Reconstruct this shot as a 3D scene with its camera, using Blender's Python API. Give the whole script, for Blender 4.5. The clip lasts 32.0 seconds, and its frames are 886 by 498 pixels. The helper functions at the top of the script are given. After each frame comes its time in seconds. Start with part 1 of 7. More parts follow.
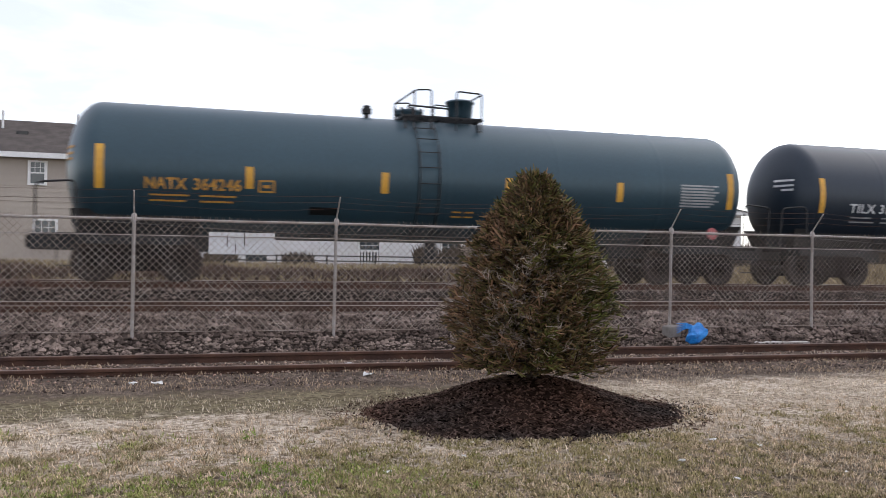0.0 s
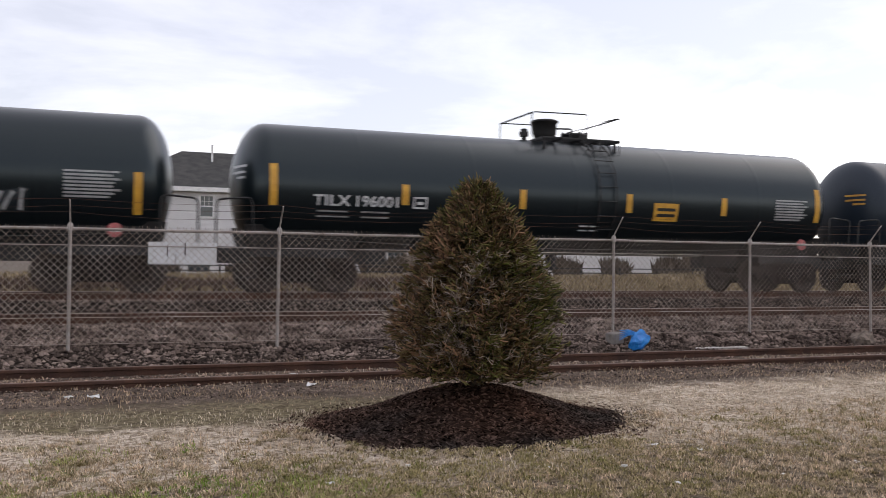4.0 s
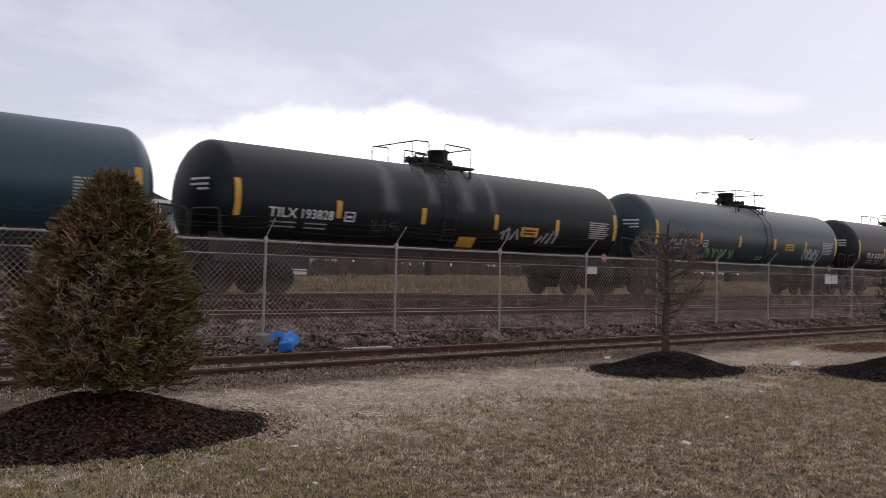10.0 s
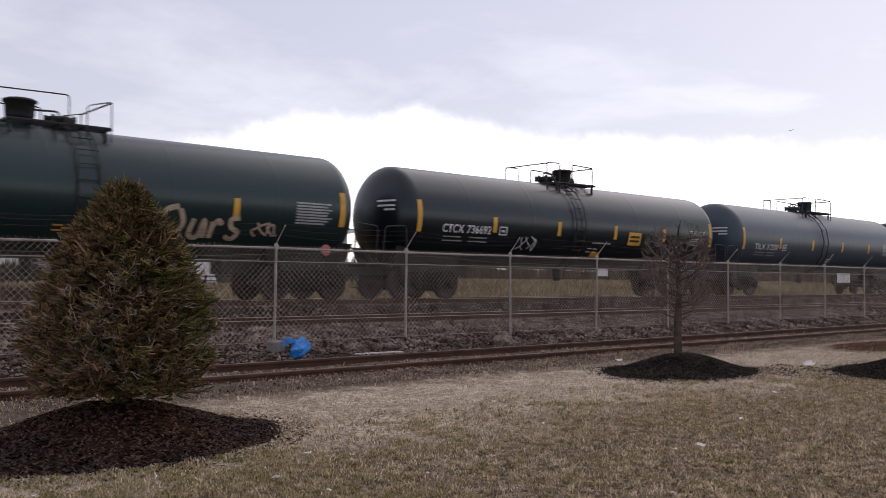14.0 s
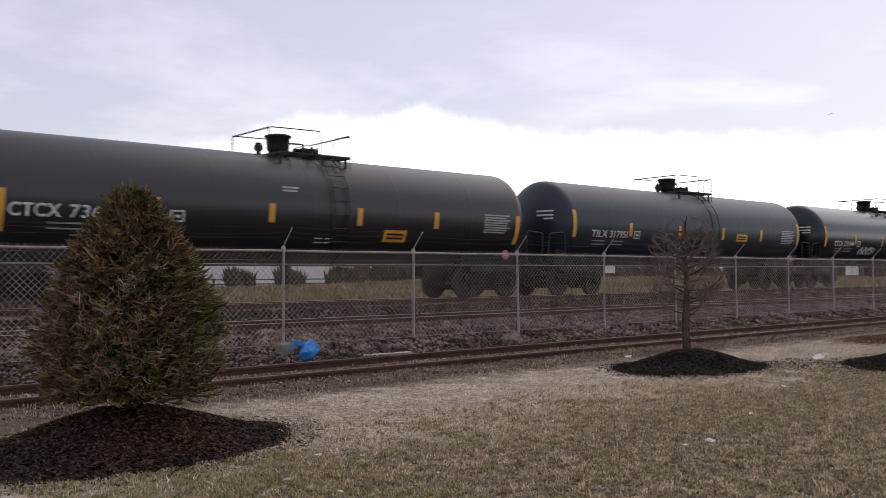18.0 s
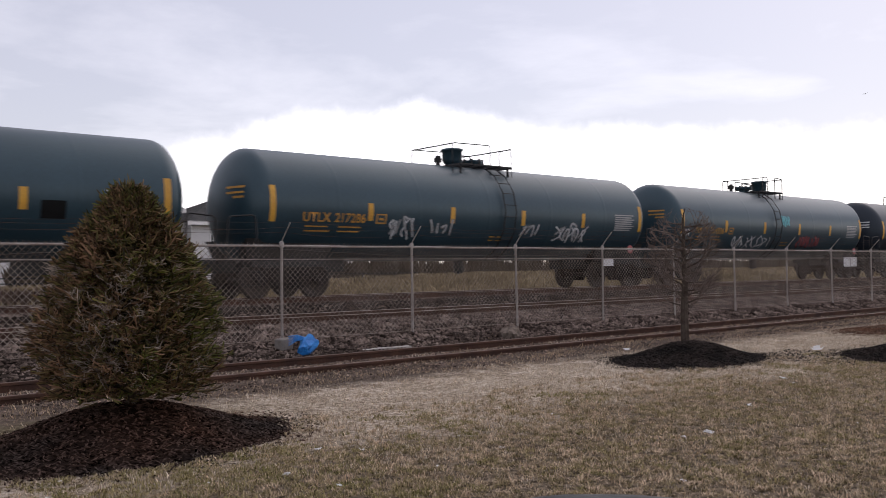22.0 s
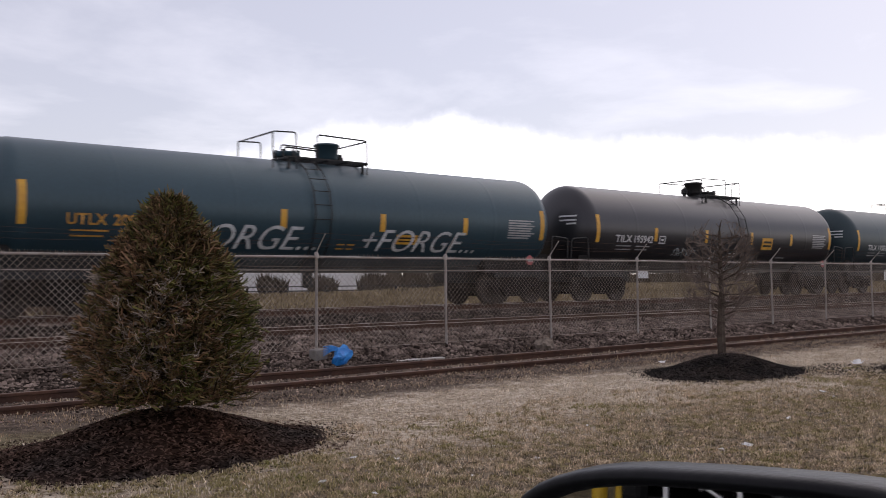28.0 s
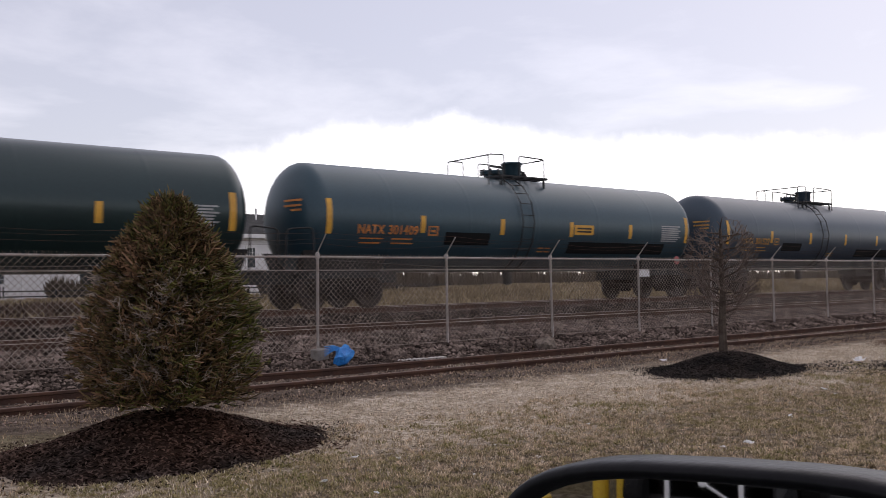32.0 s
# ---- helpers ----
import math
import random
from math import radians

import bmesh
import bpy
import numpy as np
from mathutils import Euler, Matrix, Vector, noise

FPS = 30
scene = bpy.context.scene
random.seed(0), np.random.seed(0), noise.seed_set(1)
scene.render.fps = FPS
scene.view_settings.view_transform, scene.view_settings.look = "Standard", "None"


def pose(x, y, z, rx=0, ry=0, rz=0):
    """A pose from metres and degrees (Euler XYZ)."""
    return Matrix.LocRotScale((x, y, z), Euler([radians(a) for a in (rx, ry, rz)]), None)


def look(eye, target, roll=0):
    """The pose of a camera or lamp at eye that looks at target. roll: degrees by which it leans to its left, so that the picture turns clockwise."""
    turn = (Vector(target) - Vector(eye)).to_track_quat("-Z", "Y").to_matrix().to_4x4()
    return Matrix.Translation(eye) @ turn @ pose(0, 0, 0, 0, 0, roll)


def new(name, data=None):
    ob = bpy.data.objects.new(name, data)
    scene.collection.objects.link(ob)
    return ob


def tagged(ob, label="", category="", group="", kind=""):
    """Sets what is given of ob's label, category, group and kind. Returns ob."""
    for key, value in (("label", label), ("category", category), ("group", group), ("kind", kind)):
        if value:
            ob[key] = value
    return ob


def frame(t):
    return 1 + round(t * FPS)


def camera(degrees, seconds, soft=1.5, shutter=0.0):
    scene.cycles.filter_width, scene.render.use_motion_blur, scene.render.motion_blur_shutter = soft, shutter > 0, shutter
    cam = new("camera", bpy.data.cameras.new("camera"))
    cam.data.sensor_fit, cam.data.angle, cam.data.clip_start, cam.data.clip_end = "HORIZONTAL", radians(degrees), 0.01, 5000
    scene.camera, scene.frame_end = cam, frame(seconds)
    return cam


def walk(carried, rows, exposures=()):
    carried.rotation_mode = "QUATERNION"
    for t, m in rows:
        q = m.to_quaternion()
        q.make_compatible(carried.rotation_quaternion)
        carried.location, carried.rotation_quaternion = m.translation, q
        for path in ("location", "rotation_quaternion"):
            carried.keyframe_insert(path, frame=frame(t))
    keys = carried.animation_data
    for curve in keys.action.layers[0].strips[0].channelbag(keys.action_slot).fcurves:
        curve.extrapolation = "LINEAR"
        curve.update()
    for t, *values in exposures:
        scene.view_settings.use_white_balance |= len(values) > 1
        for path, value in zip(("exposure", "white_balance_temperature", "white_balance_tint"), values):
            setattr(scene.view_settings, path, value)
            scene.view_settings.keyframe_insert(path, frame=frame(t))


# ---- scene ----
# ---- camera and its path ----
cam = camera(52.7, 32.0, 0.6, 0.17)
PATH = [
    (0, (0.506, -0.93, 1.494), (1.092, 0.982, 1.52), 0.8),
    (0.5, (0.504, -0.932, 1.517), (1.091, 0.98, 1.548), 0.7),
    (1, (0.501, -0.933, 1.512), (1.104, 0.974, 1.548), 0.5),
    (1.5, (0.499, -0.943, 1.518), (1.126, 0.955, 1.557), 0.5),
    (2, (0.517, -0.937, 1.51), (1.168, 0.953, 1.552), 0.3),
    (2.5, (0.524, -0.927, 1.508), (1.199, 0.955, 1.549), 0.1),
    (3, (0.532, -0.931, 1.505), (1.224, 0.945, 1.543), 0.2),
    (3.5, (0.538, -0.921, 1.501), (1.235, 0.954, 1.544), 0.4),
    (5.5, (0.574, -0.903, 1.446), (1.299, 0.96, 1.515), 0.9),
    (6, (0.623, -0.857, 1.459), (1.494, 0.942, 1.544), 1.2),
    (6.5, (0.636, -0.862, 1.467), (1.712, 0.823, 1.546), 1.7),
    (7, (0.654, -0.900, 1.485), (1.924, 0.644, 1.523), 3.0),
    (7.5, (0.678, -0.855, 1.501), (2.052, 0.599, 1.504), 3.1),
    (8, (0.678, -0.827, 1.519), (2.084, 0.596, 1.531), 2.6),
    (8.5, (0.677, -0.835, 1.525), (2.072, 0.597, 1.558), 2.3),
    (9, (0.679, -0.839, 1.524), (2.061, 0.606, 1.571), 2.0),
    (9.5, (0.686, -0.852, 1.502), (2.040, 0.618, 1.559), 1.5),
    (10, (0.693, -0.868, 1.483), (2.034, 0.615, 1.545), 1.2),
    (10.5, (0.691, -0.857, 1.488), (2.024, 0.633, 1.552), 1.2),
    (11, (0.689, -0.863, 1.484), (2.012, 0.636, 1.549), 1.2),
    (11.5, (0.689, -0.867, 1.485), (2.012, 0.632, 1.549), 1.1),
    (12, (0.692, -0.86, 1.488), (2.015, 0.638, 1.551), 1.0),
    (12.5, (0.692, -0.86, 1.488), (2.015, 0.638, 1.546), 0.7),
    (13, (0.688, -0.866, 1.497), (2.014, 0.63, 1.558), 0.7),
    (13.5, (0.693, -0.866, 1.487), (2.021, 0.629, 1.556), 0.5),
    (14, (0.693, -0.862, 1.487), (2.017, 0.635, 1.558), 0.4),
    (14.5, (0.689, -0.871, 1.492), (2.011, 0.628, 1.564), 0.4),
    (16.5, (0.696, -0.868, 1.489), (2.013, 0.635, 1.566), -0.4),
    (17, (0.691, -0.882, 1.491), (2.013, 0.618, 1.565), -0.5),
    (17.5, (0.687, -0.882, 1.487), (2.006, 0.62, 1.56), -0.7),
    (18, (0.683, -0.878, 1.493), (1.996, 0.63, 1.563), -0.6),
    (18.5, (0.692, -0.878, 1.492), (2.004, 0.63, 1.562), -0.8),
    (19, (0.697, -0.886, 1.488), (2.015, 0.617, 1.558), -1.0),
    (19.5, (0.697, -0.881, 1.485), (2.022, 0.616, 1.549), -1.2),
    (20, (0.691, -0.889, 1.493), (2.021, 0.603, 1.550), -1.2),
    (20.5, (0.697, -0.884, 1.491), (2.027, 0.609, 1.543), -1.1),
    (21, (0.686, -0.888, 1.488), (2.009, 0.611, 1.545), -1.0),
    (21.5, (0.687, -0.882, 1.486), (2.002, 0.623, 1.545), -1.0),
    (22, (0.688, -0.884, 1.489), (2.003, 0.622, 1.546), -1.0),
    (22.5, (0.676, -0.897, 1.492), (1.991, 0.609, 1.551), -1.0),
    (23, (0.682, -0.892, 1.489), (1.995, 0.616, 1.551), -1.0),
    (23.5, (0.68, -0.893, 1.492), (1.993, 0.615, 1.559), -0.9),
    (24, (0.688, -0.884, 1.49), (1.996, 0.627, 1.558), -0.8),
    (24.5, (0.685, -0.877, 1.486), (1.991, 0.636, 1.554), -0.7),
    (26.5, (0.670, -0.894, 1.490), (1.969, 0.625, 1.562), -0.7),
    (27, (0.668, -0.888, 1.475), (1.955, 0.641, 1.557), -0.6),
    (27.5, (0.661, -0.884, 1.46), (1.926, 0.662, 1.551), -0.7),
    (28, (0.662, -0.878, 1.459), (1.921, 0.674, 1.546), -0.8),
    (28.5, (0.66, -0.889, 1.459), (1.919, 0.662, 1.542), -0.9),
    (29, (0.665, -0.887, 1.456), (1.927, 0.662, 1.534), -1.0),
    (29.5, (0.661, -0.89, 1.458), (1.925, 0.658, 1.534), -1.1),
    (30, (0.662, -0.891, 1.459), (1.922, 0.66, 1.536), -1.0),
    (30.5, (0.666, -0.888, 1.459), (1.923, 0.665, 1.535), -1.0),
    (31, (0.658, -0.885, 1.459), (1.913, 0.67, 1.541), -1.0),
    (31.5, (0.664, -0.885, 1.456), (1.919, 0.67, 1.543), -1.0),
    (32, (0.665, -0.885, 1.456), (1.922, 0.669, 1.542), -1.1),
]
EXPOSURES = [(0.0, 0.74, 6550, 12), (0.8, 0.58, 6700, 13), (3.5, 0.46, 6850, 14), (5.5, 0.30, 6800, 16), (6.5, 0.0, 6800, 18), (9.0, 0.0, 6800, 18), (13.0, 0.04, 6800, 18), (32.0, 0.08, 6800, 18)]
walk(cam, [(t, look(eye, target, roll)) for t, eye, target, roll in PATH], EXPOSURES)

# distance travelled by the train, metres, by seconds
TRAVEL = [(0.0, 0.0), (0.5, 8.35), (1.0, 16.53), (1.5, 25.06), (2.0, 33.6), (2.5, 42.18), (3.0, 50.74), (3.5, 59.07), (4, 67.43), (4.5, 75.81), (5, 84.18), (5.5, 92.56), (6.0, 101.17), (6.5, 109.06), (7.0, 117.54), (7.5, 126.05), (8, 134.43), (8.5, 142.82), (9, 150.7), (9.5, 158.98), (10.0, 167.23), (10.5, 175.53), (11.0, 183.74), (11.5, 192.05), (12.0, 200.12), (12.5, 208.56), (13.0, 216.92), (13.5, 225.15), (14.0, 233.45), (14.5, 241.16), (15, 249.38), (15.5, 257.59), (16, 265.82), (16.5, 274.04), (17.0, 282.02), (17.5, 290.28), (18.0, 298.63), (18.5, 306.88), (19.0, 315.08), (19.5, 323.32), (20.0, 330.91), (20.5, 339.18), (21.0, 347.31), (21.5, 355.59), (22.0, 364.0), (22.5, 371.67), (23.0, 379.91), (23.5, 388.02), (24, 396.2), (24.5, 404.33), (25, 412.39), (25.5, 420.46), (26, 428.52), (26.5, 436.58), (27.0, 444.76), (27.5, 452.87), (28.0, 460.48), (28.5, 468.52), (29, 476.6), (29.5, 484.72), (30.0, 492.84), (30.5, 500.87), (31, 508.48), (31.5, 516.71), (32.0, 524.68)]
# middles of the cars at the start
MIDDLES = [6.71, 24.79, 42.84, 60.92, 78.98, 96.99, 115.11, 133.02, 150.94, 168.8, 186.56, 204.43, 222.43, 240.43, 258.36, 276.2, 294.1, 312.1, 330.08, 347.98, 365.92, 383.92, 401.88, 419.83, 437.78, 455.73, 473.62, 491.48, 509.38, 527.3, 545.22, 563.11, 580.98]

# ---- world, sun ----
world = bpy.data.worlds.new("overcast")
scene.world = world
world.use_nodes = True
wt = world.node_tree
wt.nodes.clear()


def wnode(kind, **inputs):
    n = wt.nodes.new(kind)
    for k, v in inputs.items():
        n.inputs[k].default_value = v
    return n


SUN_EL, SUN_AZ = radians(42), radians(80)
sky = wnode("ShaderNodeTexSky")
sky.sky_type, sky.sun_disc, sky.sun_elevation, sky.sun_rotation = "NISHITA", False, SUN_EL, SUN_AZ
wco = wnode("ShaderNodeTexCoord")
sep = wnode("ShaderNodeSeparateXYZ")
wt.links.new(wco.outputs["Generated"], sep.inputs[0])
# cloud deck: direction flattened onto a plane overhead
mz = wnode("ShaderNodeMath")
mz.operation = "MAXIMUM"
wt.links.new(sep.outputs["Z"], mz.inputs[0])
mz.inputs[1].default_value = 0.0
ma = wnode("ShaderNodeMath")
ma.operation = "ADD"
wt.links.new(mz.outputs[0], ma.inputs[0])
ma.inputs[1].default_value = 0.11
dx = wnode("ShaderNodeMath")
dx.operation = "DIVIDE"
wt.links.new(sep.outputs["X"], dx.inputs[0])
wt.links.new(ma.outputs[0], dx.inputs[1])
dy = wnode("ShaderNodeMath")
dy.operation = "DIVIDE"
wt.links.new(sep.outputs["Y"], dy.inputs[0])
wt.links.new(ma.outputs[0], dy.inputs[1])
comb = wnode("ShaderNodeCombineXYZ")
wt.links.new(dx.outputs[0], comb.inputs[0])
wt.links.new(dy.outputs[0], comb.inputs[1])
cl = wnode("ShaderNodeTexNoise", Scale=0.85, Detail=8.0, Roughness=0.56, Distortion=0.25)
wt.links.new(comb.outputs[0], cl.inputs["Vector"])
# the deck ends in a clear bright band low over the horizon
edge = wnode("ShaderNodeMath")
edge.operation = "MULTIPLY_ADD"
wt.links.new(cl.outputs["Fac"], edge.inputs[0])
edge.inputs[1].default_value = 0.05
# the deck hangs lower to both sides
west = wnode("ShaderNodeMapRange")
west.interpolation_type = "SMOOTHSTEP"
wt.links.new(sep.outputs["X"], west.inputs[0])
west.inputs[1].default_value, west.inputs[2].default_value = 0.30, 0.56
west.inputs[3].default_value, west.inputs[4].default_value = 0.055, 0.0
lower = wnode("ShaderNodeMath")
lower.operation = "ADD"
wt.links.new(sep.outputs["Z"], lower.inputs[0])
wt.links.new(west.outputs[0], lower.inputs[1])
east = wnode("ShaderNodeMapRange")
east.interpolation_type = "SMOOTHSTEP"
wt.links.new(sep.outputs["X"], east.inputs[0])
east.inputs[1].default_value, east.inputs[2].default_value = 0.62, 0.90
east.inputs[3].default_value, east.inputs[4].default_value = 0.0, 0.042
sunk = wnode("ShaderNodeMath")
sunk.operation = "ADD"
wt.links.new(lower.outputs[0], sunk.inputs[0])
wt.links.new(east.outputs[0], sunk.inputs[1])
rag = wnode("ShaderNodeTexNoise", Scale=7.0, Detail=6.0, Roughness=0.62)
wt.links.new(wco.outputs["Generated"], rag.inputs["Vector"])
ragged = wnode("ShaderNodeMath")
ragged.operation = "MULTIPLY_ADD"
wt.links.new(rag.outputs["Fac"], ragged.inputs[0])
ragged.inputs[1].default_value = 0.09
wt.links.new(sunk.outputs[0], ragged.inputs[2])
wt.links.new(ragged.outputs[0], edge.inputs[2])
band = wnode("ShaderNodeMapRange")
band.interpolation_type = "SMOOTHSTEP"
wt.links.new(edge.outputs[0], band.inputs[0])
band.inputs[1].default_value, band.inputs[2].default_value = 0.224, 0.264
ramp = wnode("ShaderNodeValToRGB")
ramp.color_ramp.elements[0].position, ramp.color_ramp.elements[0].color = 0.30, (0.455, 0.46, 0.505, 1)
ramp.color_ramp.elements[1].position, ramp.color_ramp.elements[1].color = 0.66, (0.845, 0.845, 0.88, 1)
# heaviest straight over the line, thinner to both sides
aside = wnode("ShaderNodeMath")
aside.operation = "SUBTRACT"
wt.links.new(sep.outputs["X"], aside.inputs[0])
aside.inputs[1].default_value = 0.08
away = wnode("ShaderNodeMath")
away.operation = "ABSOLUTE"
wt.links.new(aside.outputs[0], away.inputs[0])
lean = wnode("ShaderNodeMath")
lean.operation = "MULTIPLY_ADD"
wt.links.new(away.outputs[0], lean.inputs[0])
lean.inputs[1].default_value, lean.inputs[2].default_value = -0.15, -0.07
dens = wnode("ShaderNodeMath")
dens.operation = "ADD"
wt.links.new(cl.outputs["Fac"], dens.inputs[0])
wt.links.new(lean.outputs[0], dens.inputs[1])
# its underside is the darkest part
under = wnode("ShaderNodeMapRange")
under.interpolation_type = "SMOOTHSTEP"
wt.links.new(sep.outputs["Z"], under.inputs[0])
under.inputs[1].default_value, under.inputs[2].default_value = 0.19, 0.36
under.inputs[3].default_value, under.inputs[4].default_value = -0.05, 0.035
belly = wnode("ShaderNodeMath")
belly.operation = "ADD"
wt.links.new(dens.outputs[0], belly.inputs[0])
wt.links.new(under.outputs[0], belly.inputs[1])
wt.links.new(belly.outputs[0], ramp.inputs[0])
mixc = wnode("ShaderNodeMixRGB")
mixc.inputs[1].default_value = (1.25, 1.25, 1.27, 1)
wt.links.new(band.outputs[0], mixc.inputs[0])
wt.links.new(ramp.outputs[0], mixc.inputs[2])
bg_cloud = wnode("ShaderNodeBackground", Strength=0.93)
wt.links.new(mixc.outputs[0], bg_cloud.inputs["Color"])
bg_sky = wnode("ShaderNodeBackground", Strength=0.05)
wt.links.new(sky.outputs[0], bg_sky.inputs["Color"])
add = wnode("ShaderNodeAddShader")
wt.links.new(bg_cloud.outputs[0], add.inputs[0])
wt.links.new(bg_sky.outputs[0], add.inputs[1])
wout = wnode("ShaderNodeOutputWorld")
wt.links.new(add.outputs[0], wout.inputs[0])

sun = new("sun", bpy.data.lights.new("sun", "SUN"))
sun.data.energy, sun.data.angle, sun.data.color = 0.5, radians(60), (1.0, 0.99, 0.97)
sun.matrix_world = look((0, 0, 40), (0 - 40 * math.sin(SUN_AZ) / math.tan(SUN_EL), -40 * math.cos(SUN_AZ) / math.tan(SUN_EL), 0))


# ---- materials ----
def mat(name, color, rough=0.7, metal=0.0, color2=None, scale=6.0, fine=60.0, bump=0.15, coat=0.0, spec=0.5, stretch=(1, 1, 1), dist=0.01, detail=5.0, lo=0.35, hi=0.65, space="Object", vary=0.0):
    """Two colours mixed by a coarse noise, a fine noise for grain and relief."""
    m = bpy.data.materials.new(name)
    m.use_nodes = True
    t = m.node_tree
    b = t.nodes["Principled BSDF"]
    b.inputs["Roughness"].default_value, b.inputs["Metallic"].default_value = rough, metal
    b.inputs["Specular IOR Level"].default_value = 0.0 if rough >= 0.9 else min(spec, 0.2) if rough >= 0.8 else spec
    b.inputs["Coat Weight"].default_value = coat
    co = t.nodes.new("ShaderNodeTexCoord")
    mp = t.nodes.new("ShaderNodeMapping")
    mp.inputs["Scale"].default_value = stretch
    t.links.new(co.outputs[space], mp.inputs[0])
    n1 = t.nodes.new("ShaderNodeTexNoise")
    n1.inputs["Scale"].default_value, n1.inputs["Detail"].default_value = scale, detail
    n2 = t.nodes.new("ShaderNodeTexNoise")
    n2.inputs["Scale"].default_value, n2.inputs["Detail"].default_value = fine, 4.0
    for n in (n1, n2):
        t.links.new(mp.outputs[0], n.inputs["Vector"])
    mr = t.nodes.new("ShaderNodeMapRange")
    mr.inputs[1].default_value, mr.inputs[2].default_value = lo, hi
    t.links.new(n1.outputs["Fac"], mr.inputs[0])
    mx = t.nodes.new("ShaderNodeMixRGB")
    mx.inputs[1].default_value = (*color, 1)
    mx.inputs[2].default_value = (*(color2 or [c * 0.7 for c in color]), 1)
    t.links.new(mr.outputs[0], mx.inputs[0])
    gr = t.nodes.new("ShaderNodeMixRGB")
    gr.blend_type = "OVERLAY"
    gr.inputs[0].default_value = 0.35
    t.links.new(mx.outputs[0], gr.inputs[1])
    t.links.new(n2.outputs["Fac"], gr.inputs[2])
    last = gr
    if vary:
        oi = t.nodes.new("ShaderNodeNewGeometry")
        hv = t.nodes.new("ShaderNodeHueSaturation")
        vr = t.nodes.new("ShaderNodeMapRange")
        vr.inputs[3].default_value, vr.inputs[4].default_value = 1 - vary, 1 + vary
        t.links.new(oi.outputs["Random Per Island"], vr.inputs[0])
        t.links.new(vr.outputs[0], hv.inputs["Value"])
        t.links.new(gr.outputs[0], hv.inputs["Color"])
        last = hv
    t.links.new(last.outputs[0], b.inputs["Base Color"])
    if bump:
        bp = t.nodes.new("ShaderNodeBump")
        bp.inputs["Strength"].default_value, bp.inputs["Distance"].default_value = bump, dist
        t.links.new(n2.outputs["Fac"], bp.inputs["Height"])
        t.links.new(bp.outputs[0], b.inputs["Normal"])
    return m


M_RUST = mat("rusted_steel", (0.058, 0.033, 0.026), 0.85, 0.1, (0.098, 0.050, 0.034), 3, 40, 0.3)
M_RAILTOP = mat("worn_rail", (0.58, 0.52, 0.47), 0.32, 0.85, (0.46, 0.38, 0.32), 2, 30, 0.1)
M_GALV = mat("galvanised_steel", (0.37, 0.34, 0.32), 0.6, 0.2, (0.25, 0.21, 0.19), 5, 60, 0.1)
M_WIRE = mat("weathered_wire", (0.43, 0.37, 0.325), 0.9, 0.0, (0.22, 0.175, 0.145), 3, 60, 0.0)
M_STONE = mat("ballast_stone", (0.205, 0.158, 0.134), 0.95, 0, (0.060, 0.044, 0.037), 2, 40, 0.3, vary=0.75)
M_MULCH = mat("bark_mulch", (0.045, 0.026, 0.018), 0.95, 0, (0.026, 0.020, 0.018), 0.8, 45, 1.0, dist=0.04)
M_MULCH_K = mat("black_mulch", (0.020, 0.018, 0.018), 0.95, 0, (0.034, 0.028, 0.026), 2.0, 45, 1.0, dist=0.04)
M_CHIP_K = mat("black_bark_chip", (0.026, 0.023, 0.022), 0.95, 0, (0.052, 0.042, 0.037), 2.0, 45, 0.3, vary=0.6)
M_CHIP = mat("bark_chip", (0.096, 0.052, 0.037), 0.95, 0, (0.044, 0.035, 0.031), 0.8, 45, 0.3, vary=0.95)
M_BLACK = mat("black_iron", (0.010, 0.010, 0.011), 0.6, 0.1, (0.016, 0.014, 0.013), 4, 50, 0.1)
M_PANEL = mat("flat_black_paint", (0.004, 0.004, 0.0045), 0.85, 0.0, (0.006, 0.006, 0.006), 4, 50, 0.05)
M_TRUCK = mat("grimy_cast_steel", (0.014, 0.011, 0.010), 0.85, 0.1, (0.026, 0.019, 0.016), 4, 30, 0.3)
M_WHEEL = mat("wheel_steel", (0.030, 0.022, 0.018), 0.7, 0.3, (0.05, 0.034, 0.027), 5, 30, 0.2)
M_YELLOW = mat("yellow_reflector", (0.62, 0.33, 0.035), 0.5, 0, (0.50, 0.25, 0.03), 4, 40, 0.05)
M_LETTER_W = mat("white_stencil", (0.62, 0.62, 0.62), 0.6, 0, (0.48, 0.48, 0.48), 5, 40, 0)
M_BADGE = mat("faded_red_paint", (0.42, 0.09, 0.09), 0.6, 0, (0.34, 0.10, 0.10), 6, 40, 0)
M_LETTER_D = mat("dusty_stencil", (0.34, 0.34, 0.34), 0.6, 0, (0.24, 0.24, 0.24), 5, 40, 0)
M_LETTER_Y = mat("yellow_stencil", (0.50, 0.25, 0.04), 0.6, 0, (0.38, 0.19, 0.035), 5, 40, 0)
M_LETTER_O = mat("orange_stencil", (0.55, 0.20, 0.04), 0.6, 0, (0.42, 0.15, 0.035), 5, 40, 0)
M_WHITE = mat("white_board", (0.74, 0.75, 0.77), 0.6, 0, (0.62, 0.62, 0.63), 3, 40, 0.05)
M_BLUE = mat("blue_plastic", (0.010, 0.15, 0.48), 0.4, 0, (0.014, 0.23, 0.62), 9, 40, 0.3)
M_CONCRETE = mat("concrete", (0.24, 0.22, 0.20), 0.9, 0, (0.18, 0.16, 0.15), 8, 60, 0.3)
M_LITTER = mat("litter_paper", (0.90, 0.90, 0.90), 0.7, 0, (0.80, 0.79, 0.78), 9, 60, 0.2)
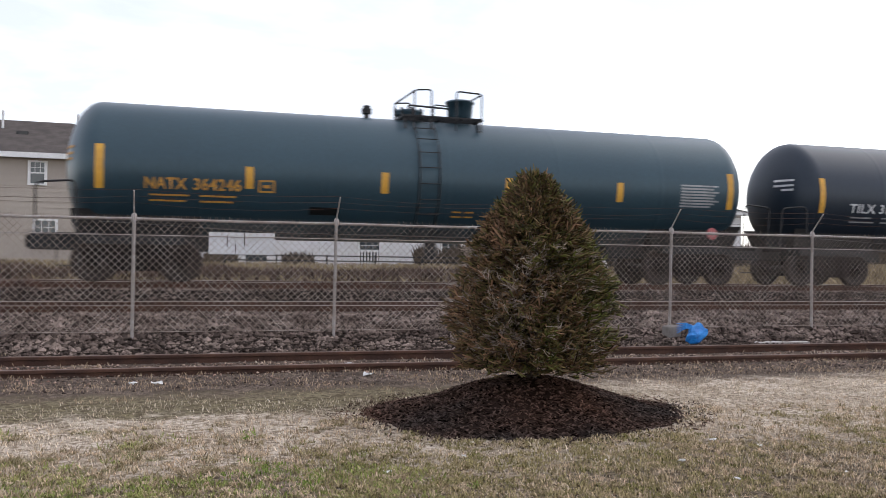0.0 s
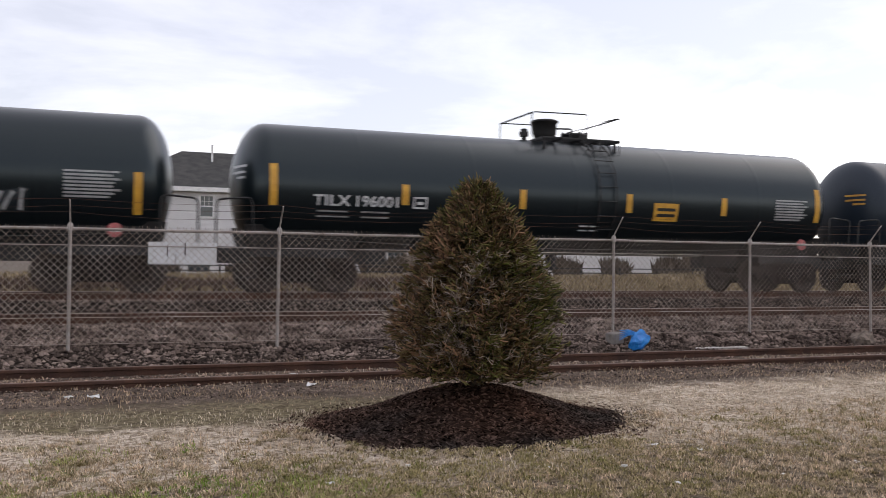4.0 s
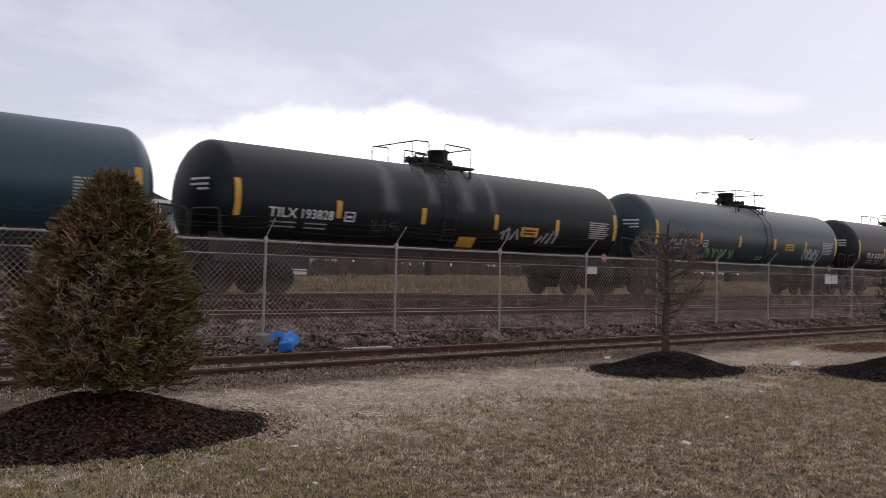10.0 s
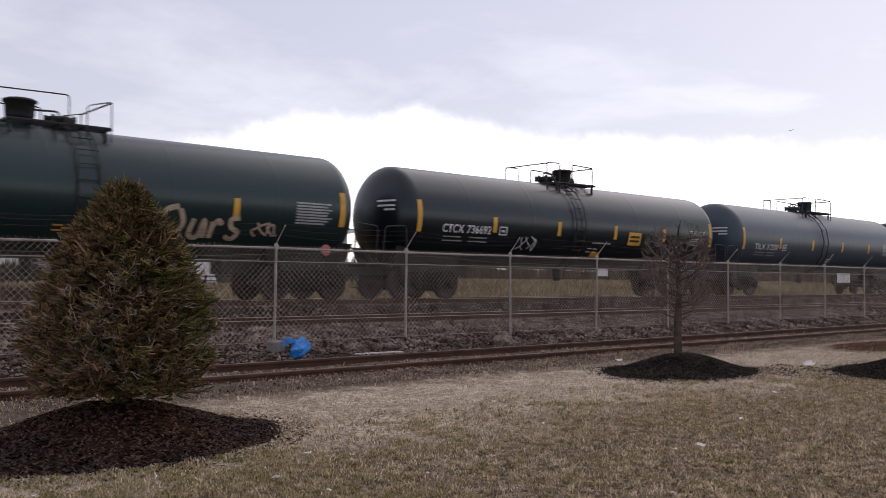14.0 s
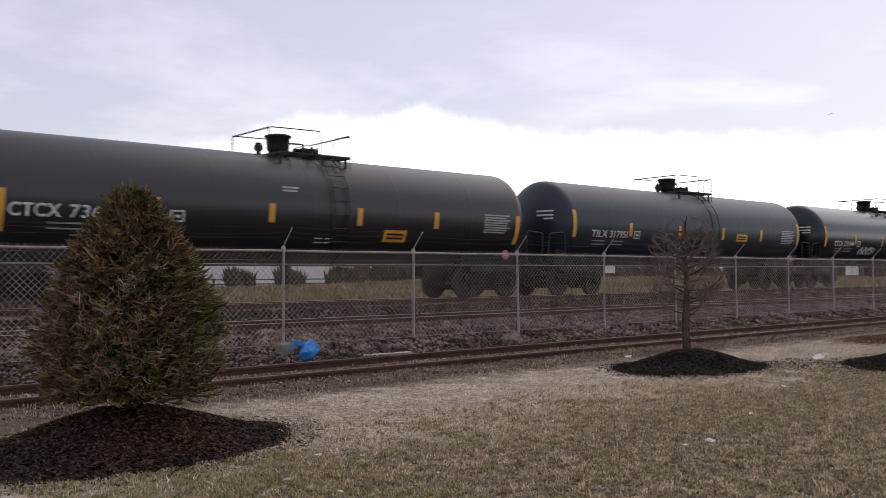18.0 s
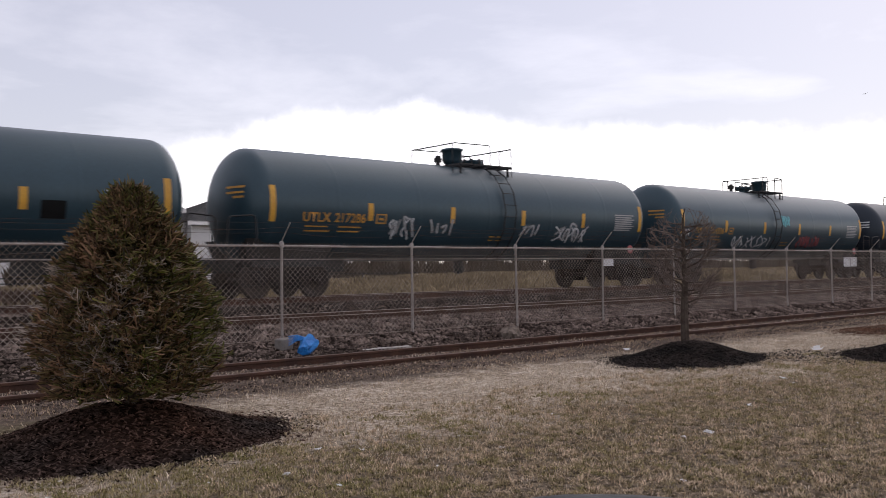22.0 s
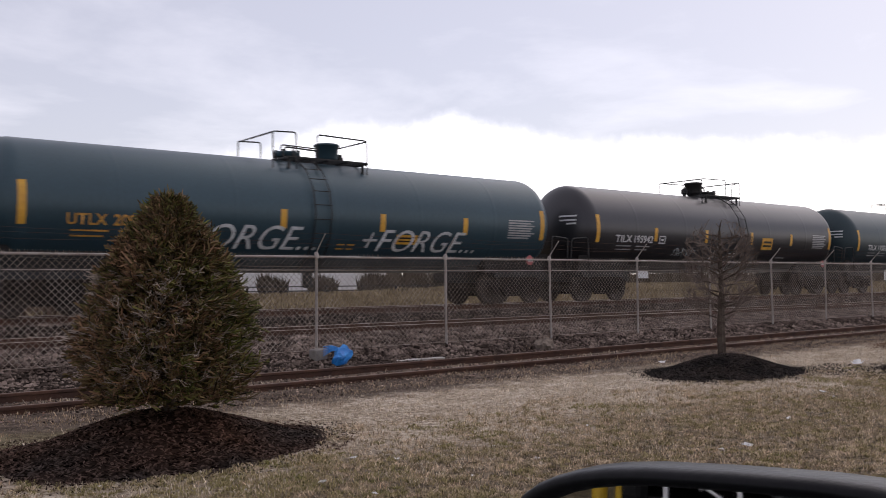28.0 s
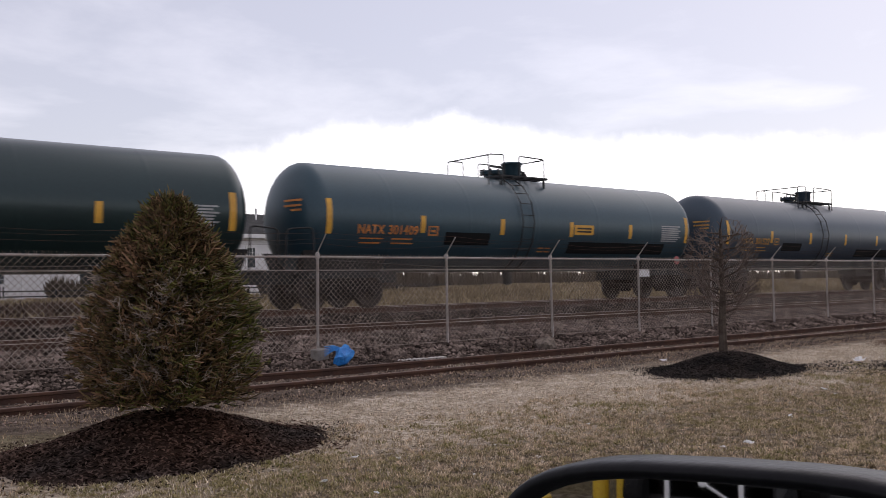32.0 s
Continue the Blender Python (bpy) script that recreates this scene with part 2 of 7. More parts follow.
M_PLASTIC = mat("black_plastic", (0.006, 0.006, 0.007), 0.34, 0, (0.009, 0.009, 0.010), 9, 200, 0.05, spec=0.12)


def ground_material():
    """Dry lawn with green patches, bare gravelly soil by the tracks, ballast, dead field grass beyond."""
    m = bpy.data.materials.new("ground_cover")
    m.use_nodes = True
    t = m.node_tree
    b = t.nodes["Principled BSDF"]
    b.inputs["Roughness"].default_value, b.inputs["Specular IOR Level"].default_value = 1.0, 0.0
    co = t.nodes.new("ShaderNodeTexCoord")
    sp = t.nodes.new("ShaderNodeSeparateXYZ")
    t.links.new(co.outputs["Object"], sp.inputs[0])

    def noise_at(scale, detail=5.0, rough=0.55):
        n = t.nodes.new("ShaderNodeTexNoise")
        n.inputs["Scale"].default_value, n.inputs["Detail"].default_value, n.inputs["Roughness"].default_value = scale, detail, rough
        t.links.new(co.outputs["Object"], n.inputs["Vector"])
        return n.outputs["Fac"]

    def ranged(value, a, c, lo=0.0, hi=1.0):
        r = t.nodes.new("ShaderNodeMapRange")
        r.interpolation_type = "SMOOTHSTEP"
        r.inputs[1].default_value, r.inputs[2].default_value, r.inputs[3].default_value, r.inputs[4].default_value = a, c, lo, hi
        t.links.new(value, r.inputs[0])
        return r.outputs[0]

    def mixed(fac, c1, c2, blend="MIX"):
        x = t.nodes.new("ShaderNodeMixRGB")
        x.blend_type = blend
        for k, v in ((0, fac), (1, c1), (2, c2)):
            if isinstance(v, tuple):
                x.inputs[k].default_value = (*v, 1)
            elif isinstance(v, float):
                x.inputs[k].default_value = v
            else:
                t.links.new(v, x.inputs[k])
        return x.outputs[0]

    def added(a, c, k=1.0):
        x = t.nodes.new("ShaderNodeMath")
        x.operation = "MULTIPLY_ADD"
        t.links.new(c, x.inputs[0])
        x.inputs[1].default_value = k
        t.links.new(a, x.inputs[2])
        return x.outputs[0]

    n_big, n_mid, n_fine, n_grit = noise_at(0.45), noise_at(2.2), noise_at(14.0), noise_at(70.0, 3.0)
    dry = mixed(ranged(n_mid, 0.38, 0.62), (0.64, 0.55, 0.45), (0.46, 0.38, 0.295))
    dry = mixed(ranged(n_fine, 0.46, 0.64), dry, (0.26, 0.20, 0.14))
    green = mixed(ranged(n_fine, 0.4, 0.6), (0.16, 0.165, 0.05), (0.29, 0.25, 0.135))
    # green shows more close to the lot
    nearer = ranged(sp.outputs["Y"], 4.0, 7.2, 0.14, -0.12)
    leftward = ranged(sp.outputs["X"], 0.4, 2.6, 0.06, -0.34)
    lawn = mixed(ranged(added(added(n_mid, nearer), leftward), 0.52, 0.66), dry, green)
    # worn darker turf close in, bleached turf further out
    lawn = mixed(ranged(added(sp.outputs["Y"], n_big, 3.0), 6.1, 7.7, 0.0, 1.0), mixed(0.82, lawn, mixed(ranged(n_fine, 0.42, 0.58), (0.17, 0.128, 0.086), (0.065, 0.050, 0.034))), lawn)
    # a strip of duller olive turf before the siding
    strip = t.nodes.new("ShaderNodeMath")
    strip.operation = "MULTIPLY"
    t.links.new(ranged(added(sp.outputs["Y"], n_mid, 1.4), 8.1, 8.6), strip.inputs[0])
    t.links.new(ranged(sp.outputs["X"], 4.0, 6.5, 0.9, 0.0), strip.inputs[1])
    lawn = mixed(strip.outputs[0], lawn, mixed(ranged(n_fine, 0.4, 0.6), (0.20, 0.17, 0.10), (0.12, 0.098, 0.065)))
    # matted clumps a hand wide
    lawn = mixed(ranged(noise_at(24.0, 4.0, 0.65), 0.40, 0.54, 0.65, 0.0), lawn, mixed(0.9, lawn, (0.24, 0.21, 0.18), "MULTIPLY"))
    soil = mixed(ranged(n_mid, 0.4, 0.6), (0.120, 0.090, 0.070), (0.245, 0.188, 0.144))
    soil = mixed(ranged(n_grit, 0.45, 0.6), soil, (0.09, 0.075, 0.068))
    soil = mixed(ranged(noise_at(17.0, 4.0, 0.65), 0.40, 0.58, 0.7, 0.0), soil, (0.060, 0.047, 0.038))
    y_wob = added(sp.outputs["Y"], n_mid, 1.6)
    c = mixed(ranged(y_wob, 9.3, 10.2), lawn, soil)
    bal = mixed(ranged(n_fine, 0.4, 0.6), (0.045, 0.035, 0.030), (0.020, 0.016, 0.014))
    c = mixed(ranged(y_wob, 12.9, 13.6), c, bal)
    field = mixed(ranged(n_mid, 0.35, 0.65), (0.22, 0.178, 0.110), (0.13, 0.10, 0.064))
    c = mixed(ranged(y_wob, 24.0, 25.2), c, field)
    lot = mixed(ranged(n_grit, 0.4, 0.6), (0.05, 0.05, 0.052), (0.075, 0.073, 0.07))
    c = mixed(ranged(sp.outputs["Y"], 1.15, 1.2), lot, c)
    c = mixed(0.35, c, n_grit, "OVERLAY")
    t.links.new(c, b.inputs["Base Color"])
    bp = t.nodes.new("ShaderNodeBump")
    bp.inputs["Strength"].default_value, bp.inputs["Distance"].default_value = 0.8, 0.04
    t.links.new(added(n_fine, n_grit, 0.6), bp.inputs["Height"])
    t.links.new(bp.outputs[0], b.inputs["Normal"])
    return m


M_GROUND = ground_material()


# ---- building helpers ----
def part(name, bm, material, parent=None, label="", smooth=False):
    me = bpy.data.meshes.new(name)
    bm.to_mesh(me)
    bm.free()
    return mesh_part(name, me, material, parent, label, smooth)


def mesh_part(name, me, material, parent=None, label="", smooth=False):
    if material and not me.materials:
        me.materials.append(material)
    if smooth:
        for p in me.polygons:
            p.use_smooth = True
    ob = new(name, me)
    if parent:
        ob.parent = parent
    if label:
        ob["label"] = label
    return ob


def data_part(name, verts, faces, material, parent=None, label="", smooth=False):
    me = bpy.data.meshes.new(name)
    me.from_pydata(verts, [], faces)
    me.update()
    return mesh_part(name, me, material, parent, label, smooth)


def empty(name, x=0, y=0, z=0, **tags):
    ob = new(name)
    ob.empty_display_size = 0.2
    ob.location = (x, y, z)
    return tagged(ob, **tags)


def box(bm, x0, x1, y0, y1, z0, z1, bevel=0.0):
    r = bmesh.ops.create_cube(bm, size=1.0)
    vs = r["verts"]
    bmesh.ops.transform(bm, matrix=Matrix.Translation(((x0 + x1) / 2, (y0 + y1) / 2, (z0 + z1) / 2)) @ Matrix.Diagonal((x1 - x0, y1 - y0, z1 - z0, 1)), verts=vs)
    if bevel:
        es = list({e for v in vs for e in v.link_edges})
        bmesh.ops.bevel(bm, geom=es, offset=bevel, segments=2, affect="EDGES", profile=0.5)
    return vs


def boxed(x0, x1, y0, y1, z0, z1, bevel=0.0):
    bm = bmesh.new()
    box(bm, x0, x1, y0, y1, z0, z1, bevel)
    return bm


def tube(bm, pts, r, sides=8, closed_ends=True, taper=None):
    """A pipe along the points."""
    pts = [Vector(p) for p in pts]
    rings = []
    for i, p in enumerate(pts):
        d = (pts[min(i + 1, len(pts) - 1)] - pts[max(i - 1, 0)]).normalized()
        a = d.cross(Vector((0, 0, 1)) if abs(d.z) < 0.9 else Vector((0, 1, 0))).normalized()
        b = d.cross(a)
        rr = r if taper is None else r + (taper - r) * i / (len(pts) - 1)
        rings.append([bm.verts.new(p + rr * (math.cos(2 * math.pi * k / sides) * a + math.sin(2 * math.pi * k / sides) * b)) for k in range(sides)])
    for r0, r1 in zip(rings, rings[1:]):
        for k in range(sides):
            bm.faces.new((r0[k], r0[(k + 1) % sides], r1[(k + 1) % sides], r1[k]))
    if closed_ends:
        bm.faces.new(rings[0][::-1])
        bm.faces.new(rings[-1])


def tubed(pts, r, sides=8, taper=None):
    bm = bmesh.new()
    tube(bm, pts, r, sides, True, taper)
    return bm


def arc_pts(pts, radius, n=4):
    """Rounds the corners of a polyline."""
    pts = [Vector(p) for p in pts]
    out = [pts[0]]
    for a, b, c in zip(pts, pts[1:], pts[2:]):
        u, v = (a - b).normalized(), (c - b).normalized()
        p, q = b + u * radius, b + v * radius
        for k in range(n + 1):
            f = k / n
            out.append((1 - f) ** 2 * p + 2 * f * (1 - f) * b + f * f * q)
    out.append(pts[-1])
    return out


def lathe(bm, profile, sides=32, axis="Z", center=(0, 0, 0)):
    """Turns (radius, height) pairs about an axis."""
    c = Vector(center)
    rings = []
    for r, h in profile:
        ring = []
        for k in range(sides):
            a = 2 * math.pi * k / sides
            p = Vector((r * math.cos(a), r * math.sin(a), h))
            if axis == "X":
                p = Vector((h, p.x, p.y))
            elif axis == "Y":
                p = Vector((p.x, h, p.y))
            ring.append(bm.verts.new(c + p))
        rings.append(ring)
    for r0, r1 in zip(rings, rings[1:]):
        for k in range(sides):
            bm.faces.new((r0[k], r0[(k + 1) % sides], r1[(k + 1) % sides], r1[k]))
    bm.faces.new(rings[0][::-1])
    bm.faces.new(rings[-1])
    bmesh.ops.recalc_face_normals(bm, faces=bm.faces)


def lathed(profile, sides=32, axis="Z", center=(0, 0, 0)):
    bm = bmesh.new()
    lathe(bm, profile, sides, axis, center)
    return bm


# ---- ground ----
PROFILE = [(-400, 0), (1.2, 0), (6, 0.0), (9.2, 0.03), (9.9, 0.035), (10.3, 0.075), (10.6, 0.03), (11.6, 0.03), (12.3, 0.03), (13.27, 0.27), (14.8, 0.50), (18.2, 0.52), (18.9, 0.79), (22.0, 0.79), (23.6, 0.60), (30, 0.85), (36, 1.0), (60, 1.0), (4000, 1.0)]


def ground_z(x, y):
    for (y0, z0), (y1, z1) in zip(PROFILE, PROFILE[1:]):
        if y <= y1:
            return z0 + (z1 - z0) * (y - y0) / (y1 - y0) + bumps(x, y)
    return 1.0


def bumps(x, y):
    if -1 < y < 48 and -30 < x < 80:
        k = 0.025 if y < 9.5 else 0.02
        hill = 0.32 * min(max((x - 24) / 16, 0), 1) * min(max((y - 24) / 12, 0), 1)
        return hill + k * noise.noise((x * 0.35, y * 0.35, 0.0)) + 0.4 * k * noise.noise((x * 1.7, y * 1.7, 3.0))
    return 0.0


def build_ground():
    xs = [-3000, -900, -300, -120, -60, -40] + [-30 + 0.5 * i for i in range(221)] + [90, 120, 200, 400, 900, 3000]
    ys = [-400, -60, -10, -4, -1] + [0.3 * i for i in range(100)] + [30, 31, 32, 33, 34, 35, 36, 38, 41, 44, 47.9, 48.5, 60, 90, 150, 300, 700, 1500, 4000]
    verts = [(x, y, ground_z(x, y)) for y in ys for x in xs]
    n = len(xs)
    faces = [(j * n + i, j * n + i + 1, (j + 1) * n + i + 1, (j + 1) * n + i) for j in range(len(ys) - 1) for i in range(n - 1)]
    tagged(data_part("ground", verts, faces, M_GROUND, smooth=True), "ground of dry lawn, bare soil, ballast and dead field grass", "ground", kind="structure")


build_ground()
X0, X1 = -26.0, 92.0


def rail_bm(x0, x1, y, z_top):
    """A flat-bottomed rail."""
    prof = [(-0.07, -0.17), (0.07, -0.17), (0.07, -0.158), (0.012, -0.14), (0.010, -0.045), (0.036, -0.036), (0.036, -0.006), (0.028, 0), (-0.028, 0), (-0.036, -0.006), (-0.036, -0.036), (-0.010, -0.045), (-0.012, -0.14), (-0.07, -0.158)]
    bm = bmesh.new()
    n = max(2, int((x1 - x0) / 6))
    rings = []
    for i in range(n + 1):
        x = x0 + (x1 - x0) * i / n
        rings.append([bm.verts.new((x, y + a, z_top + b + 0.006 * noise.noise((x * 0.2, y, 0)))) for a, b in prof])
    k = len(prof)
    for r0, r1 in zip(rings, rings[1:]):
        for i in range(k):
            bm.faces.new((r0[i], r1[i], r1[(i + 1) % k], r0[(i + 1) % k]))
    bmesh.ops.recalc_face_normals(bm, faces=bm.faces)
    return bm


def build_track(name, label, rails, z_top, material, top):
    tr = empty(name, label=label, category="railway track", kind="structure")
    for y in rails:
        r = part("rail", rail_bm(X0, X1, y, z_top), material, tr)
        part("rail_head", boxed(X0, X1, y - 0.026, y + 0.026, z_top - 0.002, z_top + 0.005), top, r)
    return tr


M_RAIL_OLD = mat("old_rail_top", (0.14, 0.09, 0.07), 0.6, 0.4, (0.20, 0.13, 0.10), 3, 40, 0.2)
TRACKS = [build_track("track_siding", "rusty disused siding track in gravel", (10.43, 11.93), 0.15, M_RUST, M_RAIL_OLD),
          build_track("track_main_near", "main line track on stone ballast", (15.55, 17.05), 0.63, M_RUST, M_RAILTOP),
          build_track("track_main_far", "main line track under the train", (19.65, 21.15), 0.94, M_RUST, M_RAILTOP)]


# ---- fence ----
FENCE_Y, FENCE_TOP, BAY = 13.27, 2.06, 3.048
POSTS = range(-4, 27)


def build_fence():
    fence = empty("chain_link_fence", label="weathered galvanised chain-link fence with outrigger arms", category="fence")
    base = 0.2
    post_me = None
    for i in POSTS:
        x = i * BAY
        lean = 0.012 * math.sin(i * 2.3)
        p = part("post", tubed([(0, 0, -0.15), (0, 0, FENCE_TOP - base + 0.05)], 0.025, 10), M_GALV, fence)
        p.matrix_basis = pose(x, FENCE_Y, base, 0, math.degrees(lean), 0)
        part("post_cap", lathed([(0.042, -0.06), (0.045, 0.0), (0.036, 0.045), (0.01, 0.06)], 10, center=(0, 0, FENCE_TOP - base + 0.03)), M_GALV, p)
        part("outrigger_arm", tubed([(0, 0, FENCE_TOP - base + 0.05), (0, -0.03, FENCE_TOP - base + 0.11), (0, -0.30, FENCE_TOP - base + 0.40)], 0.013, 6), M_GALV, p, "slanted steel arm")
    x0, x1 = POSTS[0] * BAY, POSTS[-1] * BAY
    for i in POSTS[:-1]:
        part("top_rail", tubed([(i * BAY, FENCE_Y, FENCE_TOP), ((i + 0.5) * BAY, FENCE_Y, FENCE_TOP - 0.008), ((i + 1) * BAY, FENCE_Y, FENCE_TOP)], 0.021, 8), M_GALV, fence)
    for k, (oy, oz) in enumerate(((-0.11, 0.24), (-0.19, 0.33), (-0.28, 0.42))):
        pts = []
        for i in POSTS[:-1]:
            pts += [((i + f / 5) * BAY, FENCE_Y + oy, FENCE_TOP + oz - 0.03 * 4 * (f / 5) * (1 - f / 5) * (1.2 if (i + k) % 3 else 2.4)) for f in range(5)]
        part("barbed_wire_strand", tubed(pts, 0.0022, 4), M_RUST, fence)
    # woven mesh: upright zigzag wires, hooked into one another
    d, r = 0.0535, 0.0033
    verts, faces = [], []

    def seg(p, q):
        i = len(verts)
        ux, uz = q[0] - p[0], q[1] - p[1]
        l = math.hypot(ux, uz)
        nx, nz = -uz / l * r, ux / l * r
        for (x, z) in (p, q):
            verts.extend(((x + nx, FENCE_Y - 0.026, z + nz), (x - nx, FENCE_Y - 0.026, z - nz), (x, FENCE_Y - 0.026 - r * 1.4, z)))
        faces.extend(((i, i + 2, i + 5, i + 3), (i + 2, i + 1, i + 4, i + 5), (i + 1, i, i + 3, i + 4)))

    nz = int((FENCE_TOP - 0.33) / d)
    cols = int((58.0 - x0) / (2 * d))
    for c in range(cols):
        x = x0 + 2 * d * c
        sag = 0.006 * math.sin(x * 1.9)
        for side in (0, 1):
            # two families of slanted wires
            for j in range(nz):
                a = x + (d if (j + side) % 2 else 0) + 0.004 * math.sin(j * 0.6 + x)
                b = x + (0 if (j + side) % 2 else d) + 0.004 * math.sin((j + 1) * 0.6 + x)
                if side:
                    a, b = a + d, b + d
                z = FENCE_TOP + 0.01 - d * j + sag
                seg((a, z), (b, z - d))
            if not side:
                t = FENCE_TOP + 0.01 + sag
                seg((x + 0.004, t), (x - 0.006 + 0.01 * ((c * 7) % 3 - 1), t + 0.045))
                seg((x + 0.5 * d, t - 0.5 * d), (x + 0.6 * d, t + 0.035))
    tagged(data_part("woven_mesh", verts, faces, M_WIRE, fence, "diamond wire mesh with twisted top ends"), kind="stuff")
    part("mid_wire", tubed([(x0, FENCE_Y, 1.815), (58, FENCE_Y, 1.815)], 0.009, 5), M_GALV, fence)
    part("tension_wire", tubed([(x0, FENCE_Y, 0.36), (58, FENCE_Y, 0.36)], 0.004, 4), M_WIRE, fence)
    return fence


build_fence()


def build_sign(x0, x1, z0, z1, label, marks=()):
    s = empty("fence_sign", (x0 + x1) / 2, FENCE_Y + 0.035, z0, label=label, category="sign")
    w = (x1 - x0) / 2
    part("board", boxed(-w, w, -0.004, 0.004, 0, z1 - z0, 0.003), M_WHITE, s)
    for a, b, c, e in marks:
        part("mark", boxed(-w + a, -w + b, -0.009, -0.005, c, e), M_BLACK, s)
    for sx in (-w + 0.05, w - 0.05):
        part("wire_tie", tubed([(sx, -0.05, z1 - z0 - 0.03), (sx, 0.006, z1 - z0 - 0.03)], 0.004, 5), M_WIRE, s)


build_sign(1.09, 2.10, 1.545, 1.885, "long white sign board wired behind the fence mesh", ((0.27, 0.285, 0.12, 0.30), (0.40, 0.41, 0.03, 0.16), (0.53, 0.55, 0.14, 0.33)))
build_sign(18.33, 18.78, 1.63, 1.81, "small white sign board beside a fence post")
build_sign(31.45, 32.45, 1.52, 1.845, "white sign board in two halves on the fence", ((0.49, 0.50, 0.0, 0.32),))


# ---- tank cars ----
R, ZT, HL, HEAD = 1.50, 2.48, 8.36, 0.74


def on_tank(x, v, lift=0.006):
    """A point on the side facing the lot: x along, v metres up from the axis along the shell."""
    a = v / R
    return (x, -(R + lift) * math.cos(a), ZT + (R + lift) * math.sin(a))


def patch(bm, x0, x1, v0, v1, lift=0.006, n=8):
    rows = [[bm.verts.new(on_tank(x, v0 + (v1 - v0) * k / n, lift)) for x in (x0, x1)] for k in range(n + 1)]
    for a, b in zip(rows, rows[1:]):
        bm.faces.new((a[0], a[1], b[1], b[0]))


def patched(*args, **kw):
    bm = bmesh.new()
    patch(bm, *args, **kw)
    return bm


def ribbon(bm, pts, width, lift=0.007):
    """A painted stroke on the shell through (x, v) points, smoothed."""
    P = [Vector((a, b)) for a, b in pts]
    fine = []
    for i in range(len(P) - 1):
        p0, p1, p2, p3 = P[max(i - 1, 0)], P[i], P[i + 1], P[min(i + 2, len(P) - 1)]
        for k in range(6):
            f = k / 6
            fine.append(0.5 * (2 * p1 + (p2 - p0) * f + (2 * p0 - 5 * p1 + 4 * p2 - p3) * f * f + (3 * p1 - p0 - 3 * p2 + p3) * f ** 3))
    fine.append(P[-1])
    rows, across = [], max(2, 2 * math.ceil(width / 0.3))
    uv = bm.loops.layers.uv.verify()
    for i, p in enumerate(fine):
        d = fine[min(i + 1, len(fine) - 1)] - fine[max(i - 1, 0)]
        d = d.normalized() if d.length > 1e-6 else Vector((1, 0))
        nrm = Vector((-d.y, d.x)) * width / 2
        rows.append([bm.verts.new(on_tank(*(p + nrm * (1 - 2 * f / across)), lift)) for f in range(across + 1)])
    n = len(rows) - 1
    for i, (a, b) in enumerate(zip(rows, rows[1:])):
        for k in range(across):
            f = bm.faces.new((a[k], a[k + 1], b[k + 1], b[k]))
            for lp, c in zip(f.loops, ((k, i), (k + 1, i), (k + 1, i + 1), (k, i + 1))):
                lp[uv].uv = (2 * c[0] / across - 1, c[1] / n)


def lettering(text, height, x, v, lift=0.014, bold=0.0, shear=0.0):
    """Text in the built-in font, laid on the shell; x, v: its lower left corner."""
    cu = bpy.data.curves.new("letters", "FONT")
    cu.body, cu.size, cu.offset, cu.shear, cu.space_character = text, height * 1.38, bold, shear, 1.06
    ob = bpy.data.objects.new("letters", cu)
    scene.collection.objects.link(ob)
    dg = bpy.context.evaluated_depsgraph_get()
    me = bpy.data.meshes.new_from_object(ob.evaluated_get(dg))
    bpy.data.objects.remove(ob)
    bpy.data.curves.remove(cu)
    for vt in me.vertices:
        vt.co = on_tank(x + vt.co.x, v + vt.co.y, lift)
    return me


def tank_paint(name, color, grime, rough=0.45, spec=0.45, sheen=(0.82, 0.95, 1.0)):
    """Enamel with a faint run of dirt below the hatches, weld seams and dust."""
    m = mat(name, color, rough, 0.0, grime, 0.7, 35, 0.04, spec=spec, stretch=(1.0, 1.0, 0.25), lo=0.3, hi=0.8)
    m.node_tree.nodes["Principled BSDF"].inputs["Specular Tint"].default_value = (*sheen, 1)
    return m


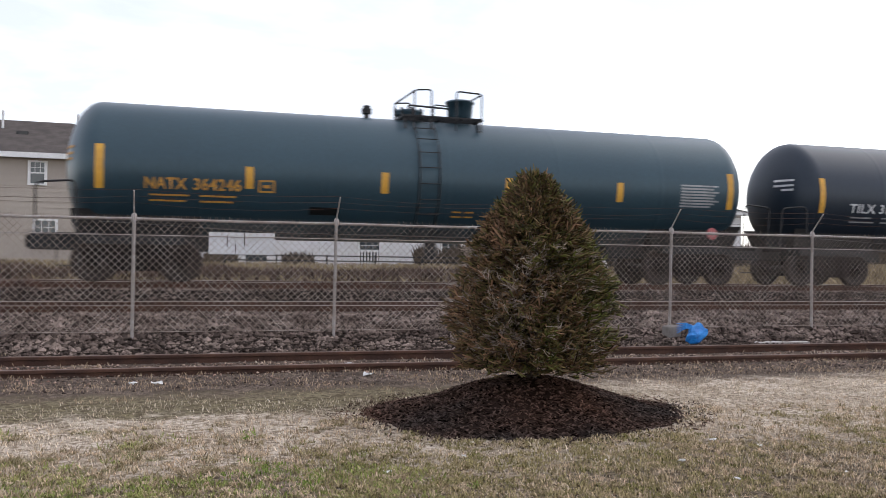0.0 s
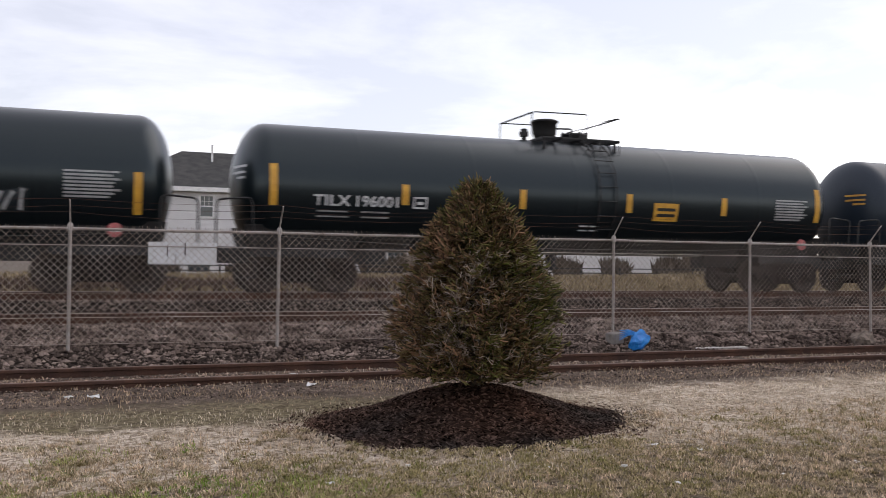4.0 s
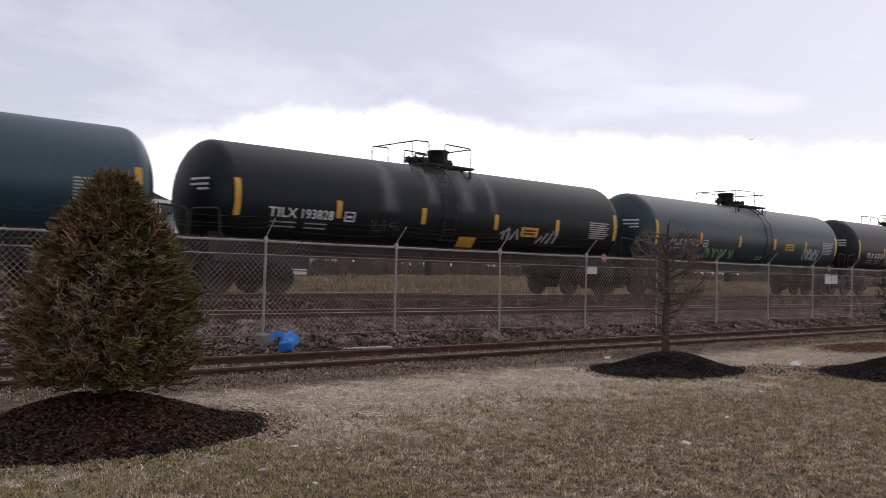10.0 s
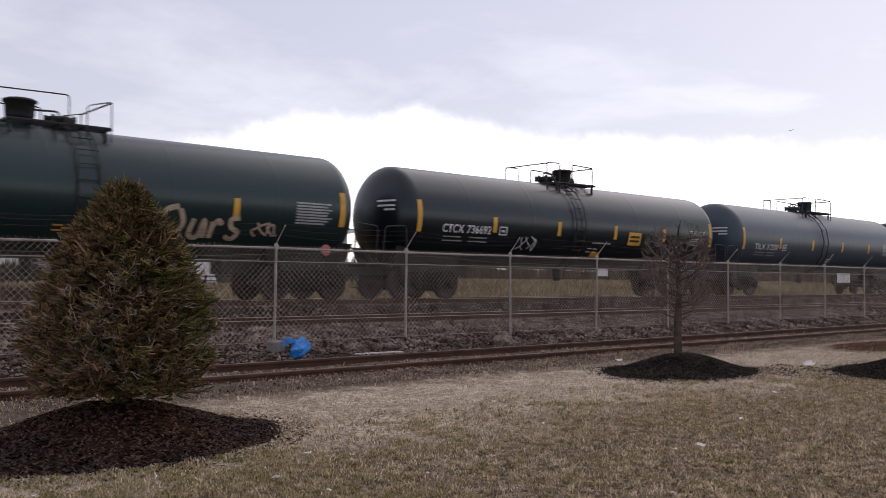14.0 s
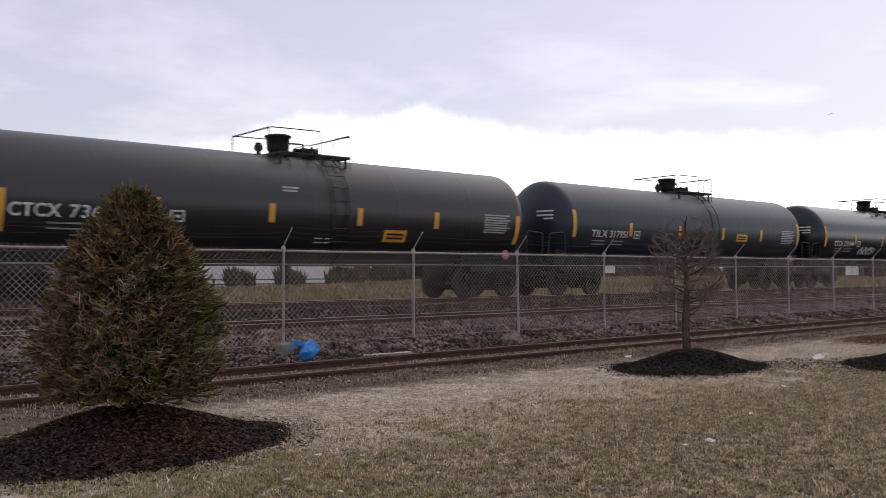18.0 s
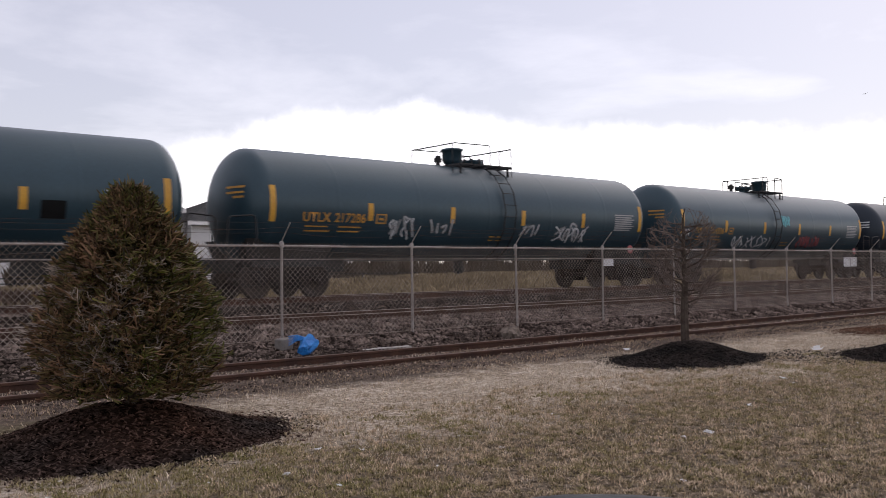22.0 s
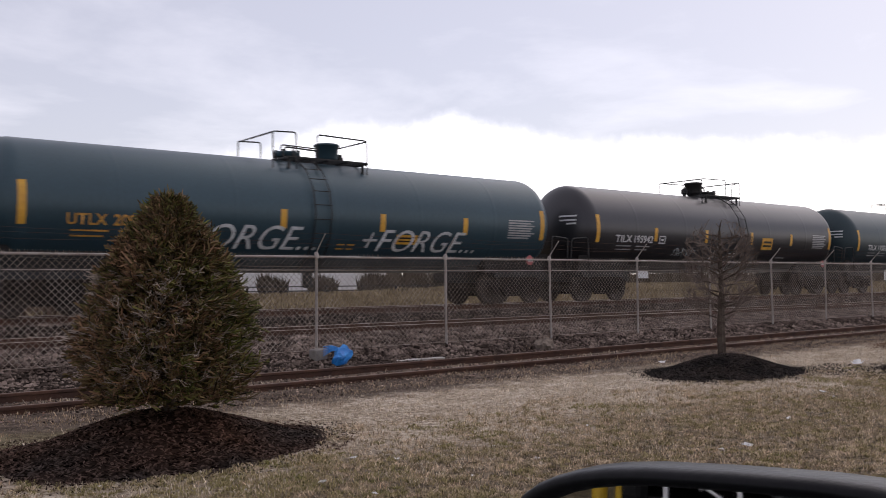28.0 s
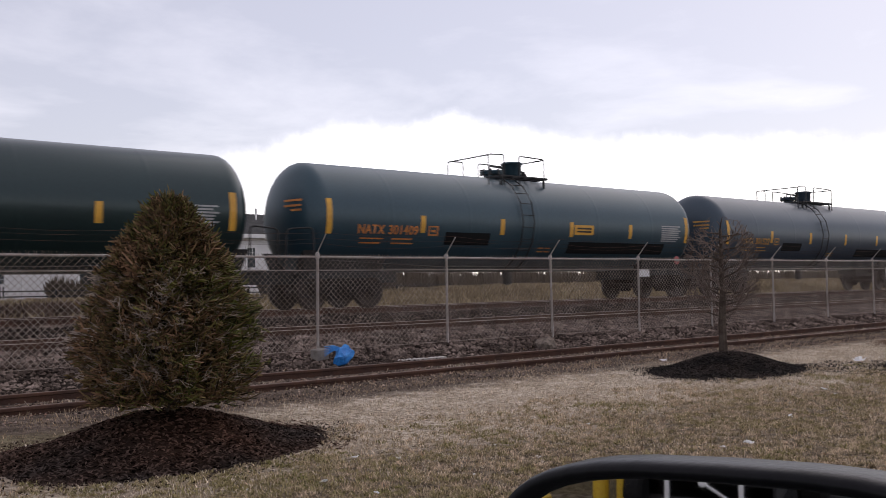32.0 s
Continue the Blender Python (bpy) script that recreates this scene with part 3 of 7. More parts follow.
def spray_paint(name, color, strong=0.95, soft=0.6):
    """Spray paint that thins towards the edge of each stroke."""
    m = mat(name, color, 0.6, 0, [c * 0.75 for c in color], 3, 40, 0)
    t = m.node_tree
    b = t.nodes["Principled BSDF"]
    n = t.nodes.new("ShaderNodeTexNoise")
    n.inputs["Scale"].default_value, n.inputs["Detail"].default_value = 2.2, 4.0
    co = t.nodes.new("ShaderNodeTexCoord")
    t.links.new(co.outputs["Object"], n.inputs["Vector"])
    sp = t.nodes.new("ShaderNodeSeparateXYZ")
    t.links.new(co.outputs["UV"], sp.inputs[0])
    ab = t.nodes.new("ShaderNodeMath")
    ab.operation = "ABSOLUTE"
    t.links.new(sp.outputs["X"], ab.inputs[0])
    ends = t.nodes.new("ShaderNodeMath")
    ends.operation = "MULTIPLY_ADD"
    t.links.new(sp.outputs["Y"], ends.inputs[0])
    ends.inputs[1].default_value, ends.inputs[2].default_value = 2.0, -1.0
    both = t.nodes.new("ShaderNodeMath")
    both.operation = "ABSOLUTE"
    t.links.new(ends.outputs[0], both.inputs[0])
    steep = t.nodes.new("ShaderNodeMath")
    steep.operation = "POWER"
    t.links.new(both.outputs[0], steep.inputs[0])
    steep.inputs[1].default_value = 5.0
    most = t.nodes.new("ShaderNodeMath")
    most.operation = "MAXIMUM"
    t.links.new(ab.outputs[0], most.inputs[0])
    t.links.new(steep.outputs[0], most.inputs[1])
    ad = t.nodes.new("ShaderNodeMath")
    ad.operation = "MULTIPLY_ADD"
    t.links.new(n.outputs["Fac"], ad.inputs[0])
    ad.inputs[1].default_value = 0.7
    t.links.new(most.outputs[0], ad.inputs[2])
    mr = t.nodes.new("ShaderNodeMapRange")
    mr.interpolation_type = "SMOOTHSTEP"
    mr.inputs[1].default_value, mr.inputs[2].default_value, mr.inputs[3].default_value, mr.inputs[4].default_value = 1.0 - soft + 0.15, 1.2, strong, 0.0
    t.links.new(ad.outputs[0], mr.inputs[0])
    t.links.new(mr.outputs[0], b.inputs["Alpha"])
    return m


PAINTS = {
    "teal": tank_paint("dark_teal_enamel", (0.021, 0.047, 0.063), (0.017, 0.037, 0.050), 0.38, 0.55),
    "navy": tank_paint("blue_black_enamel", (0.014, 0.022, 0.032), (0.011, 0.017, 0.026), 0.42, 0.40, (0.90, 0.94, 1.0)),
    "black": tank_paint("black_enamel", (0.0045, 0.0078, 0.0100), (0.0062, 0.0092, 0.0108), 0.29, 0.46),
    "slate": tank_paint("slate_green_enamel", (0.023, 0.036, 0.042), (0.018, 0.029, 0.034), 0.44, 0.42),
    "dusty": tank_paint("dusty_black_enamel", (0.0130, 0.0132, 0.0150), (0.0170, 0.0170, 0.0180), 0.36, 0.55, (0.97, 0.94, 1.0)),
    "soot": tank_paint("matt_black_enamel", (0.0058, 0.0076, 0.0080), (0.0085, 0.0094, 0.0094), 0.46, 0.23),
    "brown": tank_paint("sooty_brown_black_enamel", (0.0100, 0.0090, 0.0096), (0.0125, 0.0108, 0.0110), 0.50, 0.30, (0.95, 0.94, 1.0)),
    "grey": tank_paint("faded_grey_enamel", (0.036, 0.050, 0.070), (0.028, 0.039, 0.055), 0.40, 0.50),
    "olive": tank_paint("dark_olive_enamel", (0.011, 0.024, 0.024), (0.011, 0.020, 0.020), 0.29, 0.48),
}
M_TEAL_SPRAY = spray_paint("teal_spray_paint", (0.17, 0.43, 0.43), 0.85, 0.95)
M_TEAL_FOG = spray_paint("thin_teal_overspray", (0.12, 0.31, 0.31), 0.62, 1.1)
M_TEAL_DEEP = spray_paint("deep_teal_spray", (0.050, 0.20, 0.21), 0.85, 1.0)
M_TEAL_PALE = spray_paint("pale_teal_spray", (0.21, 0.50, 0.48), 0.95, 1.0)
M_WHITE_FOG = spray_paint("white_overspray", (0.42, 0.43, 0.44), 0.85, 0.9)
M_BLUE_SPRAY = mat("dusty_blue_spray_paint", (0.10, 0.21, 0.25), 0.6, 0, (0.06, 0.14, 0.18), 4, 40, 0)
M_DUST = spray_paint("pale_dust_streak", (0.20, 0.20, 0.195), 0.55, 1.0)
M_WHITE_SPRAY = mat("white_spray_paint", (0.50, 0.51, 0.52), 0.6, 0, (0.36, 0.37, 0.38), 4, 40, 0)
M_GREY_SPRAY = spray_paint("thin_grey_blue_spray", (0.38, 0.42, 0.44), 0.92, 0.85)
M_GREEN_SPRAY = mat("green_spray_paint", (0.16, 0.34, 0.13), 0.6, 0, (0.10, 0.25, 0.10), 4, 40, 0)
M_PINK_SPRAY = spray_paint("dull_red_spray_paint", (0.28, 0.07, 0.08))
M_TAN_SPRAY = mat("tan_spray_paint", (0.42, 0.33, 0.24), 0.6, 0, (0.32, 0.24, 0.17), 4, 40, 0)
M_TEAL_LIGHT = mat("pale_teal_spray_paint", (0.16, 0.36, 0.35), 0.6, 0, (0.11, 0.27, 0.26), 4, 40, 0)
M_CYAN_SPRAY = mat("cyan_spray_paint", (0.12, 0.42, 0.46), 0.6, 0, (0.09, 0.33, 0.36), 4, 40, 0)


def shared(name, bm):
    me = bpy.data.meshes.new(name)
    bm.to_mesh(me)
    bm.free()
    return me


def smooth(me):
    for p in me.polygons:
        p.use_smooth = True
    return me


def tank_mesh():
    prof = []
    for k in range(13):
        a = math.pi / 2 * k / 12
        prof.append((max(R * math.sin(a), 0.02), -HL - 0.02 + HEAD * (1 - math.cos(a))))
    prof.append((R, prof[-1][1] + 0.06))
    for x in (-5.6, -2.8, 0.0, 2.8, 5.6):
        prof += [(R, x - 0.10), (R, x - 0.04), (R + 0.0015, x - 0.025), (R + 0.0015, x + 0.025), (R, x + 0.04), (R, x + 0.10)]
    prof += [(r, -h) for r, h in reversed(prof[:14])]
    return smooth(shared("tank", lathed(prof, 72, "X", (0, 0, ZT))))


def wheel_mesh():
    rw = 0.457
    prof = [(0.08, -0.75 - 0.10), (0.11, -0.75 - 0.09), (0.12, -0.75 - 0.03), (0.38, -0.75 - 0.03), (0.40, -0.75 - 0.075), (rw, -0.75 - 0.07), (rw + 0.006, -0.75 + 0.03), (rw + 0.028, -0.75 + 0.045), (rw + 0.02, -0.75 + 0.065), (0.38, -0.75 + 0.06), (0.36, -0.75 + 0.01), (0.10, -0.75 + 0.02), (0.085, -0.6)]
    full = prof + [(r, -h) for r, h in reversed(prof)]
    bm = lathed(full, 28, "Y")
    for k in range(4):
        a = math.pi / 2 * k
        lathe(bm, [(0.018, -0.90), (0.022, -0.86)], 6, "Y", (0.07 * math.cos(a), 0, 0.07 * math.sin(a)))
    return smooth(shared("wheelset", bm))


def side_frame_bm(y):
    """A cast truck side frame with its window, in profile."""
    outline = [(-1.15, 0.60), (-1.12, 0.70), (-0.80, 0.72), (-0.42, 0.86), (0.42, 0.86), (0.80, 0.72), (1.12, 0.70), (1.15, 0.60), (1.0, 0.42), (0.78, 0.42), (0.66, 0.52), (0.42, 0.24), (-0.42, 0.24), (-0.66, 0.52), (-0.78, 0.42), (-1.0, 0.42)]
    bm = bmesh.new()
    f = bm.faces.new([bm.verts.new((x, y, z)) for x, z in outline])
    g = bmesh.ops.extrude_face_region(bm, geom=[f])
    bmesh.ops.translate(bm, vec=(0, 0.10, 0), verts=[v for v in g["geom"] if isinstance(v, bmesh.types.BMVert)])
    bmesh.ops.recalc_face_normals(bm, faces=bm.faces)
    for s in (-1, 1):
        lathe(bm, [(0.13, y - 0.07), (0.15, y - 0.05), (0.15, y + 0.02)], 14, "Y", (s * 0.89, 0, 0.457))
    for x in (-0.22, -0.07, 0.08, 0.23):
        lathe(bm, [(0.06, 0.30), (0.06, 0.58)], 10, "Z", (x, y - 0.03, 0))
    return bm


ME = {}


def common_meshes():
    ME["tank"] = tank_mesh()
    ME["wheelset"] = wheel_mesh()
    ME["side_frame"] = shared("side_frame", side_frame_bm(-1.03))
    ME["side_frame_far"] = shared("side_frame", side_frame_bm(0.93))
    ME["bolster"] = shared("bolster", boxed(-0.24, 0.24, -1.0, 1.0, 0.42, 0.72, 0.03))
    bm = boxed(-2.3, 2.15, -0.32, 0.32, 0.68, 1.06, 0.02)
    box(bm, -1.1, 1.1, -1.15, 1.15, 0.82, 0.98)
    ME["stub_sill"] = shared("stub_sill", bm)
    bm = bmesh.new()
    for s in (-1, 1):
        vs = [bm.verts.new(p) for p in ((-1.2, s * 0.9, 0.95), (1.2, s * 0.9, 0.95), (1.35, s * 1.12, 1.55), (-1.35, s * 1.12, 1.55), (-1.2, s * 0.5, 0.95), (1.2, s * 0.5, 0.95), (1.35, s * 0.8, 1.25), (-1.35, s * 0.8, 1.25))]
        for f in ((0, 1, 2, 3), (4, 5, 6, 7), (0, 1, 5, 4), (3, 2, 6, 7), (0, 3, 7, 4), (1, 2, 6, 5)):
            bm.faces.new([vs[i] for i in f])
    bmesh.ops.recalc_face_normals(bm, faces=bm.faces)
    ME["saddle"] = shared("saddle", bm)
    bm = boxed(0, 0.42, -0.07, 0.07, 0.78, 0.96, 0.02)
    box(bm, 0.36, 0.62, -0.14, 0.14, 0.72, 1.0, 0.04)
    ME["coupler"] = shared("coupler", bm)
    bm = boxed(-0.06, 0.06, -1.35, 1.35, 0.92, 1.02, 0.01)
    ME["end_beam"] = shared("end_beam", bm)
    ME["end_rail"] = shared("end_rail", tubed(arc_pts([(0.34, -1.32, 1.0), (0.34, -1.42, 2.06), (-0.42, -1.42, 2.12), (-0.46, -1.42, 1.0)], 0.14), 0.022, 8))
    bm = bmesh.new()
    for z in (0.35, 0.7):
        tube(bm, [(-0.22, -1.4, z), (0.22, -1.4, z)], 0.014, 6)
    for s in (-0.22, 0.22):
        tube(bm, [(s, -1.4, 0.33), (s, -1.4, 1.0)], 0.014, 6)
    ME["stirrup_step"] = shared("stirrup_step", bm)
    ME["brake_pipe"] = shared("brake_pipe", tubed([(-7.6, -1.25, 1.28), (-4.0, -1.22, 1.12), (0, -1.22, 1.10), (4.0, -1.22, 1.12), (7.6, -1.25, 1.28)], 0.016, 6))
    bm = lathed([(0.02, -0.30), (0.13, -0.28), (0.15, -0.2), (0.15, 0.12), (0.17, 0.13), (0.17, 0.17), (0.1, 0.2)], 16, "Z", (0, 0, 0.86))
    ME["bottom_outlet"] = shared("bottom_outlet", bm)
    ME["brake_badge"] = shared("brake_badge", lathed([(0.01, -0.012), (0.15, -0.012), (0.155, 0.0), (0.15, 0.012), (0.01, 0.012)], 18, "Y"))
    ME["badge_bar"] = shared("badge_bar", boxed(-0.12, 0.12, -0.018, -0.014, -0.035, 0.035))
    ME["badge_bracket"] = shared("badge_bracket", boxed(-0.03, 0.03, 0.012, 0.40, -0.03, 0.03))
    # top fittings
    ME["manway"] = smooth(shared("manway", lathed([(0.20, -0.06), (0.19, 0.06), (0.27, 0.12), (0.31, 0.20), (0.325, 0.50), (0.37, 0.51), (0.37, 0.55), (0.30, 0.58), (0.05, 0.60)], 24)))
    bm = lathed([(0.20, -0.06), (0.22, 0.10), (0.33, 0.13), (0.36, 0.21), (0.34, 0.25), (0.06, 0.28)], 20)
    ME["hatch_bolt"] = shared("hatch_bolt", boxed(-0.03, 0.03, -0.03, 0.03, 0.10, 0.29))
    ME["hatch"] = shared("hatch", bm)
    ME["relief_valve"] = shared("relief_valve", lathed([(0.07, -0.08), (0.07, 0.10), (0.12, 0.12), (0.13, 0.24), (0.09, 0.25), (0.09, 0.31), (0.03, 0.33)], 14))
    ME["ladder_side"] = shared("ladder_side", tubed([on_tank(0, v, 0.10) for v in (-1.75, -1.2, -0.6, 0.0, 0.6, 1.2, 1.75, 2.1)], 0.02, 6))
    bm = bmesh.new()
    tube(bm, [(-0.26, 0, 0), (0.26, 0, 0)], 0.013, 6)
    ME["rung"] = shared("rung", bm)
    bm = bmesh.new()
    for k in range(17):
        y = -0.98 + 0.1225 * k
        box(bm, -1.2, 1.2, y - 0.012, y + 0.012, 0, 0.035)
    for x in (-1.2, -0.6, 0, 0.6, 1.2):
        box(bm, x - 0.02, x + 0.02, -1.0, 1.0, -0.03, 0.02)
    ME["walkway"] = shared("walkway", bm)
    ME["walkway_leg"] = shared("walkway_leg", boxed(-0.03, 0.03, -0.03, 0.03, -0.30, 0.0))


common_meshes()
STRIPES = (-7.62, -4.55, -1.52, 1.50, 4.44, 7.60)
# places along the car: manway, hatch, ladder, valve, walkway ends, then corner and end of each guard rail
FITTINGS = {
    "A": (0.65, -0.60, -0.42, 1.05, (-1.15, 1.35), ((-1.55, -0.87), (1.33, -0.24))),
    "N": (0.72, -0.60, -0.48, -1.66, (-1.00, 0.98), ((-0.72, -0.30), (0.96, 0.32))),
    "C": (0.30, -0.60, -0.52, 0.80, (-1.10, 0.95), ((-1.60, -0.95), (0.80, -0.30))),
    "B": (-0.20, 0.68, 0.83, -0.80, (-0.75, 1.50), ((-1.05, 0.55), (1.50, 0.95))),
}


def put(name, key, material, parent, m=None, label=""):
    me = ME[key]
    if not me.materials:
        me.materials.append(material)
    ob = new(name, me)
    ob.parent = parent
    if m is not None:
        ob.matrix_basis = m
    if label:
        ob["label"] = label
    return ob


def stencil_panel(x, v, w, material, parent, rows=7):
    p = part("stencil_panel", patched(x, x + w * 0.97, v + 0.56, v + 0.60, 0.006, 2), material, parent)
    rnd = random.Random(int(x * 100) + rows)
    for k in range(rows):
        y = v + 0.48 - 0.075 * k
        part("stencil_line", patched(x, x + w * rnd.uniform(0.8, 1.0), y, y + 0.045, 0.006, 1), material, p)


def small_lines(x, v, w, rows, material, parent, seed):
    rnd = random.Random(seed)
    for k in range(rows):
        xx = x
        for l in (0.42 * w, 0.40 * w):
            part("stencil_line", patched(xx, xx + l * rnd.uniform(0.8, 1.0), v - 0.13 * k, v - 0.13 * k + 0.04, 0.006, 1), material, parent)
            xx += l + 0.1 * w


def tank_car(k, paint, label, mark="", letters="W", kind="A", placard=None, extras=(), reach=(-6.72, -4.72), stripes=STRIPES):
    """One tank car with its origin on the rail top at mid length. It comes to rest nowhere: motions() keys it."""
    x_mid = MIDDLES[k]
    car = empty("tank_car", x_mid, 20.4, 0.94, label=label, category="tank car", group="cars of the freight train")
    lm = {"W": M_LETTER_W, "Y": M_LETTER_Y, "O": M_LETTER_O}[letters]
    tm = ME["tank"].copy()
    tm.materials.clear()
    tm.materials.append(PAINTS[paint])
    tank = new("tank", tm)
    tank.parent = car
    for i, s in enumerate(stripes):
        tall = i in (0, 5)
        part("reflective_stripe", patched(s - 0.085, s + 0.085, *((-0.52, 0.42) if tall and reach[0] > -7 else (-0.85, 0.08) if tall else (-0.42, 0.06)), 0.005, 6), M_YELLOW, tank, "yellow reflective stripe")
    if mark:
        wide = reach[1] - reach[0]
        owner, number = mark.split()
        share = 0.43 if reach[0] > -7 else 0.40
        for name, text, x0, x1 in (("owner_mark", owner, reach[0], reach[0] + share * wide), ("car_number", number, reach[0] + (share + 0.07) * wide, reach[1])):
            me = lettering(text, 0.25 if reach[0] > -7 else 0.29, x0, -0.48, bold=0.007)
            xs = [v.co.x for v in me.vertices]
            lo, hi = min(xs), max(xs)
            for v in me.vertices:
                v.co.x = x0 + (v.co.x - lo) * (x1 - x0) / (hi - lo)
            mesh_part(name, me, lm, tank, "stencilled letters" if name == "owner_mark" else "stencilled numbers")
        small_lines(reach[0] + (0.1 if reach[0] > -7 else 0.8), -0.64, 2.0, 2, M_LETTER_D if letters == "W" else lm, tank, k)
        shift = 0.0 if reach[0] > -7 else 0.42
        bm = bmesh.new()
        for a, b, c, e in ((-4.35, -4.0, -0.50, -0.46), (-4.35, -4.0, -0.26, -0.22), (-4.35, -4.31, -0.46, -0.26), (-4.04, -4.0, -0.46, -0.26), (-4.25, -4.1, -0.40, -0.33)):
            patch(bm, a + shift, b + shift, c, e, 0.006, 2)
        part("stencil_box", bm, lm, tank)
    stencil_panel(6.15, -0.52, 1.1, M_LETTER_D, tank)
    small_lines(0.15, -0.84, 0.6, 2, lm, tank, k + 50)
    if placard:
        x, v, w, h = placard
        p = part("placard", patched(x, x + w, v, v + h, 0.007, 3), M_YELLOW, tank, "yellow warning placard")
        for j in range(2):
            part("placard_line", patched(x + 0.12 * w, x + 0.88 * w, v + h * (0.25 + 0.32 * j), v + h * (0.42 + 0.32 * j), 0.010, 1), M_BLACK, p)
    # stencil on the end of the tank
    for w, z in ((0.62, 0.36), (0.60, 0.22), (0.34, 0.10)):
        bm, rows = bmesh.new(), []
        for q in range(7):
            y = -1.02 + w * q / 6
            rows.append([bm.verts.new((-(HL + 0.02 - HEAD) - HEAD * math.sqrt(1 - (y * y + zz * zz) / R ** 2) - 0.012, y, ZT + zz)) for zz in (z, z + 0.055)])
        for p, q in zip(rows, rows[1:]):
            bm.faces.new((p[0], q[0], q[1], p[1]))
        part("stencil_line", bm, lm, tank)
    # running gear
    for s in (-1, 1):
        sill = put("stub_sill", "stub_sill", M_BLACK, car, pose(s * 6.95, 0, 0, 0, 0, 0 if s > 0 else 180))
        put("saddle", "saddle", M_BLACK, car, pose(s * 6.85, 0, 0))
        truck = new("truck")
        truck.parent = car
        truck.location = (s * 6.85, 0, 0)
        put("side_frame", "side_frame", M_TRUCK, truck)
        put("side_frame", "side_frame_far", M_TRUCK, truck)
        put("bolster", "bolster", M_TRUCK, truck)
        for a in (-0.89, 0.89):
            w = put("wheelset", "wheelset", M_WHEEL, truck, pose(a, 0, 0.457))
            WHEELS.append((w, k, a))
        rot = pose(0, 0, 0, 0, 0, 0 if s > 0 else 180)
        put("coupler", "coupler", M_TRUCK, sill, pose(1.62, 0, 0))
        put("end_beam", "end_beam", M_BLACK, car, pose(s * 8.55, 0, 0))
        put("end_handrail", "end_rail", M_BLACK, car, pose(s * 8.50, 0, 0) @ (Matrix.Identity(4) if s > 0 else Matrix.Diagonal((-1, 1, 1, 1))))
        put("stirrup_step", "stirrup_step", M_BLACK, car, pose(s * 8.2, 0, 0))
    put("brake_pipe", "brake_pipe", M_BLACK, car)
    badge = put("brake_badge", "brake_badge", M_BADGE, car, pose(7.15, -1.36, 1.34), "faded red disc with a white bar")
    put("badge_bar", "badge_bar", M_LETTER_W, badge)
    put("badge_bracket", "badge_bracket", M_BLACK, badge)
    put("bottom_outlet", "bottom_outlet", M_BLACK, car)
    # top fittings
    dome, hatch, ladder, valve, deck, guards = FITTINGS[kind]
    top = ZT + R
    for key in ("manway", "hatch"):
        if key + paint not in ME:
            ME[key + paint] = ME[key].copy()
    top_paint = PAINTS[paint] if kind in "AN" else M_BLACK
    put("manway", "manway" + paint, top_paint, car, pose(dome, 0, top), "round manway dome with lid")
    lid = put("hatch", "hatch" + paint, top_paint, car, pose(hatch, 0, top))
    for q in range(8):
        put("hatch_bolt", "hatch_bolt", M_BLACK, lid, pose(0.33 * math.cos(q * math.pi / 4), 0.33 * math.sin(q * math.pi / 4), 0))
    put("relief_valve", "relief_valve", M_BLACK, car, pose(valve, 0, top))
    long = (deck[1] - deck[0]) / 2.4
    ws = tagged(put("walkway", "walkway", M_BLACK, car, pose((deck[0] + deck[1]) / 2, 0, top - 0.03) @ Matrix.Diagonal((long, 1, 1, 1))), kind="stuff")
    for sx in (-1.1, 1.1):
        for sy in (-0.9, 0.9):
            put("walkway_leg", "walkway_leg", M_BLACK, ws, pose(sx, sy, 0))
    part("vent_pipe", tubed(arc_pts([(hatch, 0.1, top + 0.2), (hatch, 0.1, top + 0.42), (dome, 0.1, top + 0.38)], 0.08), 0.025, 6), M_BLACK, car)
    rail = new("safety_railing")
    rail.parent = car
    for corner, end in guards:
        drop, pipe = (0.18, 0.015) if kind == "B" and corner > end else (0.0, 0.016 if kind == "B" else 0.020)
        for sy in (-0.98, 0.98):
            part("rail_pipe", tubed(arc_pts([(corner, sy, top - 0.34), (corner, sy, top + 0.60), (end, sy, top + 0.63 - drop), (end, sy, top - 0.32)], 0.09), pipe, 6), M_BLACK, rail)
        part("cross_rail", tubed([(corner, -0.97, top + 0.58), (corner, 0.97, top + 0.58)], 0.021, 6), M_BLACK, rail)
    lad = new("ladder")
    lad.parent = car
    lad.location = (ladder, 0, 0)
    for s in (-0.24, 0.24):
        put("ladder_side", "ladder_side", M_BLACK, lad, pose(s, 0, 0))
    for v in (-1.55, -1.2, -0.85, -0.5, -0.15, 0.2, 0.55, 0.9, 1.25, 1.6, 1.95):
        a = v / R
        put("rung", "rung", M_BLACK, lad, pose(0, -(R + 0.10) * math.cos(a), ZT + (R + 0.10) * math.sin(a)))
    for ex in extras:
        ex(tank)
    CARS.append((car, x_mid))
    return car


CARS, WHEELS, LAYER = [], [], [0]


def spray(strokes, width, material, label):
    def paint_it(tank):
        for i, pts in enumerate(strokes):
            bm = bmesh.new()
            LAYER[0] += 1
            ribbon(bm, pts, width, 0.008 + 0.0005 * (LAYER[0] % 24))
            part("graffiti_stroke", bm, material, tank, label)
    return paint_it


def word(text, h, x, v, material, label, shear=0.3, bold=0.02):
    return lambda tank: mesh_part("graffiti_word", lettering(text, h, x, v, 0.040, bold, shear), material, tank, label)


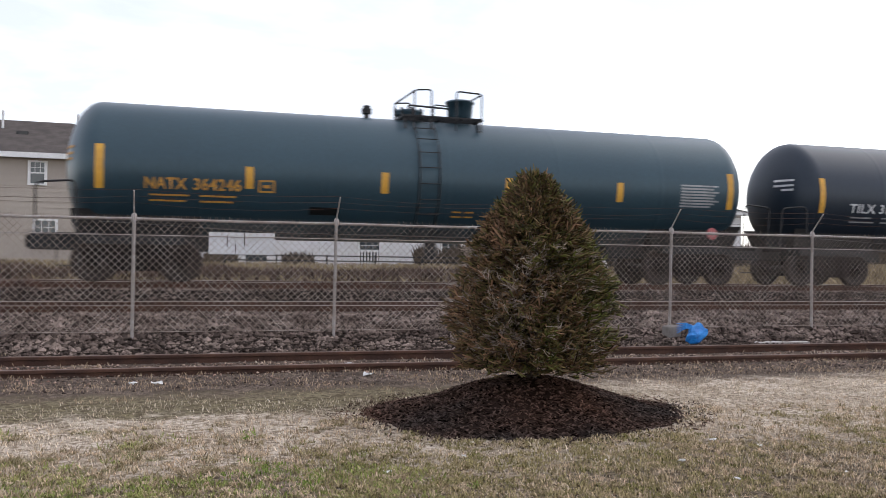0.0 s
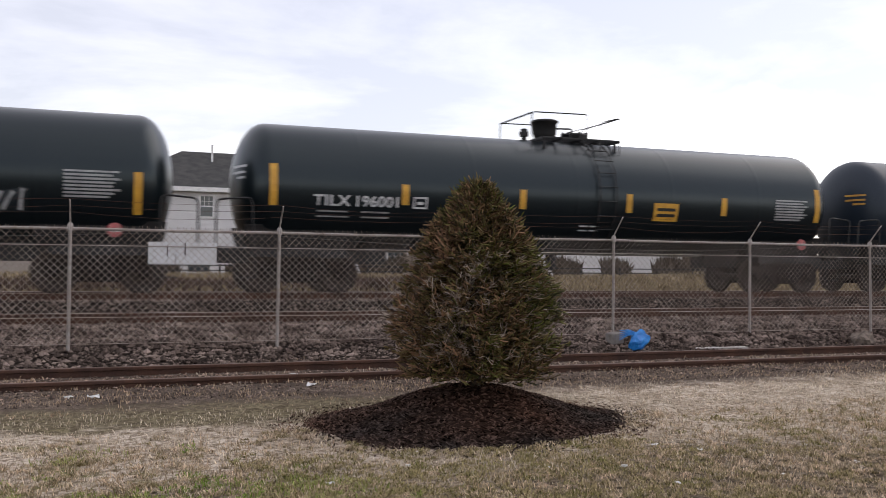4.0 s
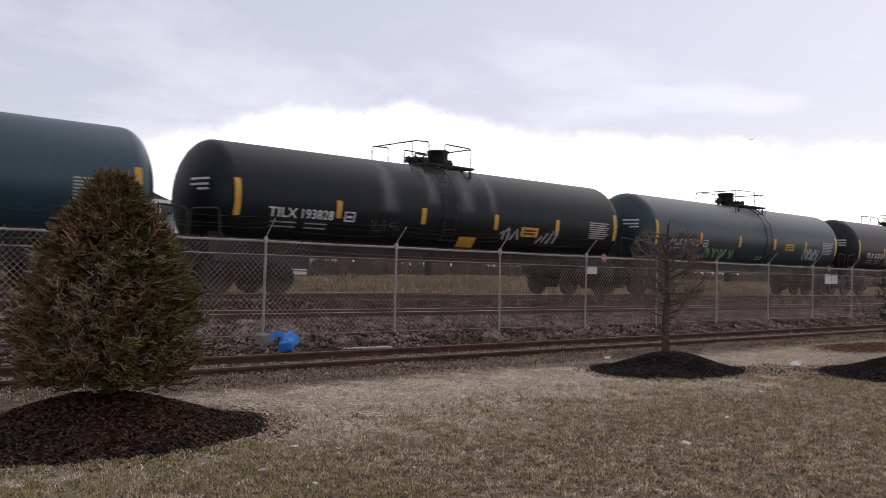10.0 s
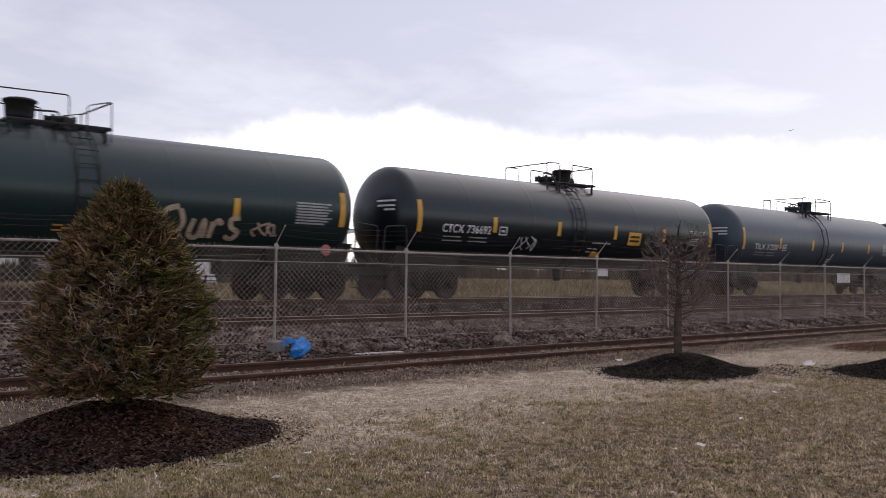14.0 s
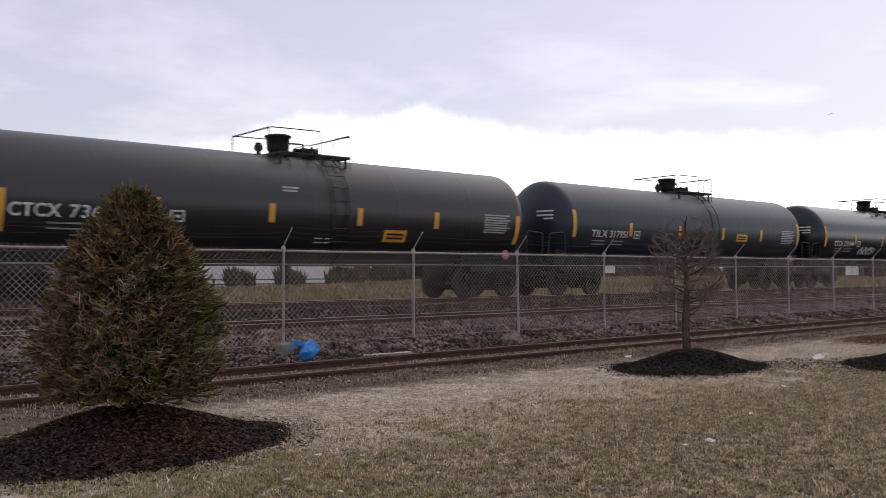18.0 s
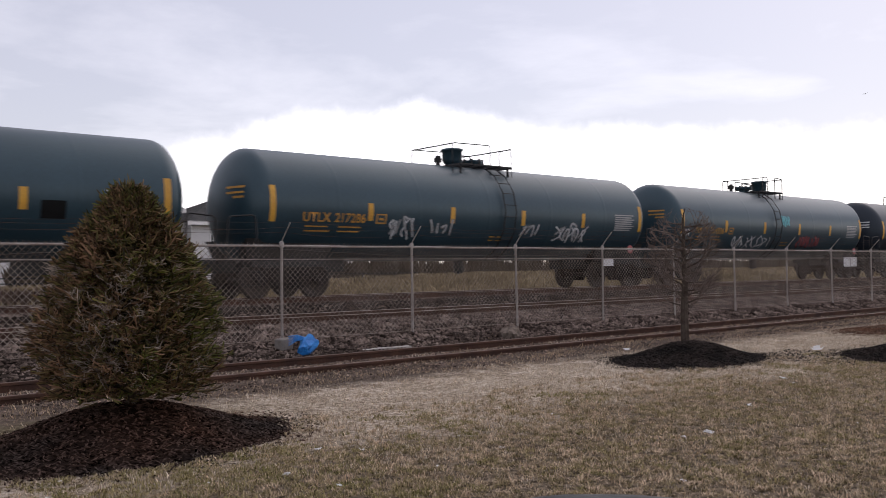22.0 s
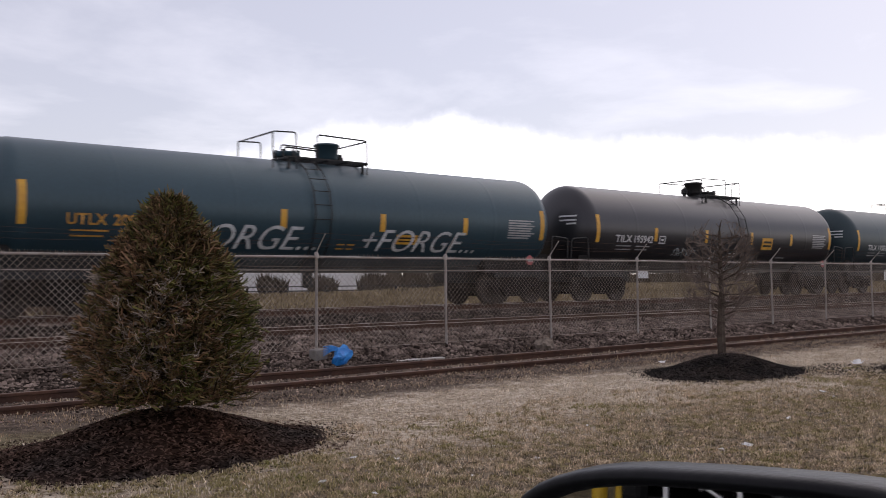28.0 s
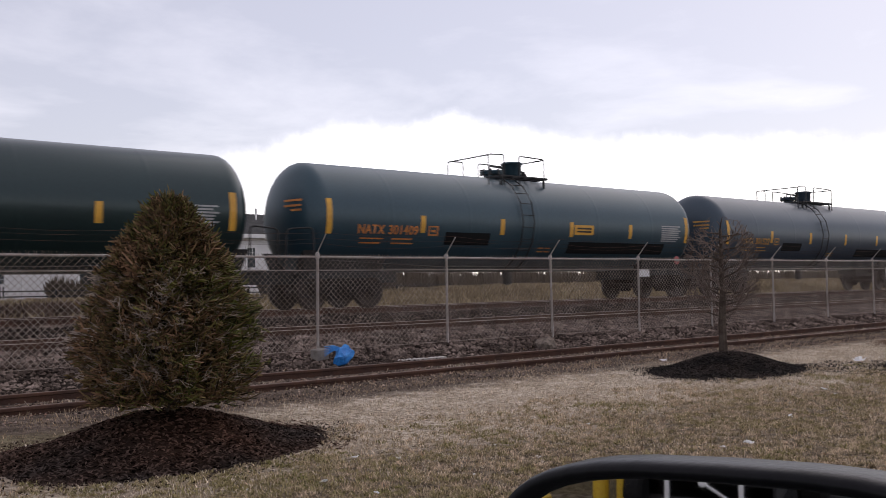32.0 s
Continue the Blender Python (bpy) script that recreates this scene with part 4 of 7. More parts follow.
def scribble(x0, x1, v0, v1, n, seed, wild=0.35):
    """Loops and slashes of spray paint between two ends of the shell."""
    rnd = random.Random(seed)
    out = []
    for i in range(n):
        x = x0 + (x1 - x0) * (i + 0.5) / n
        w = (x1 - x0) / n
        pts = [(x + rnd.uniform(-wild, wild) * w * 2, v0 + (v1 - v0) * f) for f in (rnd.uniform(0, 0.2), 0.4, 0.7, rnd.uniform(0.8, 1.0))]
        if rnd.random() < 0.5:
            pts += [(x + w * rnd.uniform(0.3, 0.9), v0 + (v1 - v0) * rnd.uniform(0.3, 0.8)), (x + w * rnd.uniform(0.2, 0.8), v0 + (v1 - v0) * rnd.uniform(0, 0.3))]
        out.append(pts)
    return out


def slashes(x0, x1, v0, v1, n, seed):
    """Leaning strokes of tall letters, some bent or hooked."""
    rnd = random.Random(seed)
    out = []
    for i in range(n):
        x, w = x0 + (x1 - x0) * (i + 0.5) / n, (x1 - x0) / n
        lean = rnd.uniform(-0.5, 0.6)
        lo, hi = v0 + rnd.uniform(0, 0.25) * (v1 - v0), v1 - rnd.uniform(0, 0.45) * (v1 - v0)
        pts = [(x - lean * w, lo), (x + 0.15 * w * rnd.uniform(-1, 1), (lo + hi) / 2), (x + lean * w, hi)]
        if rnd.random() < 0.4:
            pts.append((x + (lean + rnd.choice((-0.9, 0.9))) * w, hi - 0.3 * (hi - lo)))
        out.append(pts)
    return out


# strokes along the shell: metres from mid length, metres up from the axis
CURTAIN = [
    [(1.37, 0.96), (1.36, 0.26), (1.61, -0.51), (2.05, -1.02)], [(1.68, 1.22), (1.67, 0.44), (1.74, -0.19), (2.1, -0.83)], [(2.13, 1.15), (2.24, 0.39), (2.33, -0.32), (2.6, -1.05)],
    [(2.84, 1.37), (2.75, 0.51), (2.72, -0.3), (2.9, -1.05)], [(3.21, 1.14), (3.18, 0.36), (3.09, -0.44), (3.1, -1.05)], [(3.47, 1.05), (3.5, 0.22), (3.49, -0.59)],
    [(3.84, 0.97), (3.81, 0.23), (3.8, -0.58)], [(4.13, 0.34), (4.41, 0.02), (4.57, -0.38)], [(1.35, -0.6), (2.91, -0.65), (4.48, -0.47)]]
LOOPS = [
    [(-2.51, 0.27), (-3.13, -0.38), (-3.6, -0.99)], [(-2.21, 0.61), (-2.68, 0.25), (-3.51, -0.06), (-3.99, 0.04)], [(-1.36, 0.23), (-1.9, -0.5), (-2.06, -1.03)],
    [(-0.98, -0.11), (-1.06, -0.59), (-0.97, -1.03)], [(-0.5, -0.14), (-0.63, -0.47), (-0.66, -0.81)], [(-0.42, 0.02), (0.06, -0.49), (0.61, -0.89)], [(-0.04, 0.21), (0.26, 0.32), (0.56, 0.19)],
    [(1.33, 0.89), (1.07, 0.16), (0.77, -0.52), (0.61, -0.89)], [(1.7, -0.03), (1.47, -0.46), (1.46, -0.92)], [(2.35, 0.28), (2.16, -0.24), (1.92, -0.79), (1.88, -1.1)],
    [(3.47, 0.97), (2.93, -0.18), (2.76, -0.92)], [(4.44, 0.3), (3.71, 0.15), (3.37, -0.05), (3.9, -0.36), (4.28, -0.42)], [(4.8, -0.02), (4.79, -0.47), (4.38, -0.9)]]
BIG_LETTERS = [
    [(-4.86, 1.1), (-4.07, 0.45), (-3.44, 0.23), (-2.41, 0.18), (-1.4, 0.78), (-0.64, 1.21)], [(-4.01, 0.17), (-3.59, -0.22), (-2.73, -0.29), (-1.69, -0.05), (-0.83, 0.34)], [(-3.19, 0.11), (-3.18, -0.56), (-3.46, -0.96)],
    [(-1.2, 0.81), (-0.94, 0.17), (-1.14, -0.47), (-1.72, -0.72), (-2.1, -0.68), (-2.3, -0.26)], [(-0.54, -0.11), (-0.56, -0.77)], [(0.5, 1.05), (0.15, 0.11), (0.26, -0.8)],
    [(0.44, 0.93), (1.26, 0.84), (1.34, 0.39), (0.68, -0.01)], [(0.59, -0.18), (0.9, -0.57), (1.72, -0.69)], [(1.59, 0.5), (1.33, -0.12), (1.16, -0.68), (0.72, -0.64)],
    [(2.43, 0.68), (2.17, -0.05), (1.94, -0.59), (1.5, -0.71)], [(3.06, 0.37), (2.86, -0.17), (2.6, -0.63)], [(3.3, 0.39), (3.53, -0.12), (3.91, -0.84)], [(4.49, 0.92), (4.09, 0.1), (4.05, -0.73)],
    [(5.75, 0.42), (5.17, 0.1), (4.39, 0.12), (4.3, -0.24), (5.09, -0.28), (5.62, -0.62), (5.28, -0.97), (4.53, -1.02)]]
SMEAR = [
    [(0.99, 0.89), (0.9, 0.13), (0.68, -0.58), (0.39, -0.94)], [(1.51, 0.74), (1.49, 0.18), (1.36, -0.53), (1.31, -0.93)], [(0.34, 0.71), (0.44, 0.18), (0.4, -0.42), (0.14, -0.89)], [(0.58, 0.37), (0.23, -0.17), (-0.06, -0.53)]]
SCRIPT_E = [[(-4.05, -0.50), (-4.25, -0.42), (-4.35, -0.60), (-4.18, -0.72), (-4.40, -0.80), (-4.42, -1.00), (-4.15, -1.05), (-3.95, -0.92)], [(-3.55, -0.72), (-3.75, -0.66), (-3.85, -0.90), (-3.68, -1.02), (-3.55, -0.74), (-3.50, -1.02)],
    [(-3.22, -0.42), (-3.32, -1.0), (-3.12, -1.03), (-3.02, -0.80), (-3.26, -0.70)], [(-2.72, -0.72), (-2.92, -0.68), (-2.96, -0.95), (-2.80, -1.02), (-2.70, -0.76), (-2.66, -1.02)], [(-2.42, -0.45), (-2.52, -0.98), (-2.32, -1.02)], [(-2.62, -0.66), (-2.22, -0.60)]]
SCRIPT_Q = [[(2.95, -0.22), (2.62, -0.35), (2.58, -0.80), (2.85, -0.98), (3.08, -0.65), (2.98, -0.28)], [(2.85, -0.80), (3.15, -1.08)], [(3.35, -0.50), (3.28, -0.90), (3.50, -0.98), (3.62, -0.52), (3.66, -1.0)],
    [(3.85, -0.55), (3.82, -1.0)], [(3.83, -0.70), (3.98, -0.52), (4.10, -0.62)], [(4.55, -0.42), (4.32, -0.48), (4.36, -0.68), (4.55, -0.80), (4.42, -1.0), (4.22, -0.92)]]


def build_train():
    T, WS, LOW = "teal", "white spray-painted scrawl", -0.78
    fog = lambda pts, w: spray([pts], w, M_TEAL_FOG, "thin teal overspray")
    deep = lambda pts, w: spray([pts], w, M_TEAL_DEEP, "deep teal spray paint")
    teal = lambda x0, x1, v0, v1, n, seed, w=0.16: spray(scribble(x0, x1, v0, v1, n, seed), w, M_TEAL_SPRAY, "teal spray paint")
    streak = lambda x0, x1, v0, v1: spray([[((x0 + x1) / 2, v1), ((x0 + x1) / 2 + 0.03, (v0 + v1) / 2), ((x0 + x1) / 2, v0)]], x1 - x0, M_DUST, "pale dried streak")
    yellow = lambda x0, x1, v0, v1: (lambda tank: part("placard", patched(x0, x1, v0, v1, 0.012, 3), M_YELLOW, tank, "yellow warning placard"))
    square = lambda x0, x1, v0, v1: (lambda tank: part("black_panel", patched(x0, x1, v0, v1, 0.012, 8), M_PANEL, tank, "flat black patch"))
    blot = lambda x0, x1, seed: spray(slashes(x0, x1, -0.85, -0.25, 4, seed), 0.22, M_WHITE_FOG, "white spray-painted tag")
    grey = lambda x0, x1, v0, v1, n, seed, w=0.08: spray(scribble(x0, x1, v0, v1, n, seed), w, M_GREY_SPRAY, "pale grey-blue spray-painted scrawl")
    white = lambda x0, x1, v0, v1, n, seed, w=0.05: spray(scribble(x0, x1, v0, v1, n, seed), w, M_WHITE_SPRAY, WS)
    lines = lambda x, w, v, n: (lambda tank: [part("stencil_line", patched(x, x + w * (1 - 0.12 * (j % 2)), v - 0.09 * j, v - 0.09 * j + 0.05, 0.006, 1), M_LETTER_D, tank) for j in range(n)])
    tan = lambda strokes, w: spray(strokes, w, M_TAN_SPRAY, "tan spray-painted letters")
    pl = (2.6, -0.46, 0.8, 0.28)
    sq = (2.25, -0.62, 0.74, 0.48)
    FULL = {"reach": (-7.45, -4.80), "stripes": (-7.60, -4.27, -1.25, 1.47, 4.22, 7.60)}
    cars = [
        ("teal", "NATX 364246", "Y", "N", None, (square(-3.2, -2.55, -1.0, -0.8),), "dark grey-green tank car with yellow lettering"),
        ("navy", "TILX 316969", "W", "C", (2.79, -0.50, 0.83, 0.3), (), "dark teal tank car with white lettering"),
        ("teal", "UTLX 211107", "Y", "A", None, (spray(scribble(0.7, 4.4, -1.05, -0.52, 7, 2, 0.18), 0.09, M_TAN_SPRAY, "tan spray-painted scrawl"), grey(4.5, 5.75, -1.1, -0.62, 6, 3, 0.09), grey(-3.7, -2.95, -0.88, -0.48, 4, 4), grey(-7.4, -7.0, 0.04, 0.34, 3, 6)), "dark grey-green tank car with tan graffiti words"),
        ("black", "CTCX 301217", "W", "C", (1.95, -0.84, 0.86, 0.36), (blot(4.5, 5.5, 5), yellow(0.14, 0.81, -0.95, -0.65), lines(0.07, 0.76, -0.30, 3), lines(0.62, 0.54, 0.45, 2), lines(-3.2, 1.6, -0.42, 1)), "black tank car with white lettering and yellow placards", FULL),
        ("black", "TILX 196001", "W", "B", sq, (), "glossy black tank car with white lettering"),
        ("navy", "NATX 301560", "Y", "A", pl, (teal(-5.6, -0.7, -1.0, -0.3, 7, 11, 0.75), teal(0.4, 6.2, -1.0, -0.35, 8, 13, 0.75), spray([[(-5.8, -0.95), (-5.5, -0.3), (-4.8, -0.25), (-3.2, -0.3), (-2.0, -0.22), (-0.7, -0.3)], [(0.4, -0.95), (0.5, -0.35), (1.8, -0.28), (3.4, -0.36), (5.0, -0.3), (6.2, -0.45)]], 0.16, M_GREEN_SPRAY, "yellow-green spray-painted outline"), spray(scribble(-5.2, -1.2, -0.95, -0.45, 9, 12, 0.2), 0.10, M_TEAL_LIGHT, "pale teal letters"), spray(scribble(0.9, 5.6, -0.95, -0.45, 11, 14, 0.2), 0.07, M_TEAL_LIGHT, "pale teal letters")), "dark grey-green tank car with teal graffiti along its flank"),
        ("black", "CTCX 733102", "W", "B", None, (fog([(1.1, 0.4), (2.6, 0.15), (4.2, -0.05)], 1.5), fog([(1.4, -0.55), (2.9, -0.6), (4.4, -0.5)], 1.0), spray(CURTAIN, 0.55, M_TEAL_SPRAY, "teal spray paint"), spray(CURTAIN[2:6], 0.90, M_TEAL_FOG, "thin teal overspray"), spray(scribble(-2.7, -0.85, -1.0, -0.38, 9, 22), 0.09, M_BLUE_SPRAY, "dusty blue spray-painted tag"), spray(scribble(-7.85, -7.05, -0.98, -0.55, 6, 23), 0.09, M_BLUE_SPRAY, "dusty blue spray-painted tag"), lines(-0.75, 1.2, -0.95, 1)), "black tank car with broad teal spray paint behind its ladder"),
        ("black", "TILX 291488", "W", "C", None, (deep([(-4.0, -0.3), (-1.5, 0.1), (1.5, 0.0), (4.9, -0.3)], 1.9), deep([(-3.6, -0.7), (0.5, -0.7), (4.9, -0.75)], 1.2), fog([(-3.8, 0.2), (-2.2, 0.55), (-1.2, 0.8), (-0.6, 0.4)], 1.2), fog([(0.6, 0.4), (2.0, 0.5), (3.8, 0.4)], 1.0), spray(LOOPS, 0.34, M_TEAL_SPRAY, "teal spray paint"), yellow(2.55, 3.2, -0.62, -0.14), yellow(0.60, 1.2, -1.2, -0.95), lines(-2.1, 0.8, -0.88, 2), lines(0.55, 1.2, -0.58, 1)), "black tank car with teal graffiti loops over its flank"),
        ("grey", "UTLX 210477", "Y", "A", None, (fog([(-5.4, 1.2), (-3.4, 0.6), (0.0, 0.8), (3.0, 0.5), (5.8, 0.3)], 1.3), fog([(-4.0, -0.2), (-1.0, -0.2), (3.0, -0.2), (5.4, -0.5)], 1.3), spray(BIG_LETTERS, 0.78, M_TEAL_PALE, "broad pale teal spray paint"), spray(BIG_LETTERS[0:2], 1.15, M_TEAL_PALE, "broad pale teal spray paint"), spray(BIG_LETTERS[5:7], 0.9, M_TEAL_PALE, "broad pale teal spray paint")), "faded grey tank car with broad teal graffiti over half its flank"),
        ("teal", "UTLX 212698", "Y", "A", (3.33, -0.80, 0.76, 0.3), (fog([(0.2, 0.4), (0.9, 0.2), (1.6, 0.0)], 1.7), spray(SMEAR, 0.55, M_TEAL_SPRAY, "teal spray paint"), white(1.9, 3.1, -0.78, -0.62, 5, 52, 0.04)), "dark green tank car with a patch of teal spray paint"),
        ("soot", "TILX 193828", "W", "C", (2.69, -0.59, 0.81, 0.32), (spray(scribble(-3.5, -2.4, -0.82, -0.34, 6, 60), 0.06, M_DUST, "faint grey scrawl"), blot(1.8, 2.66, 61), blot(3.5, 4.55, 62), yellow(0.04, 0.75, -1.1, -0.72), streak(-0.3, 0.8, 0.0, 2.0), streak(1.0, 1.7, 0.0, 2.0), streak(-1.6, -0.7, 0.1, 2.0), streak(-3.4, -2.2, -0.2, 1.9)), "sooty black tank car with a streaked middle"),
        ("slate", "TILX 197433", "W", "B", (2.5, -0.42, 0.8, 0.3), (spray(scribble(-4.35, -1.75, -1.02, -0.5, 8, 71, 0.25), 0.07, M_GREEN_SPRAY, "green spray-painted scrawl"), white(4.2, 5.9, -0.85, -0.25, 9, 72, 0.07)), "dark slate tank car with green graffiti low down"),
        ("brown", "TILX 312353", "W", "C", (2.45, -0.40, 0.8, 0.28), (grey(-4.4, -2.3, -1.02, -0.4, 10, 81), grey(-0.55, 1.45, -1.02, -0.45, 10, 82), grey(1.6, 3.6, -1.0, -0.66, 7, 83, 0.06), lines(-0.1, 0.5, -0.42, 2)), "brown-black tank car with white scrawls"),
        ("olive", "NATX 301572", "Y", "B", None, (tan(SCRIPT_E, 0.12), tan(SCRIPT_Q, 0.13), spray(scribble(4.9, 5.6, -0.9, -0.5, 3, 203), 0.06, M_TAN_SPRAY, "tan spray-painted scrawl")), "dark green-black tank car with tan graffiti words"),
        ("black", "CTCX 736692", "W", "C", (2.27, -0.61, 0.74, 0.48), (white(-3.4, -2.45, -1.02, -0.48, 5, 211, 0.04), lines(0.3, 1.0, -0.62, 1), yellow(0.45, 0.95, -1.15, -0.95)), "glossy black tank car with a square yellow placard"),
        ("grey", "TILX 312207", "W", "A", None, (), "slate grey tank car with faint lettering"),
        ("navy", "TILX 198811", "W", "B", (2.73, -0.45, 0.82, 0.33), (), "dark slate-blue tank car with white lettering"),
        ("dusty", "CTCX 736593", "W", "B", (2.36, -0.88, 0.80, 0.37), (lines(-0.92, 0.5, 0.48, 2),), "brown-black tank car with white lettering and yellow placard", FULL),
        ("navy", "TILX 317951", "W", "B", (2.5, -0.46, 0.83, 0.3), (), "slate tank car with a long yellow placard"),
        ("black", "CTCX 731244", "W", "B", (2.19, -0.59, 0.79, 0.5), (white(-4.0, -2.25, -0.92, -0.48, 7, 91, 0.09), white(3.7, 5.2, -0.87, -0.35, 8, 92, 0.08), white(1.1, 2.1, -1.03, -0.74, 5, 93)), "glossy black tank car with white lettering and scrawls"),
        ("teal", "UTLX 210347", "Y", "A", None, (spray(scribble(-3.9, -2.5, -0.95, -0.53, 7, 97), 0.08, M_GREEN_SPRAY, "green spray-painted scrawl"), spray(scribble(-2.3, -1.8, -0.9, -0.57, 3, 98), 0.08, M_GREEN_SPRAY, "green spray-painted scrawl"), square(-7.5, -6.95, -0.5, -0.18), square(4.8, 5.32, -0.6, -0.2), streak(0.0, 0.7, -0.9, 1.0), streak(1.3, 1.9, -0.2, 1.2)), "grey-teal tank car with yellow lettering and black squares"),
        ("teal", "UTLX 217286", "Y", "B", None, (blot(-3.9, -2.95, 101), blot(-2.45, -1.4, 102), blot(1.42, 2.3, 103), blot(3.1, 4.75, 104), white(-3.9, -2.95, -1.0, -0.3, 5, 105, 0.06), white(3.1, 4.7, -1.0, -0.4, 7, 106, 0.06)), "grey-green tank car with four white graffiti tags"),
        ("teal", "NATX 364336", "Y", "N", None, (spray(scribble(-4.0, -0.85, -1.15, -0.5, 10, 111, 0.3), 0.06, M_WHITE_SPRAY, WS), spray(scribble(-0.2, 0.65, -0.1, 0.42, 5, 112), 0.10, M_CYAN_SPRAY, "cyan spray-painted tag"), spray(scribble(1.6, 3.45, -1.1, -0.48, 8, 113), 0.24, M_PINK_SPRAY, "dull red spray paint"), white(-7.5, -7.2, -0.6, -0.3, 2, 114)), "grey-green tank car with white, cyan and red graffiti"),
        ("navy", "TILX 312347", "W", "C", (2.34, -0.44, 0.83, 0.35), (white(-3.75, -1.8, -1.0, -0.48, 8, 121), white(-0.2, 1.05, -1.04, -0.5, 7, 122, 0.07), white(2.5, 4.4, -1.0, -0.45, 8, 123), lines(0.0, 0.5, -0.3, 2)), "slate-black tank car with white scrawls"),
        ("black", "CTCX 732342", "W", "A", sq, (lines(-3.2, 1.0, -0.42, 1), lines(0.4, 0.6, 0.4, 1)), "black tank car with white lettering and square placard"),
        ("soot", "TILX 260009", "W", "C", (2.44, -0.44, 0.8, 0.3), (spray([[(0.0, -1.0), (0.35, -0.8), (0.68, -0.95)]], 0.32, M_LETTER_O, "faded orange patch"), lines(0.08, 0.42, -0.30, 2)), "black tank car with white lettering"),
        ("teal", "UTLX 209524", "Y", "A", (2.0, -0.77, 0.73, 0.28), (word("FORGE...", 0.66, -4.1, -0.98, M_WHITE_SPRAY, "white spray-painted word", 0.35, 0.0), word("+", 0.5, -5.1, -1.05, M_WHITE_SPRAY, WS, 0.35, 0.0), word("+FORGE...", 0.66, 0.75, -0.98, M_WHITE_SPRAY, "white spray-painted word", 0.35, 0.0)), "faded grey-green tank car with white graffiti words"),
        ("dusty", "TILX 195942", "W", "B", (2.26, -0.62, 0.77, 0.48), (grey(-3.4, -2.15, -1.05, -0.62, 6, 131), lines(-0.9, 1.2, -1.0, 1), lines(3.6, 0.7, -1.0, 1)), "glossy black tank car with a square yellow placard"),
        ("slate", "TILX 195023", "W", "B", (2.72, -0.43, 0.77, 0.32), (grey(1.4, 2.8, -0.85, -0.4, 7, 141, 0.10), lines(1.2, 2.2, -0.92, 1)), "dark blue-green tank car with white lettering"),
        ("olive", "UTLX 205632", "O", "A", None, (), "dark green-black tank car with orange lettering"),
        ("teal", "NATX 301409", "O", "C", (1.64, -0.34, 0.92, 0.32), (square(-3.72, -2.0, -0.76, -0.38), square(1.46, 6.4, -1.0, -0.58)), "blue-green tank car with flat black patches"),
        ("grey", "NATX 301522", "Y", "A", None, (square(-3.7, -2.2, -0.75, -0.4), square(2.6, 6.2, -1.0, -0.6)), "faded grey tank car with orange lettering"),
        ("teal", "", "Y", "A", None, (), "dark grey-green tank car with plain flank"),
    ]
    for k, (paint, mark, letters, kind, placard, extras, label, *more) in enumerate(cars):
        tank_car(k, paint, label, mark, letters, kind, placard, extras, **(more[0] if more else {}))



build_train()


# ---- trees and mulch ----
def mulch_mound(x, y, rx, ry, h, seed, label, bed=M_MULCH, chip=M_CHIP):
    rnd = random.Random(seed)
    verts, faces = [(x, y, ground_z(x, y) + h)], []
    nr, ns = 9, 48
    for i in range(1, nr + 1):
        for k in range(ns):
            a = 2 * math.pi * k / ns
            wob = 1 + 0.06 * math.sin(3 * a + seed) + 0.025 * math.sin(7 * a)
            f = i / nr
            px, py = x + rx * wob * f * math.cos(a), y + ry * wob * f * math.sin(a)
            z = ground_z(px, py) + h * (0.5 + 0.5 * math.cos(math.pi * min(f, 1))) * (1.0) + 0.015 * rnd.uniform(-1, 1) - (0.03 if i == nr else 0)
            verts.append((px, py, z))
    for k in range(ns):
        faces.append((0, 1 + k, 1 + (k + 1) % ns))
    for i in range(nr - 1):
        for k in range(ns):
            a, b = 1 + i * ns + k, 1 + i * ns + (k + 1) % ns
            faces.append((a, a + ns, b + ns, b))
    mound = data_part("mulch_mound", verts, faces, bed, None, "", True)
    tagged(mound, label, "mulch bed")
    cv, cf = [], []
    for j in range(11500):
        f, a = math.sqrt(rnd.random()) * 0.99 if j < 9000 else 0.95 + 0.25 * rnd.random() ** 2.5, rnd.uniform(0, 2 * math.pi)
        wob = 1 + 0.06 * math.sin(3 * a + seed) + 0.025 * math.sin(7 * a)
        px, py = x + rx * wob * f * math.cos(a), y + ry * wob * f * math.sin(a)
        z = ground_z(px, py) + h * (0.5 + 0.5 * math.cos(math.pi * min(f, 1))) + 0.004
        l, w, t = rnd.uniform(0.02, 0.055) * (1 if f < 0.95 else 0.6), rnd.uniform(0.006, 0.014) * (1 if f < 0.95 else 0.7), rnd.uniform(0.004, 0.02) * (1 if f < 0.95 else 0.4)
        b, up = rnd.uniform(0, math.pi), rnd.uniform(-0.02, 0.025)
        c, s = math.cos(b), math.sin(b)
        i = len(cv)
        cv += [(px - l * c, py - l * s, z), (px + l * c, py + l * s, z + up), (px + w * s, py - w * c, z + t), (px - w * s, py + w * c, z + t)]
        cf += [(i, i + 2, i + 3), (i + 1, i + 3, i + 2), (i, i + 1, i + 2), (i, i + 3, i + 1)]
    tagged(data_part("bark_cover", cv, cf, chip, mound), kind="stuff")
    return mound


